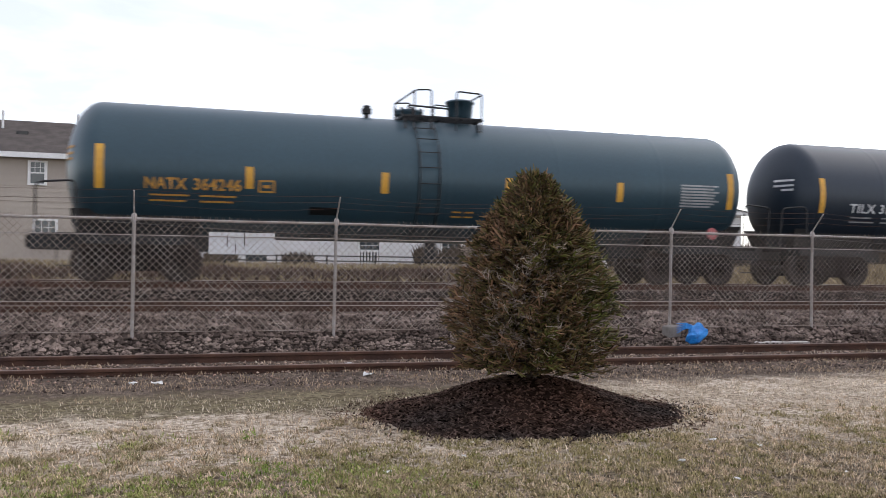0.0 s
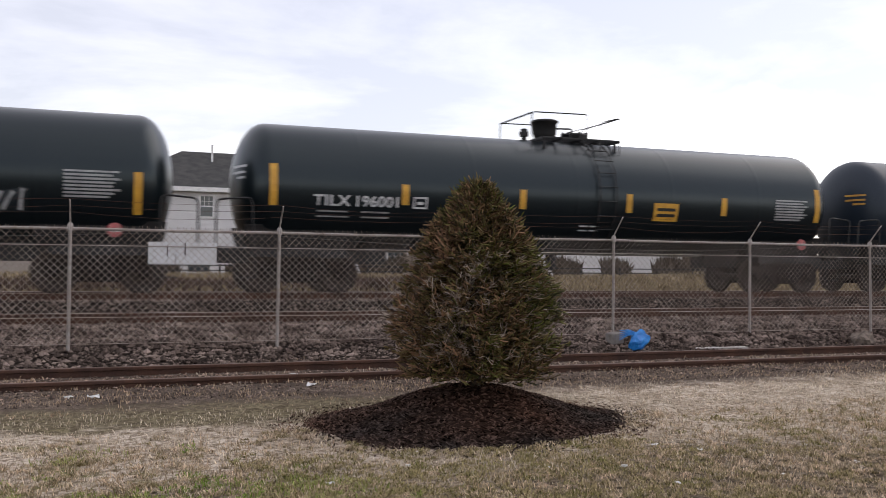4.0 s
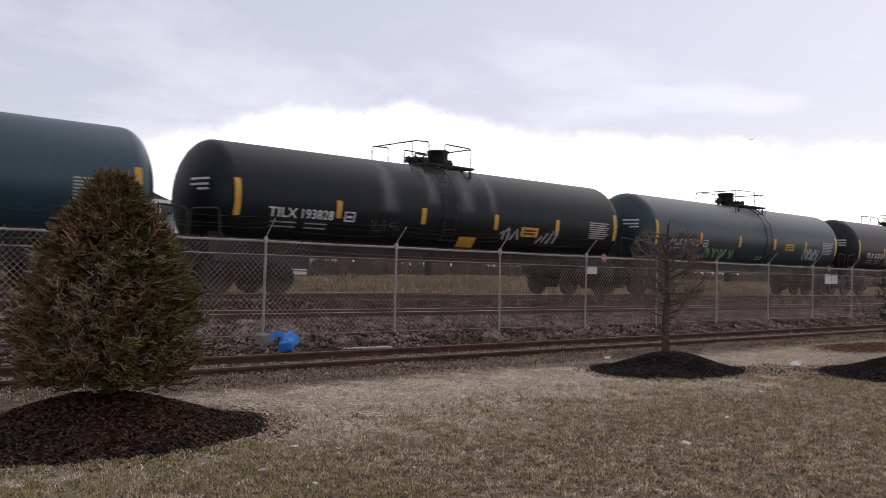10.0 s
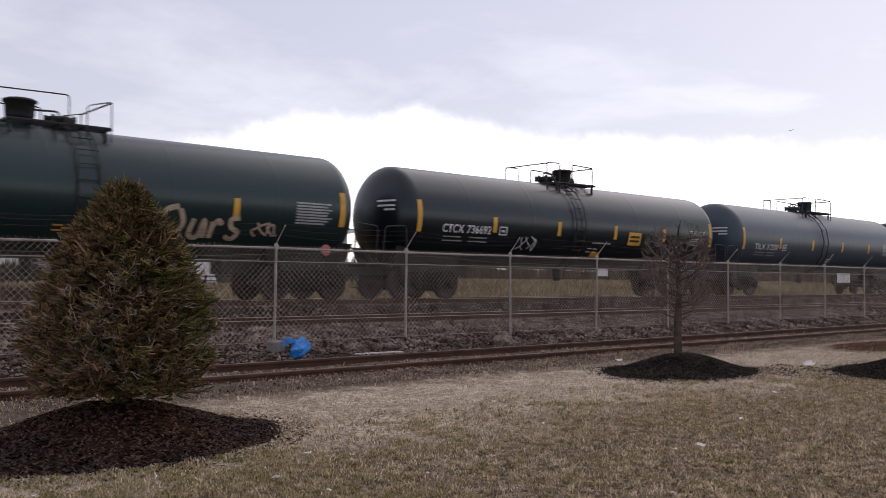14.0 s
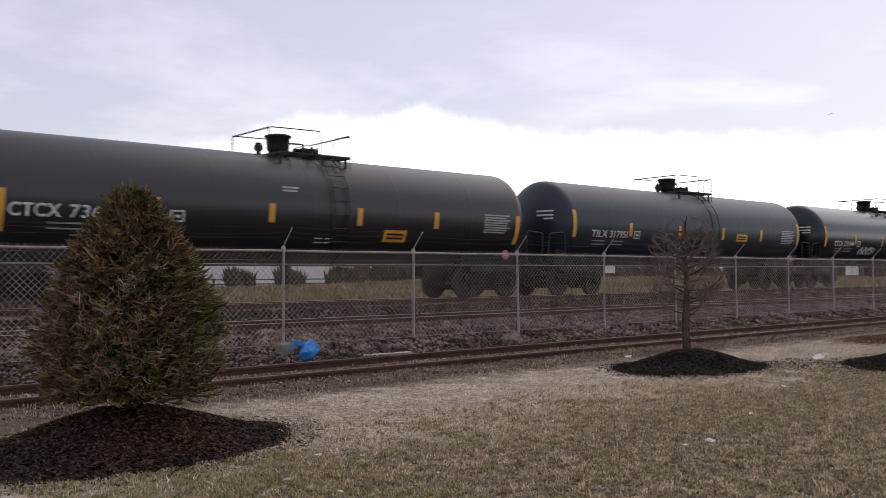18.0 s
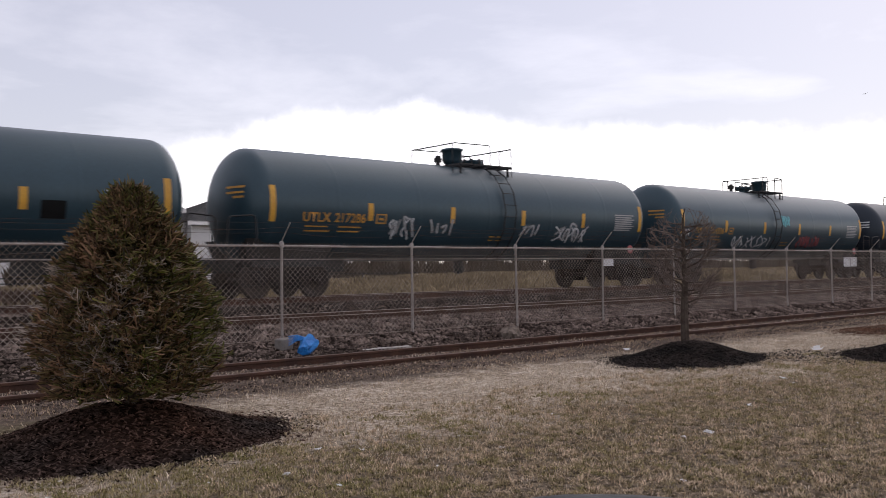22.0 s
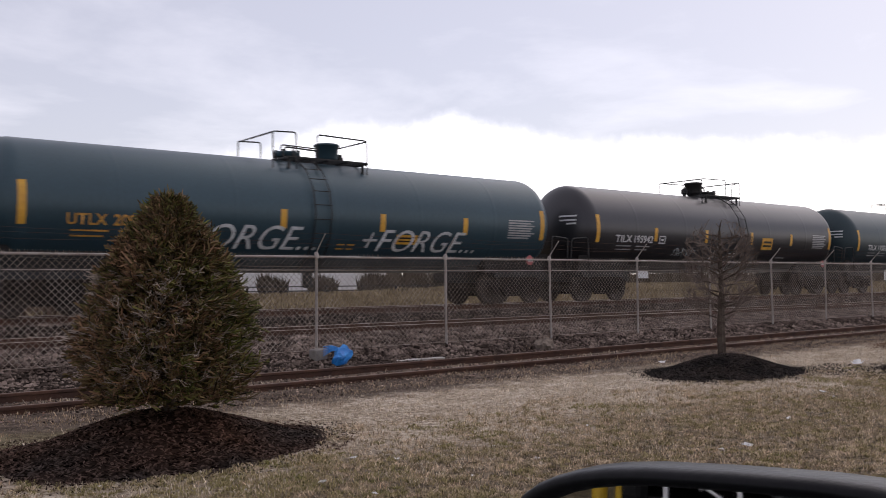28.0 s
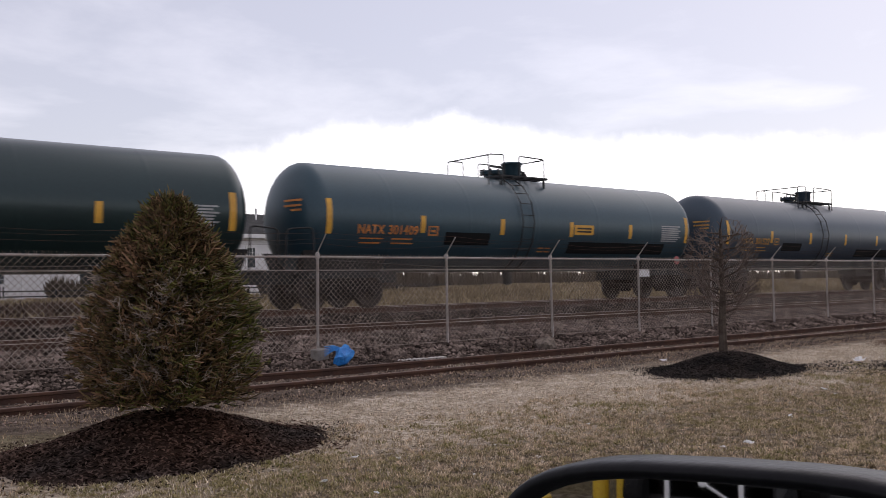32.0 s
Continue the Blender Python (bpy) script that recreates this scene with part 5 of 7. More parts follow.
mulch_mound(3.85, 7.15, 1.62, 1.25, 0.36, 1, "wide mound of red-brown bark mulch round the spruce")
mulch_mound(13.42, 7.55, 1.60, 1.1, 0.29, 2, "mound of black bark mulch round the bare tree", M_MULCH_K, M_CHIP_K)
mulch_mound(16.9, 5.1, 2.0, 1.35, 0.30, 3, "mound of black bark mulch round a bare shrub", M_MULCH_K, M_CHIP_K)

M_BARK = mat("grey_brown_bark", (0.060, 0.045, 0.037), 0.95, 0, (0.10, 0.08, 0.066), 8, 60, 0.5)


def foliage(name, green, brown, dead):
    m = bpy.data.materials.new(name)
    m.use_nodes = True
    t = m.node_tree
    b = t.nodes["Principled BSDF"]
    b.inputs["Roughness"].default_value, b.inputs["Specular IOR Level"].default_value = 0.75, 0.25
    g = t.nodes.new("ShaderNodeNewGeometry")
    r = t.nodes.new("ShaderNodeValToRGB")
    r.color_ramp.elements[0].color, r.color_ramp.elements[0].position = (*green, 1), 0.0
    r.color_ramp.elements[1].color, r.color_ramp.elements[1].position = (*dead, 1), 1.0
    e = r.color_ramp.elements.new(0.5)
    e.color = (*brown, 1)
    co = t.nodes.new("ShaderNodeTexCoord")
    n = t.nodes.new("ShaderNodeTexNoise")
    n.inputs["Scale"].default_value, n.inputs["Detail"].default_value = 2.2, 3.0
    t.links.new(co.outputs["Object"], n.inputs["Vector"])
    mx = t.nodes.new("ShaderNodeMath")
    mx.operation = "MULTIPLY_ADD"
    t.links.new(n.outputs["Fac"], mx.inputs[0])
    mx.inputs[1].default_value = 2.0
    sub = t.nodes.new("ShaderNodeMath")
    sub.operation = "MULTIPLY_ADD"
    t.links.new(g.outputs["Random Per Island"], sub.inputs[0])
    sub.inputs[1].default_value, sub.inputs[2].default_value = 0.9, -0.95
    pos = t.nodes.new("ShaderNodeSeparateXYZ")
    t.links.new(co.outputs["Object"], pos.inputs[0])
    # the windward side and the foot have browned more
    side = t.nodes.new("ShaderNodeMath")
    side.operation = "MULTIPLY_ADD"
    t.links.new(pos.outputs["X"], side.inputs[0])
    side.inputs[1].default_value = -0.42
    t.links.new(sub.outputs[0], side.inputs[2])
    t.links.new(side.outputs[0], mx.inputs[2])
    t.links.new(mx.outputs[0], r.inputs[0])
    hv = t.nodes.new("ShaderNodeHueSaturation")
    wn = t.nodes.new("ShaderNodeTexWhiteNoise")
    wn.noise_dimensions = "1D"
    t.links.new(g.outputs["Random Per Island"], wn.inputs["W"])
    vr = t.nodes.new("ShaderNodeMapRange")
    vr.inputs[3].default_value, vr.inputs[4].default_value = 0.2, 1.7
    t.links.new(wn.outputs["Value"], vr.inputs[0])
    t.links.new(vr.outputs[0], hv.inputs["Value"])
    t.links.new(r.outputs[0], hv.inputs["Color"])
    t.links.new(hv.outputs[0], b.inputs["Base Color"])
    return m


M_SPRUCE = foliage("spruce_needles", (0.082, 0.090, 0.016), (0.108, 0.078, 0.032), (0.165, 0.092, 0.052))
M_TWIG = mat("dry_twig", (0.38, 0.315, 0.265), 0.95, 0, (0.20, 0.155, 0.128), 3, 40, 0.2, vary=0.4)


def spruce(x, y, z0, height, radius, seed, label, shape, density, material, size=1.0):
    """A squat conical conifer: trunk, limbs, and short needled shoots that fill its shell unevenly."""
    rnd = random.Random(seed)
    tree = empty("conifer", x, y, z0, label=label, category="tree")
    part("trunk", tubed([(0, 0, -0.1), (0.01, 0, height * 0.3), (0.02, 0.01, height * 0.6), (0, 0, height * 0.92)], 0.055, 8, 0.012), M_BARK, tree)
    bm = bmesh.new()
    for i in range(70):
        f = rnd.uniform(0.03, 0.9)
        a = rnd.uniform(0, 2 * math.pi)
        rr = radius * shape(f) * 0.85
        z = height * f
        tube(bm, [(0, 0, z * 0.97), (0.5 * rr * math.cos(a), 0.5 * rr * math.sin(a), z - 0.02), (rr * math.cos(a), rr * math.sin(a), z + 0.06)], 0.011, 4, False, 0.004)
    tagged(part("limb_framework", bm, M_BARK, tree), kind="stuff")
    verts, faces, tv, tf = [], [], [], []
    for i in range(density):
        f = 0.035 + 0.965 * rnd.random() ** 0.85
        a = rnd.uniform(0, 2 * math.pi)
        c, s = math.cos(a), math.sin(a)
        lump = 1 + 0.16 * noise.noise((3 * c, 3 * s, f * 5 + seed)) + 0.30 * noise.noise((6 * c, 6 * s, f * 13 + seed))
        deep = rnd.random() ** 1.8 if i > density // 6 else rnd.uniform(0.9, 1.35)
        if deep < 0.6 and noise.noise((7 * c, 7 * s, f * 12 - seed)) < -0.06:
            continue
        rr = radius * shape(f) * lump * (1 - 0.45 * deep)
        z = height * f + rnd.uniform(-0.02, 0.02)
        base = Vector((rr * c, rr * s, z))
        d = Vector((c + rnd.uniform(-0.9, 0.9), s + rnd.uniform(-0.9, 0.9), rnd.uniform(-0.25, 0.75))).normalized()
        dead = rnd.random() < (0.36 if noise.noise((2.2 * c, 2.2 * s, f * 4 + seed)) > -0.05 else 0.10) and 0.12 < f < 0.66
        V, Fc = (tv, tf) if dead else (verts, faces)
        # a curved leading shoot with side shoots in a flat spray
        side = d.cross(Vector((0, 0, 1))).normalized()
        length = rnd.uniform(0.09, 0.155) * size
        bend = Vector((rnd.uniform(-0.035, 0.035), rnd.uniform(-0.035, 0.035), rnd.uniform(-0.03, 0.06))) * size
        roll = rnd.uniform(-0.7, 0.7)
        across = (side * math.cos(roll) + d.cross(side) * math.sin(roll)).normalized()
        thick = (0.0040 if dead else rnd.uniform(0.0066, 0.0094)) * size
        crook = Vector((rnd.uniform(-1, 1), rnd.uniform(-1, 1), rnd.uniform(-1, 1))) * length * 0.16
        rods = [(base, base + d * length * 0.55 + crook, base + d * length + bend, thick)]
        for q in range(3):
            g = 0.25 + 0.17 * q + rnd.uniform(-0.05, 0.05)
            o = base + d * length * g
            e = (d * 0.75 + across * (1 if q % 2 else -1) + Vector((0, 0, 0.2))).normalized()
            l = length * (0.62 - 0.35 * g) * rnd.uniform(0.8, 1.2)
            rods.append((o, o + e * l * 0.55, o + (e + 0.8 * d).normalized() * l, thick * 0.85))
        for p0, p1, p2, w in rods:
            n = len(V)
            up = side.cross((p2 - p0).normalized())
            for p, k in ((p0, 0.7), (p1, 1.0), (p1 + (p2 - p1) * 0.8, 0.85)):
                for t in (0, 2.09, 4.19):
                    V.append(tuple(p + w * k * (math.cos(t) * side + math.sin(t) * up)))
            V.append(tuple(p2))
            for k in range(3):
                j = (k + 1) % 3
                Fc.extend(((n + k, n + j, n + 3 + j, n + 3 + k), (n + 3 + k, n + 3 + j, n + 6 + j, n + 6 + k), (n + 9, n + 6 + k, n + 6 + j)))
    tagged(data_part("foliage", verts, faces, material, tree, "green and browning needles"), kind="stuff")
    tagged(data_part("dead_wood", tv, tf, M_TWIG, tree, "dry grey-brown twigs"), kind="stuff")
    return tree


def cone_shape(f):
    """An egg: fullest a third of the way up, drawn in below, blunt on top."""
    if f < 0.30:
        return 0.80 + 0.20 * math.sin(math.pi / 2 * f / 0.30)
    return max(0.02, 1 - ((f - 0.30) / 0.72) ** 1.75) ** 0.95


def ball_shape(f):
    return max(0.05, 1 - abs(2 * f - 0.9) ** 2.6) ** 0.5 if f < 0.95 else 0.3


spruce(3.87, 7.07, 0.38, 1.90, 0.71, 4, "squat spruce, green with browning needles, on a mulch mound", cone_shape, 14000, M_SPRUCE)
M_YEW = foliage("dark_evergreen", (0.016, 0.026, 0.014), (0.028, 0.034, 0.018), (0.05, 0.04, 0.025))
spruce(19.53, 5.61, 0.0, 2.60, 0.86, 9, "dark clipped evergreen beyond a mulch mound", ball_shape, 15000, M_YEW, 0.95)


M_BARETWIG = mat("bare_twig", (0.20, 0.16, 0.138), 0.95, 0, (0.11, 0.085, 0.072), 8, 60, 0.2)


def bare_tree(x, y, z0, seed):
    """A small pruned tree without leaves: a round head of kinked twigs on a short stem."""
    rnd = random.Random(seed)
    tree = empty("bare_tree", x, y, z0, label="small leafless pruned tree on a mulch mound", category="tree")
    part("trunk", tubed([(0, 0, -0.1), (0.0, 0.01, 0.5), (0.03, 0, 1.0), (0.01, 0.0, 1.5), (0.02, 0, 2.05)], 0.075, 8, 0.02), M_BARK, tree)
    bm_l, verts, faces = bmesh.new(), [], []

    def twig(p, q, r):
        n = len(verts)
        d = (q - p).normalized()
        a = d.cross(Vector((0.3, 0.2, 1))).normalized()
        b = d.cross(a)
        for c, rr in ((p, r), (q, r * 0.6)):
            for k in range(3):
                t = 2 * math.pi * k / 3
                verts.append(tuple(c + rr * (math.cos(t) * a + math.sin(t) * b)))
        for k in range(3):
            faces.append((n + k, n + (k + 1) % 3, n + 3 + (k + 1) % 3, n + 3 + k))

    def grow(p, d, l, r, depth):
        q = p + d * l
        off = q - Vector((0, 0, 1.38))
        if (off.x ** 2 + off.y ** 2) / 0.45 + off.z ** 2 / 0.92 > 1:
            return
        twig(p, q, r)
        if depth == 0:
            return
        for _ in range(3 if depth > 2 else 2):
            nd = (d + Vector((rnd.uniform(-1, 1), rnd.uniform(-1, 1), rnd.uniform(-0.5, 0.9))) * 0.95).normalized()
            grow(q, nd, l * rnd.uniform(0.6, 0.95), r * 0.72, depth - 1)

    for i in range(34):
        z = 0.55 + 1.5 * i / 34
        a = i * 2.4
        p = Vector((0, 0, z))
        d = Vector((math.cos(a), math.sin(a), rnd.uniform(0.0, 0.5))).normalized()
        l = 0.34 * (1 - 0.35 * abs(z - 1.2))
        tube(bm_l, [p, p + d * l], 0.017, 5, False, 0.010)
        for _ in range(3):
            nd = (d + Vector((rnd.uniform(-1, 1), rnd.uniform(-1, 1), rnd.uniform(-0.3, 0.9))) * 0.7).normalized()
            grow(p + d * l, nd, 0.16, 0.010, 4)
    tagged(part("limb_framework", bm_l, M_BARK, tree), kind="stuff")
    tagged(data_part("twig_crown", verts, faces, M_BARETWIG, tree), kind="stuff")


bare_tree(13.52, 7.72, 0.29, 5)


# ---- houses and field beyond the line ----
def siding_wall(name, color, color2):
    return mat(name, color, 0.8, 0, color2, 0.6, 30, 0.1)


M_SIDE_TAN = siding_wall("tan_siding", (0.40, 0.35, 0.30), (0.36, 0.31, 0.27))
M_SIDE_WHITE = siding_wall("pale_siding", (0.68, 0.665, 0.66), (0.62, 0.605, 0.60))
M_ROOF = mat("asphalt_shingle", (0.115, 0.10, 0.092), 0.95, 0, (0.085, 0.075, 0.07), 2, 30, 0.4)
M_ROOF_D = mat("dark_shingle", (0.062, 0.062, 0.062), 0.95, 0, (0.085, 0.083, 0.08), 2, 30, 0.4)
M_TRIM = mat("white_trim", (0.72, 0.71, 0.70), 0.6, 0, (0.64, 0.63, 0.62), 3, 30, 0.05)
M_GLASS = mat("window_glass", (0.03, 0.04, 0.045), 0.08, 0, (0.05, 0.06, 0.065), 1, 5, 0)


def house(x0, x1, y0, y1, z0, eave, ridge, wall, roof, label, windows, gables=()):
    h = empty("house", (x0 + x1) / 2, y0, z0, label=label, category="house")
    ox, oy = (x0 + x1) / 2, y0
    w, dpt, e, r = (x1 - x0) / 2, y1 - y0, eave - z0, ridge - z0
    part("wall", boxed(-w + 0.01, w - 0.01, 0.01, dpt, 0, e), wall, h)
    n = int(e / 0.24)
    for k in range(n):
        z, q, t = e * k / n, e / n, 0.02
        low, top = ((-w - t, dpt), (-w - t, -t), (w + t, -t), (w + t, dpt)), ((-w, dpt), (-w, 0), (w, 0), (w, dpt))
        data_part("siding_board", [(a, b, z) for a, b in low] + [(a, b, z + q) for a, b in top], [(0, 1, 5, 4), (1, 2, 6, 5), (2, 3, 7, 6)], wall, h)
    bm = bmesh.new()
    o, rd = 0.45, dpt / 2
    lo = [bm.verts.new(p) for p in ((-w - o, -o, e), (w + o, -o, e), (w + o, dpt + o, e), (-w - o, dpt + o, e))]
    up = [bm.verts.new(p) for p in ((-w + rd * 0.75, rd, r), (w - rd * 0.75, rd, r))]
    for f in ((lo[0], lo[1], up[1], up[0]), (lo[1], lo[2], up[1]), (lo[2], lo[3], up[0], up[1]), (lo[3], lo[0], up[0]), (lo[3], lo[2], lo[1], lo[0])):
        bm.faces.new(f)
    rf = part("roof", bm, roof, h)
    part("fascia", boxed(-w - o, w + o, -o - 0.03, -o, e - 0.22, e + 0.02), M_TRIM, h, "white fascia and gutter")
    part("fascia", boxed(w + o, w + o + 0.03, -o, dpt + o, e - 0.22, e + 0.02), M_TRIM, h)
    part("corner_board", boxed(w - 0.02, w + 0.05, -0.05, 0.1, 0, e - 0.2), M_TRIM, h)
    part("corner_board", boxed(-w - 0.05, -w + 0.02, -0.05, 0.1, 0, e - 0.2), M_TRIM, h)
    for i, vx in enumerate((-0.4, 0.1, 0.55)):
        part("vent_pipe", tubed([(vx * w, rd * 0.7, e + (r - e) * 0.7), (vx * w, rd * 0.7, r + 0.25)], 0.06, 8), M_TRIM, rf)
    part("roof_vent", boxed(0.2 * w, 0.2 * w + 0.5, rd * 0.5, rd * 0.5 + 0.4, e + (r - e) * 0.5, e + (r - e) * 0.55 + 0.15), M_ROOF_D, rf)
    for wx, wz, ww, wh, panes in windows:
        win = new("window")
        win.parent = h
        win.location = (wx - ox, 0, wz - z0)
        f = 0.08
        bm = boxed(-f, ww + f, -0.07, 0.02, -f, 0)
        box(bm, -f, ww + f, -0.07, 0.02, wh, wh + f)
        for p in range(panes + 1):
            cx = ww * p / panes
            box(bm, cx - f if p == 0 else cx - 0.04, cx + f if p == panes else cx + 0.04, -0.07, 0.02, 0, wh)
        box(bm, 0, ww, -0.05, 0.02, wh * 0.5 - 0.03, wh * 0.5 + 0.03)
        part("window_frame", bm, M_TRIM, win)
        for p in range(panes):
            part("pane", boxed(ww * p / panes, ww * (p + 1) / panes, -0.03, -0.02, 0, wh), M_GLASS, win)
        bm = bmesh.new()
        for p in range(panes):
            for q in (1, 2):
                cx = ww * (p + q / 3) / panes
                box(bm, cx - 0.012, cx + 0.012, -0.04, -0.025, wh * 0.5, wh)
            box(bm, ww * p / panes, ww * (p + 1) / panes, -0.04, -0.025, wh * 0.74, wh * 0.76)
        part("muntins", bm, M_TRIM, win)
    for gx, gw, gz in gables:
        bm = bmesh.new()
        a = [bm.verts.new(p) for p in ((gx - ox - gw, -0.5, e), (gx - ox + gw, -0.5, e), (gx - ox, -0.5, gz - z0), (gx - ox - gw, rd, e), (gx - ox + gw, rd, e), (gx - ox, rd, gz - z0))]
        for f in ((0, 1, 2), (1, 4, 5, 2), (4, 3, 5), (3, 0, 2, 5), (0, 3, 4, 1)):
            bm.faces.new([a[i] for i in f])
        part("gable", bm, roof, h)
        data_part("gable_wall", [(gx - ox - gw + 0.1, -0.52, e), (gx - ox + gw - 0.1, -0.52, e), (gx - ox, -0.52, gz - z0 - 0.12)], [(0, 1, 2)], wall, h)
        part("gable_trim", tubed([(gx - ox - gw, -0.55, e), (gx - ox, -0.55, gz - z0), (gx - ox + gw, -0.55, e)], 0.12, 4), M_TRIM, h)
    return h


house(-15.5, -0.5, 43, 53, 0.95, 6.05, 8.2, M_SIDE_TAN, M_ROOF, "two-storey tan house with brown hip roof", [(-5.54, 4.72, 0.65, 0.95, 1), (-3.27, 4.34, 1.58, 1.18, 2), (-2.85, 1.85, 1.6, 1.2, 2), (-5.3, 1.85, 0.9, 1.2, 1), (-10.5, 4.5, 0.75, 1.0, 1)])
house(0.65, 18.4, 48, 58, 0.95, 5.75, 8.3, M_SIDE_WHITE, M_ROOF_D, "long two-storey pale house with dark shingle roof", [(11.75, 4.25, 1.15, 1.08, 2), (8.3, 4.25, 0.7, 1.08, 1), (5.0, 4.25, 0.7, 1.08, 1), (16.2, 4.2, 1.22, 1.05, 2), (10.6, 1.3, 1.2, 1.3, 1), (4.4, 1.3, 1.2, 1.3, 1), (15.4, 1.3, 1.2, 1.3, 1)], [(1.4, 0.95, 7.1), (17.3, 0.6, 6.7)])
house(19.6, 23.4, 49, 58, 0.95, 5.6, 7.2, M_SIDE_WHITE, M_ROOF_D, "narrow pale house with dark roof", [(20.6, 4.0, 0.9, 1.2, 1)])
house(24.4, 36.0, 49, 58, 0.95, 4.9, 6.6, M_SIDE_WHITE, M_ROOF_D, "low pale house with dark roof", [(25.6, 2.9, 0.6, 1.2, 1), (33.2, 2.9, 0.6, 1.2, 1), (34.6, 2.9, 0.6, 1.2, 1), (31.4, 1.2, 0.5, 1.0, 1)])

M_SHRUB = mat("bare_shrub", (0.070, 0.056, 0.044), 0.95, 0, (0.105, 0.084, 0.062), 3, 30, 0.2, vary=0.4)


def brush(name, x0, x1, y0, y1, h, n, seed, label, category, z0=None, material=M_SHRUB):
    """A thicket of leafless stems, uneven on top."""
    rnd = random.Random(seed)
    verts, faces = [], []
    for _ in range(n):
        x, y = rnd.uniform(x0, x1), rnd.uniform(y0, y1)
        z = ground_z(x, y) if z0 is None else z0
        top = h * (0.55 + 0.6 * abs(noise.noise((x * 0.35, y * 0.2, seed)))) * rnd.uniform(0.4, 1.0)
        a, b = x + rnd.uniform(-0.35, 0.35) * h * 0.4, y + rnd.uniform(-0.2, 0.2)
        w, i = 0.012 * h * rnd.uniform(0.6, 2.0), len(verts)
        verts += [(x - w, y, z - 0.05), (x + w, y, z - 0.05), (a, b, z + top), ((x + a) / 2 + w, y, z + top * 0.5), ((x + a) / 2 + rnd.uniform(-0.4, 0.4) * h * 0.5, b, z + top * 0.8)]
        faces += [(i, i + 1, i + 3), (i, i + 3, i + 2), (i, i + 3, i + 4)]
    return tagged(data_part(name, verts, faces, material), label, category, kind="stuff")


for i, (a, b, h) in enumerate(((-9.5, -4.0, 1.9), (-2.0, 1.2, 2.2), (2.2, 3.6, 1.7), (6.2, 7.4, 1.6), (13.2, 15.8, 2.0), (20.2, 22.6, 1.8), (24.6, 25.6, 2.3), (27.8, 28.9, 2.3), (31.3, 32.8, 2.3), (35.1, 36.6, 2.2))):
    brush("shrub_row", a, b, 44.0, 45.2, h, int(420 * (b - a)), 30 + i, "leafless dark shrubs before the pale houses", "shrubs")
brush("far_hedgerow", 36, 420, 95, 105, 5.2, 16000, 60, "far brown hedgerow beyond the field", "hedgerow", 1.2)
brush("far_hedgerow", -160, -8, 70, 80, 4.5, 6000, 61, "far brown hedgerow beyond the houses", "hedgerow", 1.0)


def rail_fence(x0, x1, y):
    f = empty("rail_fence", x0, y, 0.95, label="dark metal two-rail fence at the field's edge", category="fence")
    for z in (0.42, 0.66):
        part("fence_rail", boxed(0, x1 - x0, -0.03, 0.03, z, z + 0.06), M_BLACK, f)
    for k in range(int((x1 - x0) / 2.4) + 1):
        part("fence_post", boxed(2.4 * k - 0.04, 2.4 * k + 0.04, -0.04, 0.04, -0.2, 0.76), M_BLACK, f)


rail_fence(3.0, 36.0, 42.0)


def porch_railing(x0, x1, y):
    f = empty("porch_railing", x0, y, 0.98, label="white picket railing before the pale house", category="railing")
    for z in (0.12, 0.92):
        part("top_rail" if z > 0.5 else "bottom_rail", boxed(0, x1 - x0, -0.04, 0.04, z, z + 0.09), M_TRIM, f)
    for k in range(int((x1 - x0) / 0.16) + 1):
        part("baluster", boxed(0.16 * k - 0.035, 0.16 * k + 0.035, -0.025, 0.025, 0.21, 0.92), M_TRIM, f)
    for x in (0.0, (x1 - x0) / 2, x1 - x0):
        part("newel_post", boxed(x - 0.07, x + 0.07, -0.07, 0.07, -0.15, 1.12), M_TRIM, f)


porch_railing(7.7, 11.5, 43.2)
M_BRUSH = mat("brown_brush", (0.150, 0.105, 0.082), 0.95, 0, (0.085, 0.062, 0.050), 1.2, 30, 0.2, vary=0.5)
brush("reed_belt", -12, 13, 25.5, 30.5, 0.75, 9000, 77, "belt of brown dead reeds beyond the tracks", "reeds", None, M_BRUSH)


# ---- vehicle from which the view is taken, and its door mirror ----
M_CARPAINT = mat("dark_car_paint", (0.012, 0.013, 0.016), 0.25, 0.3, (0.014, 0.015, 0.018), 3, 200, 0.0, coat=0.6)
M_TYRE = mat("tyre_rubber", (0.015, 0.015, 0.015), 0.9, 0, (0.022, 0.021, 0.02), 9, 60, 0.2)


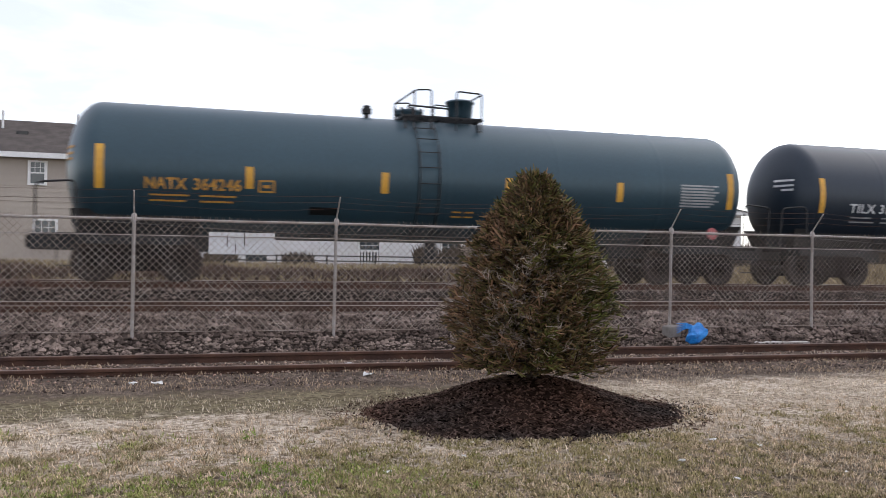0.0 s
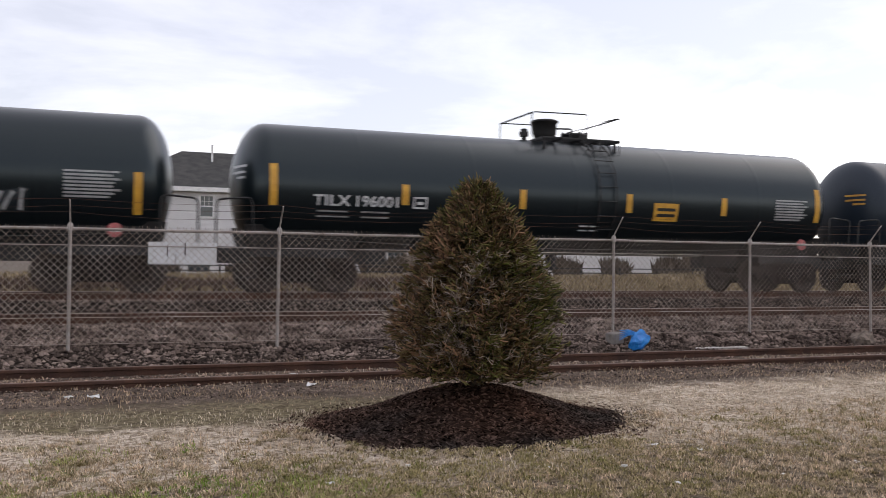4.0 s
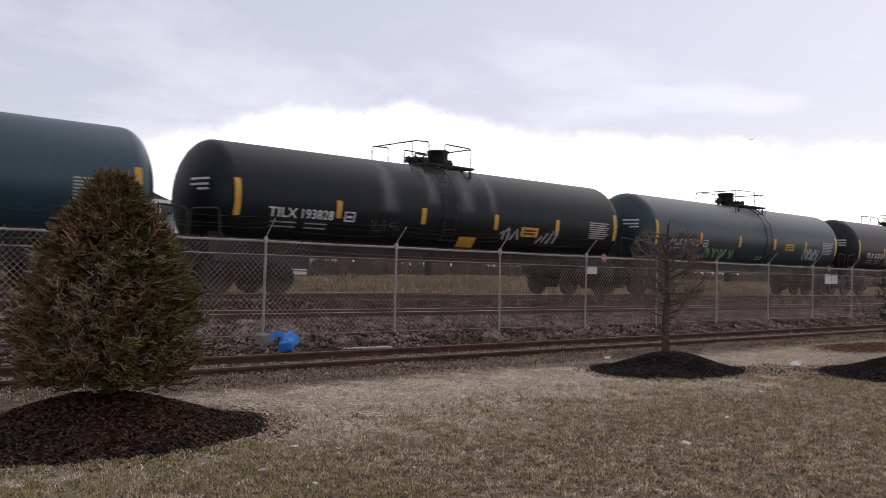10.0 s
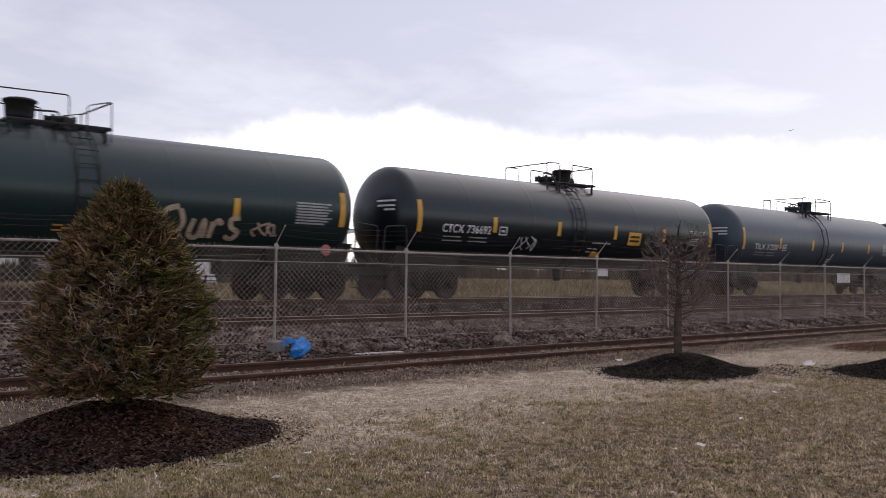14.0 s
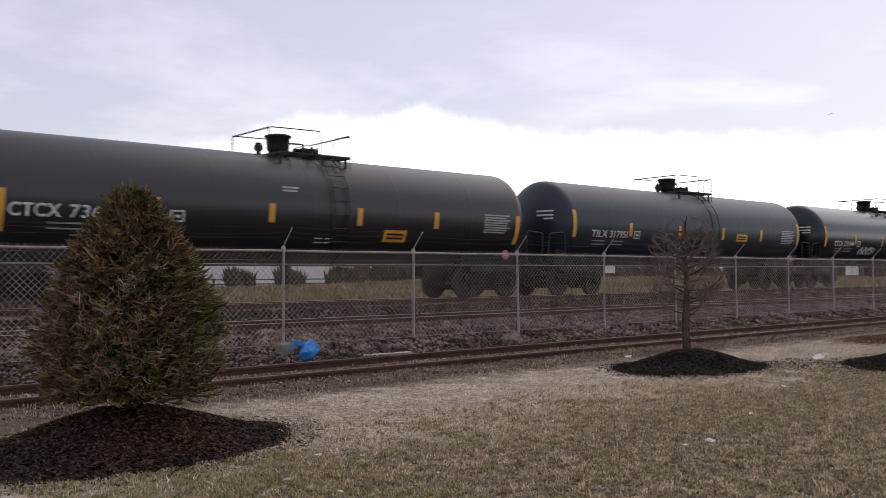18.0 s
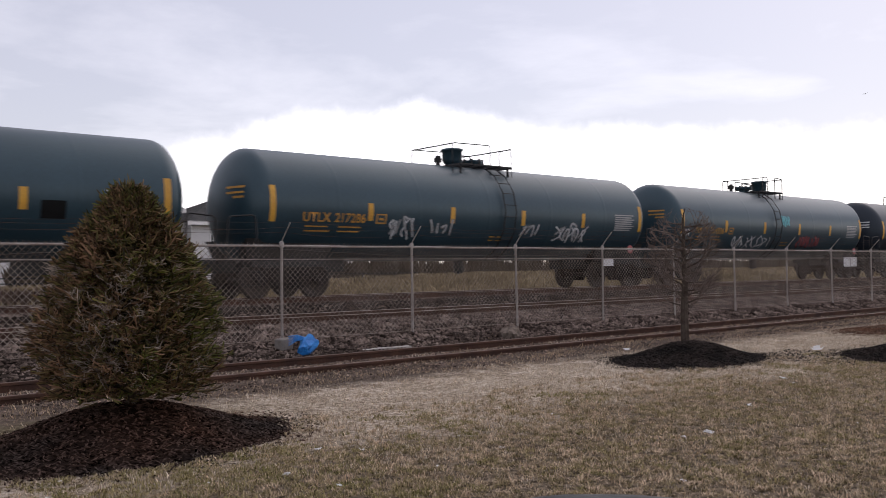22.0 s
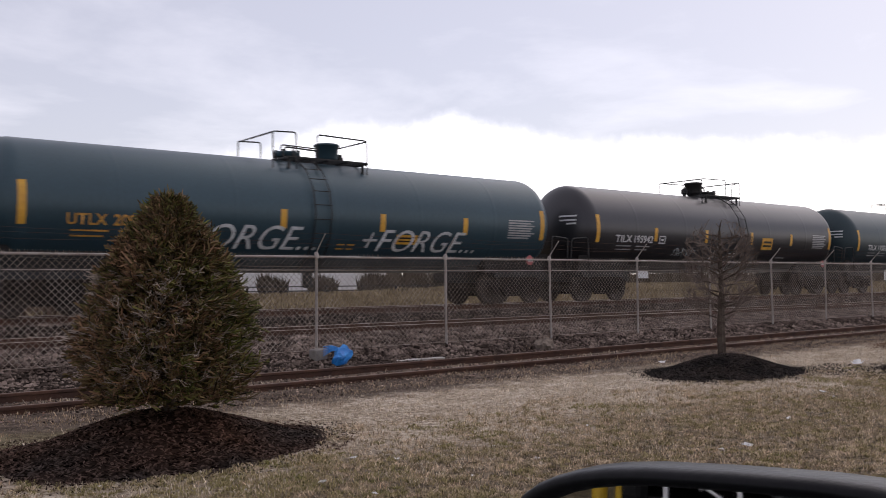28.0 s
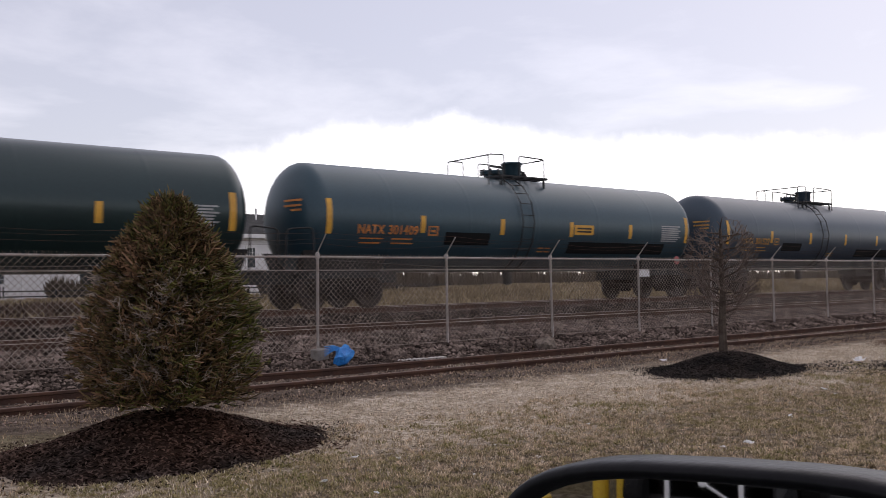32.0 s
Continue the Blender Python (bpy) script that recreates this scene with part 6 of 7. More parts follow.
def door_mirror(car):
    """Housing and glass; local x ahead, y outward."""
    m = new("door_mirror")
    m.parent = car
    m.matrix_basis = MIRROR_POSE
    w, h = 0.172, 0.086
    def ring(sx, sy, x, n=40, e=3.2):
        out = []
        for k in range(n):
            a = 2 * math.pi * k / n
            c, s = math.cos(a), math.sin(a)
            out.append((x, w * sx * math.copysign(abs(c) ** (2 / e), c), h * sy * math.copysign(abs(s) ** (2 / e), s)))
        return out
    rings = [ring(0.90, 0.85, 0.008), ring(0.915, 0.87, -0.002), ring(0.945, 0.92, -0.009), ring(0.98, 0.97, -0.008), ring(1.0, 1.0, 0.004), ring(1.0, 1.0, 0.03), ring(0.93, 0.92, 0.07), ring(0.75, 0.72, 0.10), ring(0.35, 0.35, 0.115)]
    verts = [p for r in rings for p in r]
    n = 40
    faces = [(i * n + k, i * n + (k + 1) % n, (i + 1) * n + (k + 1) % n, (i + 1) * n + k) for i in range(len(rings) - 1) for k in range(n)]
    faces.append(tuple((len(rings) - 1) * n + k for k in range(n)))
    data_part("mirror_housing", verts, faces, M_PLASTIC, m, "black plastic housing", True)
    gm = bpy.data.materials.new("mirror_glass")
    gm.use_nodes = True
    gb = gm.node_tree.nodes["Principled BSDF"]
    gb.inputs["Base Color"].default_value, gb.inputs["Metallic"].default_value, gb.inputs["Roughness"].default_value = (0.55, 0.56, 0.58, 1), 1.0, 0.02
    data_part("mirror_glass", ring(0.905, 0.86, 0.006), [tuple(range(n))], gm, m)
    part("mirror_arm", tubed([(0.05, -w * 0.8, -0.02), (0.05, -w - 0.10, -0.06)], 0.03, 8), M_PLASTIC, m)


MIRROR_POSE = Matrix(((0.9781, -0.2078, 0.0100, 1.1418), (0.2070, 0.9768, 0.0556, -0.5624), (-0.0213, -0.0523, 0.9984, 1.2585), (0, 0, 0, 1)))


def build_car():
    car = empty("car", 0, 0, 0, label="dark parked car with a black door mirror", category="car")
    bm = bmesh.new()
    prof = [(-2.6, 0.45), (-2.55, 0.85), (-1.9, 1.0), (1.55, 1.02), (1.9, 0.98), (2.75, 0.85), (2.95, 0.62), (2.9, 0.3), (-2.5, 0.28)]
    for y0, y1 in ((-2.55, -0.72),):
        f = bm.faces.new([bm.verts.new((x, y1, z)) for x, z in prof])
        g = bmesh.ops.extrude_face_region(bm, geom=[f])
        bmesh.ops.translate(bm, vec=(0, y0 - y1, 0), verts=[v for v in g["geom"] if isinstance(v, bmesh.types.BMVert)])
    bmesh.ops.recalc_face_normals(bm, faces=bm.faces)
    bmesh.ops.bevel(bm, geom=list(bm.edges), offset=0.06, segments=3, affect="EDGES")
    part("body", bm, M_CARPAINT, car, smooth=True)
    for x in (-1.6, 2.0):
        for y in (-0.82, -2.45):
            wh = part("wheel", lathed([(0.2, -0.11), (0.31, -0.11), (0.34, -0.08), (0.34, 0.08), (0.31, 0.11), (0.2, 0.11)], 24, "Y"), M_TYRE, car)
            wh.location = (x, y, 0.34)
            part("rim", lathed([(0.05, -0.115), (0.2, -0.10), (0.2, 0.10), (0.05, 0.115)], 16, "Y"), M_GALV, wh)
    door_mirror(car)


build_car()
M_BOLLARD = mat("yellow_bollard_paint", (0.62, 0.40, 0.03), 0.5, 0, (0.52, 0.32, 0.03), 4, 40, 0.1)
for x, y, r, h in ((-4.0, 1.12, 0.052, 0.95), (-4.0, 1.56, 0.095, 0.27), (-4.0, 0.985, 0.030, 0.95)):
    b = part("bollard", lathed([(r, 0), (r, h * 0.92), (r * 0.8, h * 0.98), (r * 0.3, h)], 16), M_BOLLARD)
    b.location = (x, y, 0)
    tagged(b, "yellow painted steel bollard by the parking lot", "bollard", "bollards of the lot")


def utility_trailer():
    t = empty("utility_trailer", -5.55, 0.45, 0, label="low black utility trailer with pale uprights", category="trailer")
    part("bed", boxed(-1.5, 1.5, -0.40, 0.40, 0.30, 0.44, 0.02), M_BLACK, t)
    for y in (-0.40, 0.40):
        part("side_board", boxed(-1.5, 1.5, y - 0.02, y + 0.02, 0.44, 1.05), M_BLACK, t)
    part("tail_board", boxed(1.46, 1.5, -0.38, 0.38, 0.10, 1.05), M_BLACK, t)
    for y in (-0.20, 0.25):
        part("upright", boxed(1.5, 1.53, y - 0.013, y + 0.013, 0.1, 1.1), M_LITTER, t, "pale steel upright")
    part("brace", tubed([(1.52, 0.03, 0.42), (1.52, -0.14, 0.32)], 0.009, 6), M_LITTER, t, "pale slanted brace")
    part("latch", lathed([(0.010, 1.50), (0.026, 1.51), (0.026, 1.53), (0.010, 1.535)], 12, "X", (0, 0.03, 0.42)), M_LITTER, t)
    part("spare_wheel", lathed([(0.05, -0.05), (0.09, -0.06), (0.13, -0.04), (0.13, 0.04), (0.09, 0.06), (0.05, 0.05)], 20, "Y", (1.62, 0.42, 0.36)), M_TYRE, t)
    for y in (-0.50, 0.50):
        w = part("wheel", lathed([(0.15, -0.08), (0.27, -0.09), (0.30, -0.06), (0.30, 0.06), (0.27, 0.09), (0.15, 0.08)], 20, "Y"), M_TYRE, t)
        w.location = (0.2, y, 0.30)
        part("rim", lathed([(0.04, -0.085), (0.15, -0.07), (0.15, 0.07), (0.04, 0.085)], 14, "Y"), M_GALV, w)


utility_trailer()


# ---- small things ----
def stones(n, x0, x1, y0, y1, smin, smax, seed, material, name, label, parent=None):
    rnd = random.Random(seed)
    verts, faces = [], []
    base = [(1, 0, 0), (-1, 0, 0), (0, 1, 0), (0, -1, 0), (0, 0, 1), (0, 0, -1)]
    tri = [(0, 2, 4), (2, 1, 4), (1, 3, 4), (3, 0, 4), (2, 0, 5), (1, 2, 5), (3, 1, 5), (0, 3, 5)]
    for _ in range(n):
        x, y = rnd.uniform(x0, x1), rnd.uniform(y0, y1)
        s = smin + (smax - smin) * rnd.random() ** 2
        a, i = rnd.uniform(0, 6.28), len(verts)
        c, q = math.cos(a), math.sin(a)
        z = ground_z(x, y) + s * 0.25
        for bx, by, bz in base:
            bx, by, bz = bx * s * rnd.uniform(0.7, 1.2) + rnd.uniform(-.2, .2) * s, by * s * rnd.uniform(0.6, 1.0) + rnd.uniform(-.2, .2) * s, bz * s * rnd.uniform(0.45, 0.85)
            verts.append((x + c * bx - q * by, y + q * bx + c * by, z + bz))
        faces += [tuple(i + k for k in t) for t in tri]
    return tagged(data_part(name, verts, faces, material, parent), label, "stones", kind="stuff")


stones(52000, -7, 36, 12.5, 15.2, 0.018, 0.052, 1, M_STONE, "ballast_slope", "dark stone ballast on the bank under the fence")
stones(9000, -7, 36, 12.7, 15.2, 0.040, 0.085, 21, M_STONE, "coarse_ballast", "coarse stones lying on the ballast bank")
stones(26000, -8, 50, 17.2, 19.5, 0.022, 0.055, 2, M_STONE, "ballast_between_tracks", "dark stone ballast between the main tracks")
stones(20000, -8, 50, 15.3, 17.2, 0.022, 0.055, 5, M_STONE, "ballast_in_track", "dark stone ballast between the rails")
stones(26000, -6, 30, 9.3, 12.6, 0.006, 0.026, 3, M_STONE, "gravel_round_siding", "fine gravel round the siding rails")


def grass(n, x0, x1, y0, y1, seed, material, name, label, hmin, hmax, keep, tuft=0.0):
    """Single blades, lying or leaning; tuft draws them into clumps about a hand wide."""
    rnd = random.Random(seed)
    verts, faces = [], []
    for _ in range(n):
        x, y = rnd.uniform(x0, x1), rnd.uniform(y0, y1)
        clump = noise.noise((x * 6, y * 6, seed % 3)) + 0.5 * noise.noise((x * 14, y * 14, seed)) if tuft else 0.0
        if rnd.random() < tuft * (0.45 - 1.6 * clump) or not keep(x, y, rnd):
            continue
        h, a, b = rnd.uniform(hmin, hmax) * (1 + tuft * clump) * (0.6 + 0.4 * min(y / 6, 1)), rnd.uniform(0, 6.28), rnd.uniform(0.1, 0.95)
        c, s, i = math.cos(a), math.sin(a), len(verts)
        w = 0.0018 + h * 0.05
        z = ground_z(x, y) - 0.004
        lx, ly = h * b * c, h * b * s
        verts += [(x - s * w, y + c * w, z), (x + s * w, y - c * w, z), (x + lx * 0.55 + s * w * 0.7, y + ly * 0.55 - c * w * 0.7, z + h * 0.8), (x + lx, y + ly, z + h)]
        faces += [(i, i + 1, i + 2), (i, i + 2, i + 3)]
    return tagged(data_part(name, verts, faces, material), label, "grass", kind="stuff")


def off_mulch(x, y):
    return all(((x - a) / rx) ** 2 + ((y - b) / ry) ** 2 > 0.95 for a, b, rx, ry in ((3.85, 7.15, 1.62, 1.25), (13.35, 7.55, 1.55, 1.1), (16.9, 5.1, 2.0, 1.35)))


M_STRAW = mat("dead_grass_blade", (0.74, 0.635, 0.505), 0.9, 0, (0.50, 0.405, 0.295), 1.2, 30, 0, vary=0.45, spec=0.2)
M_BROWN = mat("brown_grass_blade", (0.54, 0.40, 0.275), 0.9, 0, (0.36, 0.265, 0.175), 1.5, 30, 0, vary=0.5, spec=0.2)
M_GREENGRASS = mat("green_grass_blade", (0.165, 0.245, 0.045), 0.9, 0, (0.32, 0.31, 0.12), 1.2, 30, 0, vary=0.4, spec=0.2)


def bleached(x, y):
    return (1 - min(max((y + 0.5 * noise.noise((x, y, 3)) - 7.5) / 0.5, 0), 1) * min(max((6.5 - x) / 2.5, 0), 1) * 0.9) * min(max((y + 0.07 * (x - 7) + 1.5 * noise.noise((x * 0.45, y * 0.45, 7)) - 5.2) / 1.4, 0), 1)


grass(170000, -3, 24, 3.2, 9.7, 1, M_STRAW, "dry_lawn", "dry straw-coloured lawn grass", 0.012, 0.038, lambda x, y, r: off_mulch(x, y) and r.random() < 0.25 + 0.75 * bleached(x, y) + 0.55 * noise.noise((x * 0.7, y * 0.9, 5)) - 0.9 * max(0, y - 8.3), 0.5)
grass(110000, -2, 18, 1.3, 7.4, 5, M_BROWN, "worn_lawn", "worn brown lawn grass", 0.012, 0.040, lambda x, y, r: off_mulch(x, y) and r.random() < 0.95 - 0.8 * bleached(x, y), 0.9)
grass(90000, -2, 14, 1.3, 6.8, 7, M_STRAW, "straw_in_worn_lawn", "dead straw strewn through the worn lawn", 0.008, 0.024, lambda x, y, r: off_mulch(x, y) and r.random() < 0.55 - 0.4 * bleached(x, y) + 0.5 * noise.noise((x * 0.7, y * 0.7, 15)), 0.8)


def tufts(n, x0, x1, y0, y1, seed, material, name, label, keep):
    """Low tufts of curled blades, a hand's width across."""
    rnd = random.Random(seed)
    verts, faces = [], []
    for _ in range(n):
        cx, cy = rnd.uniform(x0, x1), rnd.uniform(y0, y1)
        if not keep(cx, cy, rnd):
            continue
        size = rnd.uniform(0.5, 1.1)
        lean = rnd.uniform(0, 6.28)
        for _ in range(rnd.randint(9, 16)):
            x, y = cx + rnd.gauss(0, 0.022) * size, cy + rnd.gauss(0, 0.022) * size
            a = math.atan2(y - cy, x - cx) + rnd.uniform(-1.2, 1.2) + 0.25 * math.sin(lean)
            l, h = rnd.uniform(0.03, 0.065) * size, rnd.uniform(0.012, 0.040) * size
            c, q, w, i = math.cos(a), math.sin(a), rnd.uniform(0.0022, 0.0042), len(verts)
            z = ground_z(x, y) - 0.004
            b = a + rnd.uniform(-0.8, 0.8)
            ex, ey = x + l * 0.5 * c + l * 0.6 * math.cos(b), y + l * 0.5 * q + l * 0.6 * math.sin(b)
            verts += [(x - q * w, y + c * w, z), (x + q * w, y - c * w, z), (x + l * 0.5 * c + q * w, y + l * 0.5 * q - c * w, z + h), (x + l * 0.5 * c - q * w, y + l * 0.5 * q + c * w, z + h), (ex, ey, z + h * rnd.uniform(0.3, 1.0))]
            faces += [(i, i + 1, i + 2, i + 3), (i + 3, i + 2, i + 4)]
    return tagged(data_part(name, verts, faces, material), label, "grass", kind="stuff")


M_TUFT = mat("mixed_dead_tuft", (0.56, 0.43, 0.305), 0.9, 0, (0.23, 0.185, 0.098), 7.0, 30, 0, vary=0.45, lo=0.40, hi=0.60)
tufts(19000, -2.5, 15, 1.3, 7.2, 11, M_TUFT, "lawn_tufts", "low tufts of straw and olive grass", lambda x, y, r: off_mulch(x, y) and r.random() < 1.0 - 0.75 * bleached(x, y) + 1.1 * noise.noise((x * 2.5, y * 2.5, 21)))
grass(70000, -3, 12, 1.3, 7.4, 2, M_GREENGRASS, "green_lawn_tufts", "green tufts in the lawn near the lot", 0.015, 0.05, lambda x, y, r: off_mulch(x, y) and noise.noise((x * 0.9, y * 0.9, 9)) + 0.5 * noise.noise((x * 3, y * 3, 2)) > 0.0 + 0.13 * (y - 5.6) + 0.34 * max(x - 1.2, 0), 0.6)
tufts(3600, -3, 6.5, 2.5, 6.6, 12, M_GREENGRASS, "green_tufts", "fresh green tufts of grass near the lot", lambda x, y, r: off_mulch(x, y) and noise.noise((x * 0.9, y * 0.9, 9)) + 0.6 * noise.noise((x * 3, y * 3, 2)) > -0.02 + 0.13 * (y - 5.4) + 0.36 * max(x - 1.2, 0))
grass(30000, -3, 26, 9.3, 12.9, 17, M_BROWN, "dead_grass_by_siding", "dead grass strewn over the soil by the siding", 0.014, 0.045, lambda x, y, r: noise.noise((x * 1.1, y * 1.4, 41)) + 0.5 * noise.noise((x * 4, y * 4, 42)) > -0.05 + 0.14 * (y - 10.0), 0.8)
M_OLIVE = mat("olive_grass_blade", (0.20, 0.180, 0.070), 0.9, 0, (0.34, 0.27, 0.150), 3.0, 30, 0, vary=0.5)
tufts(2000, 1.4, 5.0, 3.6, 6.1, 19, M_OLIVE, "worn_green_tufts", "dense worn green tufts before the mulch mound", lambda x, y, r: off_mulch(x, y) and r.random() < 0.75 + 0.8 * noise.noise((x * 2.2, y * 2.2, 51)) - 0.25 * max(x - 4.0, 0))
tufts(6500, 1.5, 16, 2.2, 6.8, 13, M_OLIVE, "olive_tufts", "dull olive tufts scattered through the lawn", lambda x, y, r: off_mulch(x, y) and noise.noise((x * 1.3, y * 1.6, 31)) + 0.5 * noise.noise((x * 4, y * 4, 32)) > 0.05 + 0.12 * max(y - 5.2, 0))
M_REED = mat("dead_field_grass", (0.36, 0.285, 0.18), 0.95, 0, (0.20, 0.155, 0.098), 0.5, 30, 0, vary=0.4, spec=0.1)
grass(60000, -14, 90, 24.2, 47, 3, M_REED, "field_grass", "tall dead grass beyond the tracks", 0.12, 0.38, lambda x, y, r: noise.noise((x * 0.2, y * 0.3, 2)) > -0.3)
grass(42000, -6, 34, 8.6, 10.35, 4, M_BROWN, "siding_weeds", "sparse dead weeds beside the siding", 0.010, 0.034, lambda x, y, r: off_mulch(x, y) and r.random() < 0.45 + 1.6 * noise.noise((x * 0.9, y * 1.8, 4)), 0.7)
grass(2500, -6, 34, 10.6, 11.8, 6, M_STRAW, "track_weeds", "dead weeds between the siding rails", 0.02, 0.07, lambda x, y, r: noise.noise((x * 0.9, y * 0.9, 8)) > 0.15)


def blue_bag():
    b = empty("blue_plastic_bag", 9.25, 12.62, 0.22, label="crumpled bright blue plastic bag on the gravel", category="bag")
    rnd = random.Random(3)
    bm = bmesh.new()
    bmesh.ops.create_icosphere(bm, subdivisions=3, radius=0.5)
    flat = [Vector((rnd.uniform(-1, 1), rnd.uniform(-1, 1), rnd.uniform(-0.3, 1))).normalized() for _ in range(9)]
    for v in bm.verts:
        for d in flat:
            over = v.co.dot(d) - 0.27
            if over > 0:
                v.co -= d * over * 0.9
        v.co *= 1.2 + noise.noise(v.co * 4.0) * 0.35 + noise.noise(v.co * 11.0) * 0.2
        v.co = Vector((v.co.x * 0.40, v.co.y * 0.24, (v.co.z + 0.32) * 0.34))
        v.co.x += 0.25 * v.co.z
    part("bag_body", bm, M_BLUE, b)
    bm = bmesh.new()
    for k in range(5):
        tube(bm, [(0.02, 0, 0.17), (-0.20, -0.02, 0.17 + 0.02 * k), (-0.36, 0.01, 0.08 + 0.04 * k)], 0.024, 5, True, 0.006)
    part("bag_handle", bm, M_BLUE, b, "stretched blue strips")
    r = part("cinder_block", boxed(-0.14, 0.14, -0.1, 0.1, 0, 0.2, 0.02), M_CONCRETE)
    tagged(r, "worn concrete block against a fence post", "block")
    r.matrix_basis = pose(9.05, 13.05, 0.2, 3, -4, 12)


blue_bag()


def litter(x, y, size, seed, material, label):
    rnd = random.Random(seed)
    bm = bmesh.new()
    n = 3
    g = [[bm.verts.new(((i / n - 0.5) * size + rnd.uniform(-.1, .1) * size, (j / n - 0.5) * size * 0.7 + rnd.uniform(-.1, .1) * size, rnd.uniform(0.0, 0.4) * size)) for i in range(n + 1)] for j in range(n + 1)]
    for j in range(n):
        for i in range(n):
            bm.faces.new((g[j][i], g[j][i + 1], g[j + 1][i + 1], g[j + 1][i]))
    bmesh.ops.solidify(bm, geom=list(bm.faces), thickness=0.003)
    ob = part("litter", bm, material)
    ob.matrix_basis = pose(x, y, ground_z(x, y) + 0.004, 0, 0, rnd.uniform(0, 360))
    tagged(ob, label, "litter", "litter on the grass")


for i, (x, y, s) in enumerate(((4.31, 4.43, 0.07), (7.87, 3.71, 0.09), (4.22, 4.99, 0.06), (5.2, 4.4, 0.05), (2.0, 5.2, 0.06), (1.0, 4.6, 0.06), (4.9, 5.6, 0.06), (6.1, 4.6, 0.05), (9.6, 4.3, 0.07), (12.0, 5.2, 0.08))):
    litter(x, y, s, i, M_LITTER, "scrap of white paper on the grass")
for i, (x, y, s) in enumerate(((0.4, 9.75, 0.12), (0.15, 9.8, 0.10), (2.9, 10.0, 0.12), (14.0, 9.3, 0.13), (16.4, 6.9, 0.22), (14.6, 4.4, 0.2), (2.9, 11.2, 0.12), (3.2, 11.1, 0.1))):
    litter(x, y, s, i + 20, M_LITTER, "scrap of white litter by the siding")
specks = random.Random(17)
for i in range(16):
    litter(specks.uniform(2.0, 13.0), specks.uniform(2.6, 6.2), specks.uniform(0.025, 0.05), i + 60, M_LITTER, "tiny scrap of white paper on the grass")
M_LEAF = mat("dry_leaf_litter", (0.42, 0.32, 0.25), 0.95, 0, (0.22, 0.13, 0.10), 3, 40, 0, vary=0.5)
stones(1500, -5, 24, 11.35, 11.85, 0.008, 0.030, 41, M_LEAF, "leaf_litter", "dry leaves caught against the siding rail")
stones(900, -5, 20, 9.9, 10.36, 0.008, 0.028, 42, M_LEAF, "leaf_litter", "dry leaves caught along the near siding rail")
rock_bm = bmesh.new()
bmesh.ops.create_icosphere(rock_bm, subdivisions=3, radius=0.24)
for v in rock_bm.verts:
    v.co *= 1 + 0.35 * noise.noise(v.co * 6) + 0.15 * noise.noise(v.co * 17)
    v.co.z = max(v.co.z + 0.06, -0.04)
rock = part("rock", rock_bm, mat("weathered_stone", (0.22, 0.18, 0.15), 0.95, 0, (0.13, 0.105, 0.09), 12, 60, 0.6))
rock.matrix_basis = pose(14.5, 12.75, 0.12, 8, 0, 20) @ Matrix.Diagonal((1.3, 0.8, 0.8, 1))
tagged(rock, "pale boulder on the ballast bank", "rock")


plank = part("board", boxed(-0.55, 0.55, -0.07, 0.07, 0, 0.03, 0.005), mat("weathered_board", (0.52, 0.49, 0.46), 0.9, 0, (0.36, 0.33, 0.30), 6, 60, 0.3, stretch=(0.2, 1, 1)))
plank.matrix_basis = pose(11.0, 12.62, 0.10, 4, 0, -4)
tagged(plank, "weathered pale board lying on the gravel by the siding", "board")
stones(1500, 14.2, 16.2, 5.3, 7.3, 0.008, 0.03, 12, M_CHIP_K, "strewn_mulch", "black bark strewn between two mulch mounds")
M_PALETWIG = mat("pale_bare_twig", (0.21, 0.175, 0.15), 0.95, 0, (0.14, 0.115, 0.098), 6, 40, 0.2)


def bare_shrub(x, y, z0, seed):
    """A young leafless shrub: a short pale stem and forked, upswept branches."""
    rnd = random.Random(seed)
    ob = empty("bare_shrub", x, y, z0, label="pale leafless young shrub on a mulch mound", category="shrub")
    part("trunk", tubed([(0, 0, -0.1), (0.01, 0, 0.35), (-0.01, 0.01, 0.7), (0.02, 0, 1.15)], 0.032, 7, 0.012), M_PALETWIG, ob)
    for i in range(11):
        z, a = 0.32 + 0.07 * i, i * 2.4
        d = Vector((math.cos(a), math.sin(a), rnd.uniform(0.35, 0.8)))
        l = rnd.uniform(0.38, 0.58)
        p, m = Vector((0, 0, z)), Vector((0, 0, z)) + d * l * 0.5
        e = p + d * l + Vector((0, 0, 0.08))
        bm = bmesh.new()
        tube(bm, [p, m, e], 0.014, 5, True, 0.005)
        for k in range(4):
            o = p + (e - p) * rnd.uniform(0.35, 0.95)
            tube(bm, [o, o + Vector((rnd.uniform(-0.2, 0.2), rnd.uniform(-0.2, 0.2), rnd.uniform(0.02, 0.22)))], 0.007, 4, True, 0.003)
        part("branch", bm, M_PALETWIG, ob)


bare_shrub(16.9, 5.05, 0.26, 7)


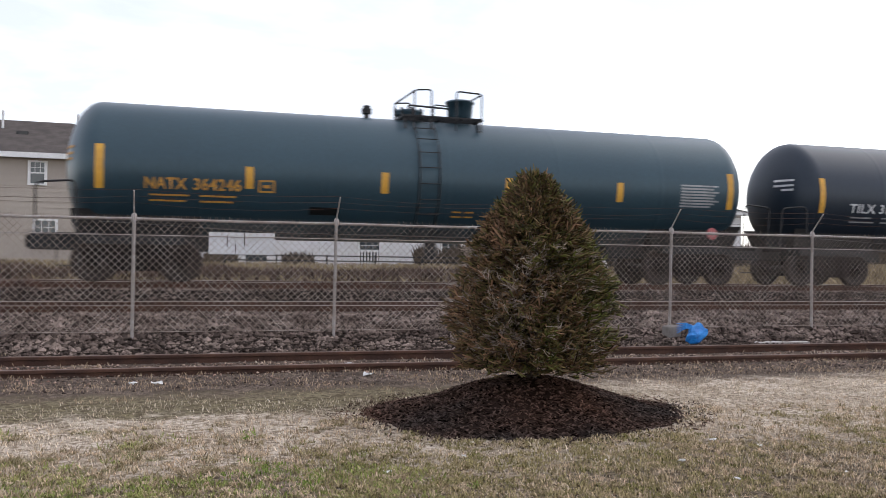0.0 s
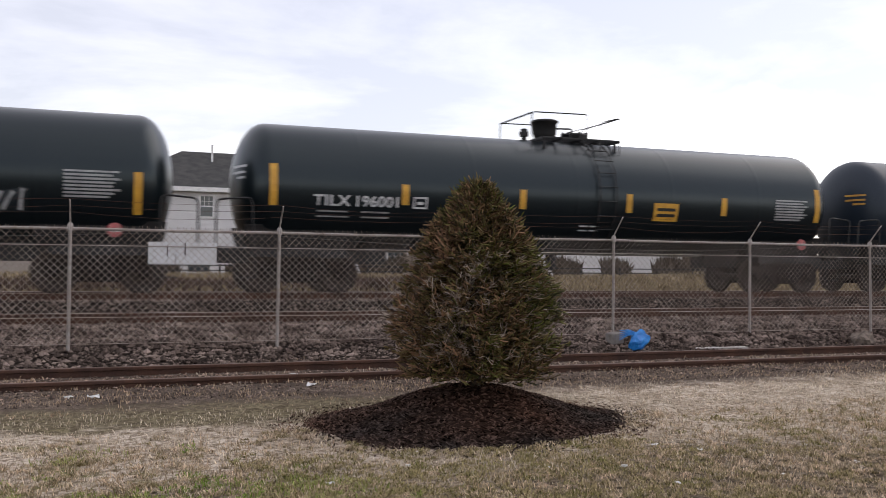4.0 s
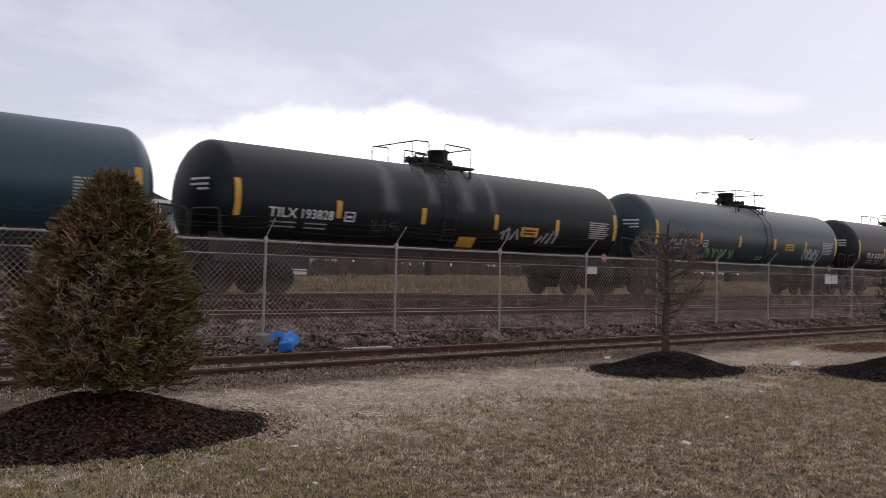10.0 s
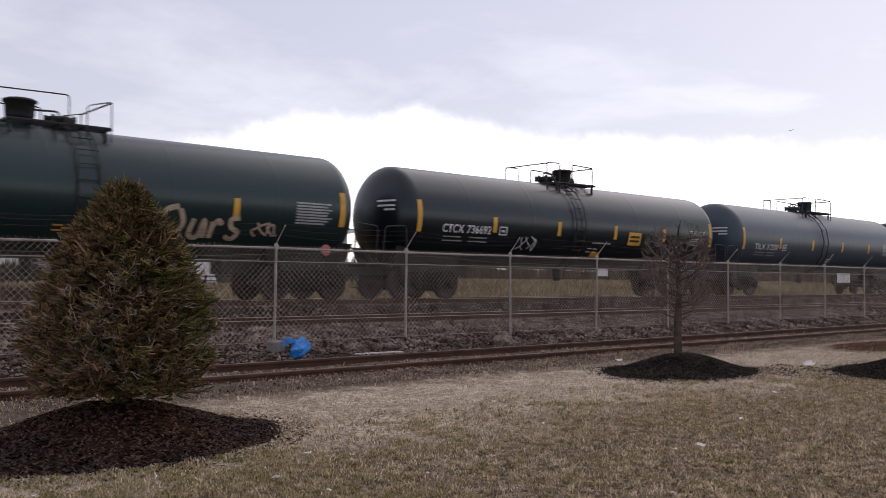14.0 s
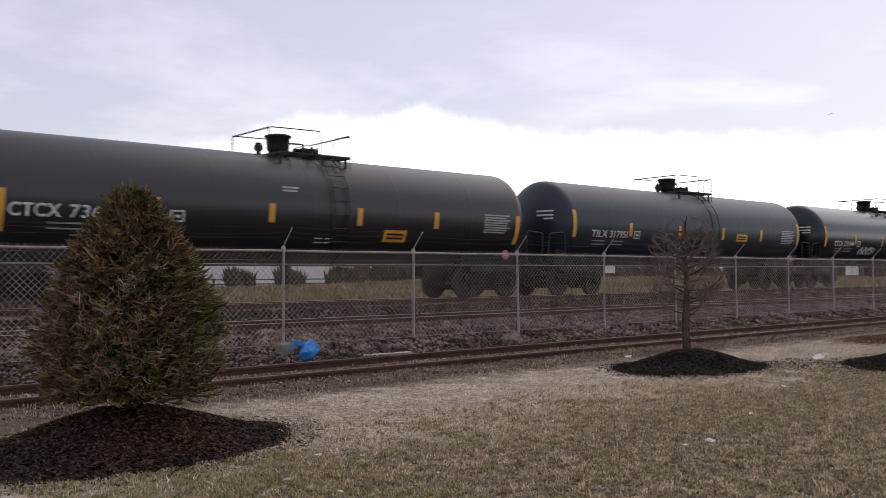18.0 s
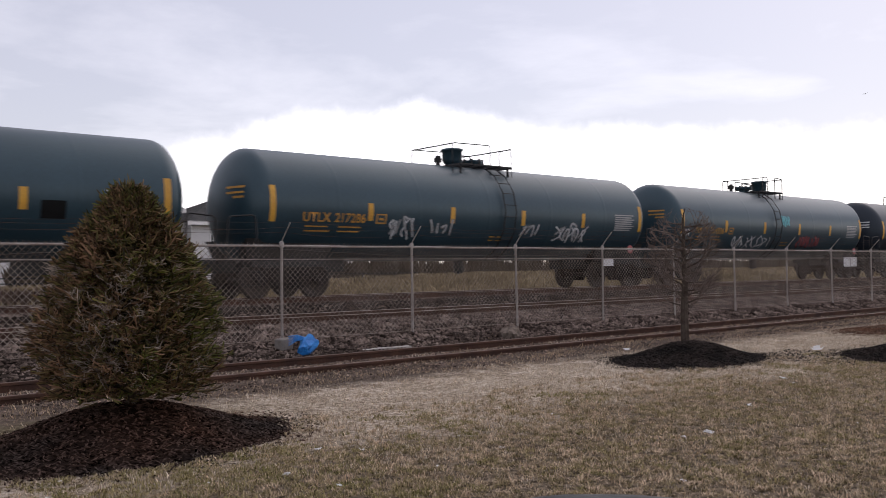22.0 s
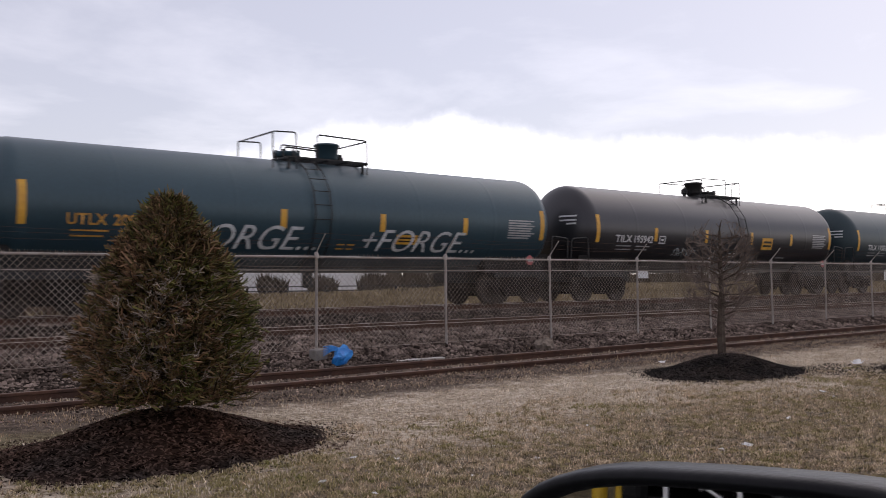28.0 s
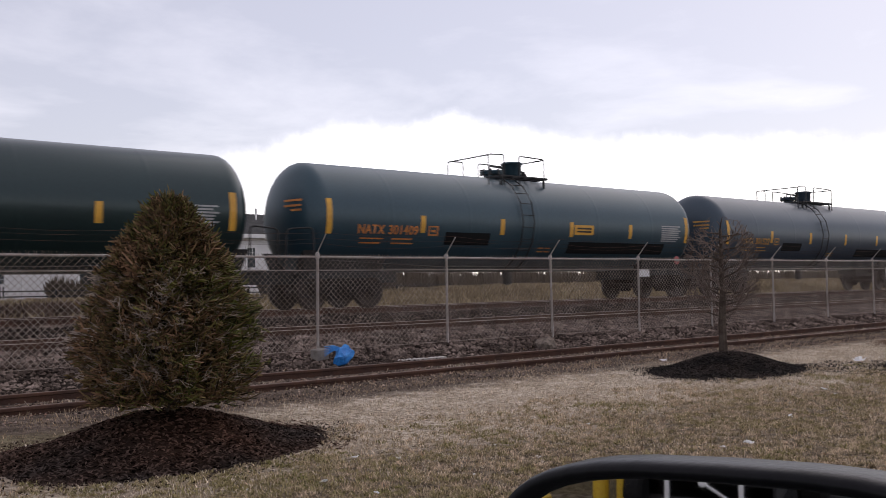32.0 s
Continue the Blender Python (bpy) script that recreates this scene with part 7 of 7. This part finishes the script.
def gliding_bird():
    b = empty("bird", 105, 55, 20, label="dark bird gliding far off under the clouds", category="bird")
    part("body", lathed([(0.01, -0.20), (0.035, -0.10), (0.05, 0.02), (0.03, 0.14), (0.008, 0.19)], 10, "Y"), M_BLACK, b)
    for sx in (-1, 1):
        vs = [(0.0, 0.07, 0.01), (0.0, -0.06, 0.01), (sx * 0.16, -0.07, 0.05), (sx * 0.34, -0.10, 0.02), (sx * 0.17, 0.05, 0.05)]
        data_part("wing", vs + [(x, y, z - 0.015) for x, y, z in vs], [(0, 1, 2, 4), (4, 2, 3), (9, 7, 6, 5), (8, 7, 9), (0, 5, 6, 1), (1, 6, 7, 2), (2, 7, 8, 3), (3, 8, 9, 4), (4, 9, 5, 0)], M_BLACK, b)
    return b


BIRD = gliding_bird()
M_REDSOIL = mat("reddish_bare_soil", (0.165, 0.088, 0.058), 0.95, 0, (0.14, 0.095, 0.070), 2.0, 45, 0.8, dist=0.03)
mulch_mound(22.8, 8.0, 2.6, 0.9, 0.06, 8, "low heap of reddish bare soil by the siding", M_REDSOIL, M_REDSOIL)


# ---- what moves ----
def motions():
    ts = [t for t, _ in TRAVEL]
    ss = [s for _, s in TRAVEL]
    middles = {}
    for n, (car, x) in enumerate(CARS):
        middles[n] = x
        walk(car, [(t, pose(x - s, 20.4, 0.94)) for t, s in TRAVEL])
    walk(BIRD, [(t, pose(x, y, z, 0, -14, -63)) for t, x, y, z in ((0, 101.0, 64.3, 17.2), (8, 103.98, 57.69, 19.0), (10, 104.58, 56.41, 19.59), (12, 105.3, 54.93, 20.03), (14, 106.1, 53.27, 20.44), (17, 107.24, 50.75, 21.03), (19, 108.08, 48.79, 21.49), (21, 108.82, 46.95, 21.98), (22.5, 109.38, 45.43, 22.4), (32, 113.0, 36.2, 25.0))])
    # wheels roll while their car is before the lot
    for w, k, a in WHEELS:
        rows = [(0.0, pose(a, 0, 0.457))]
        for f in range(1, 960):
            t = f / FPS
            s = float(np.interp(t, ts, ss))
            if -14 < middles[k] - s < 62:
                rows.append((t, pose(a, 0, 0.457) @ Matrix.Rotation(-s / 0.457, 4, "Y")))
        rows.append((32.0, rows[-1][1]))
        walk(w, rows)


motions()
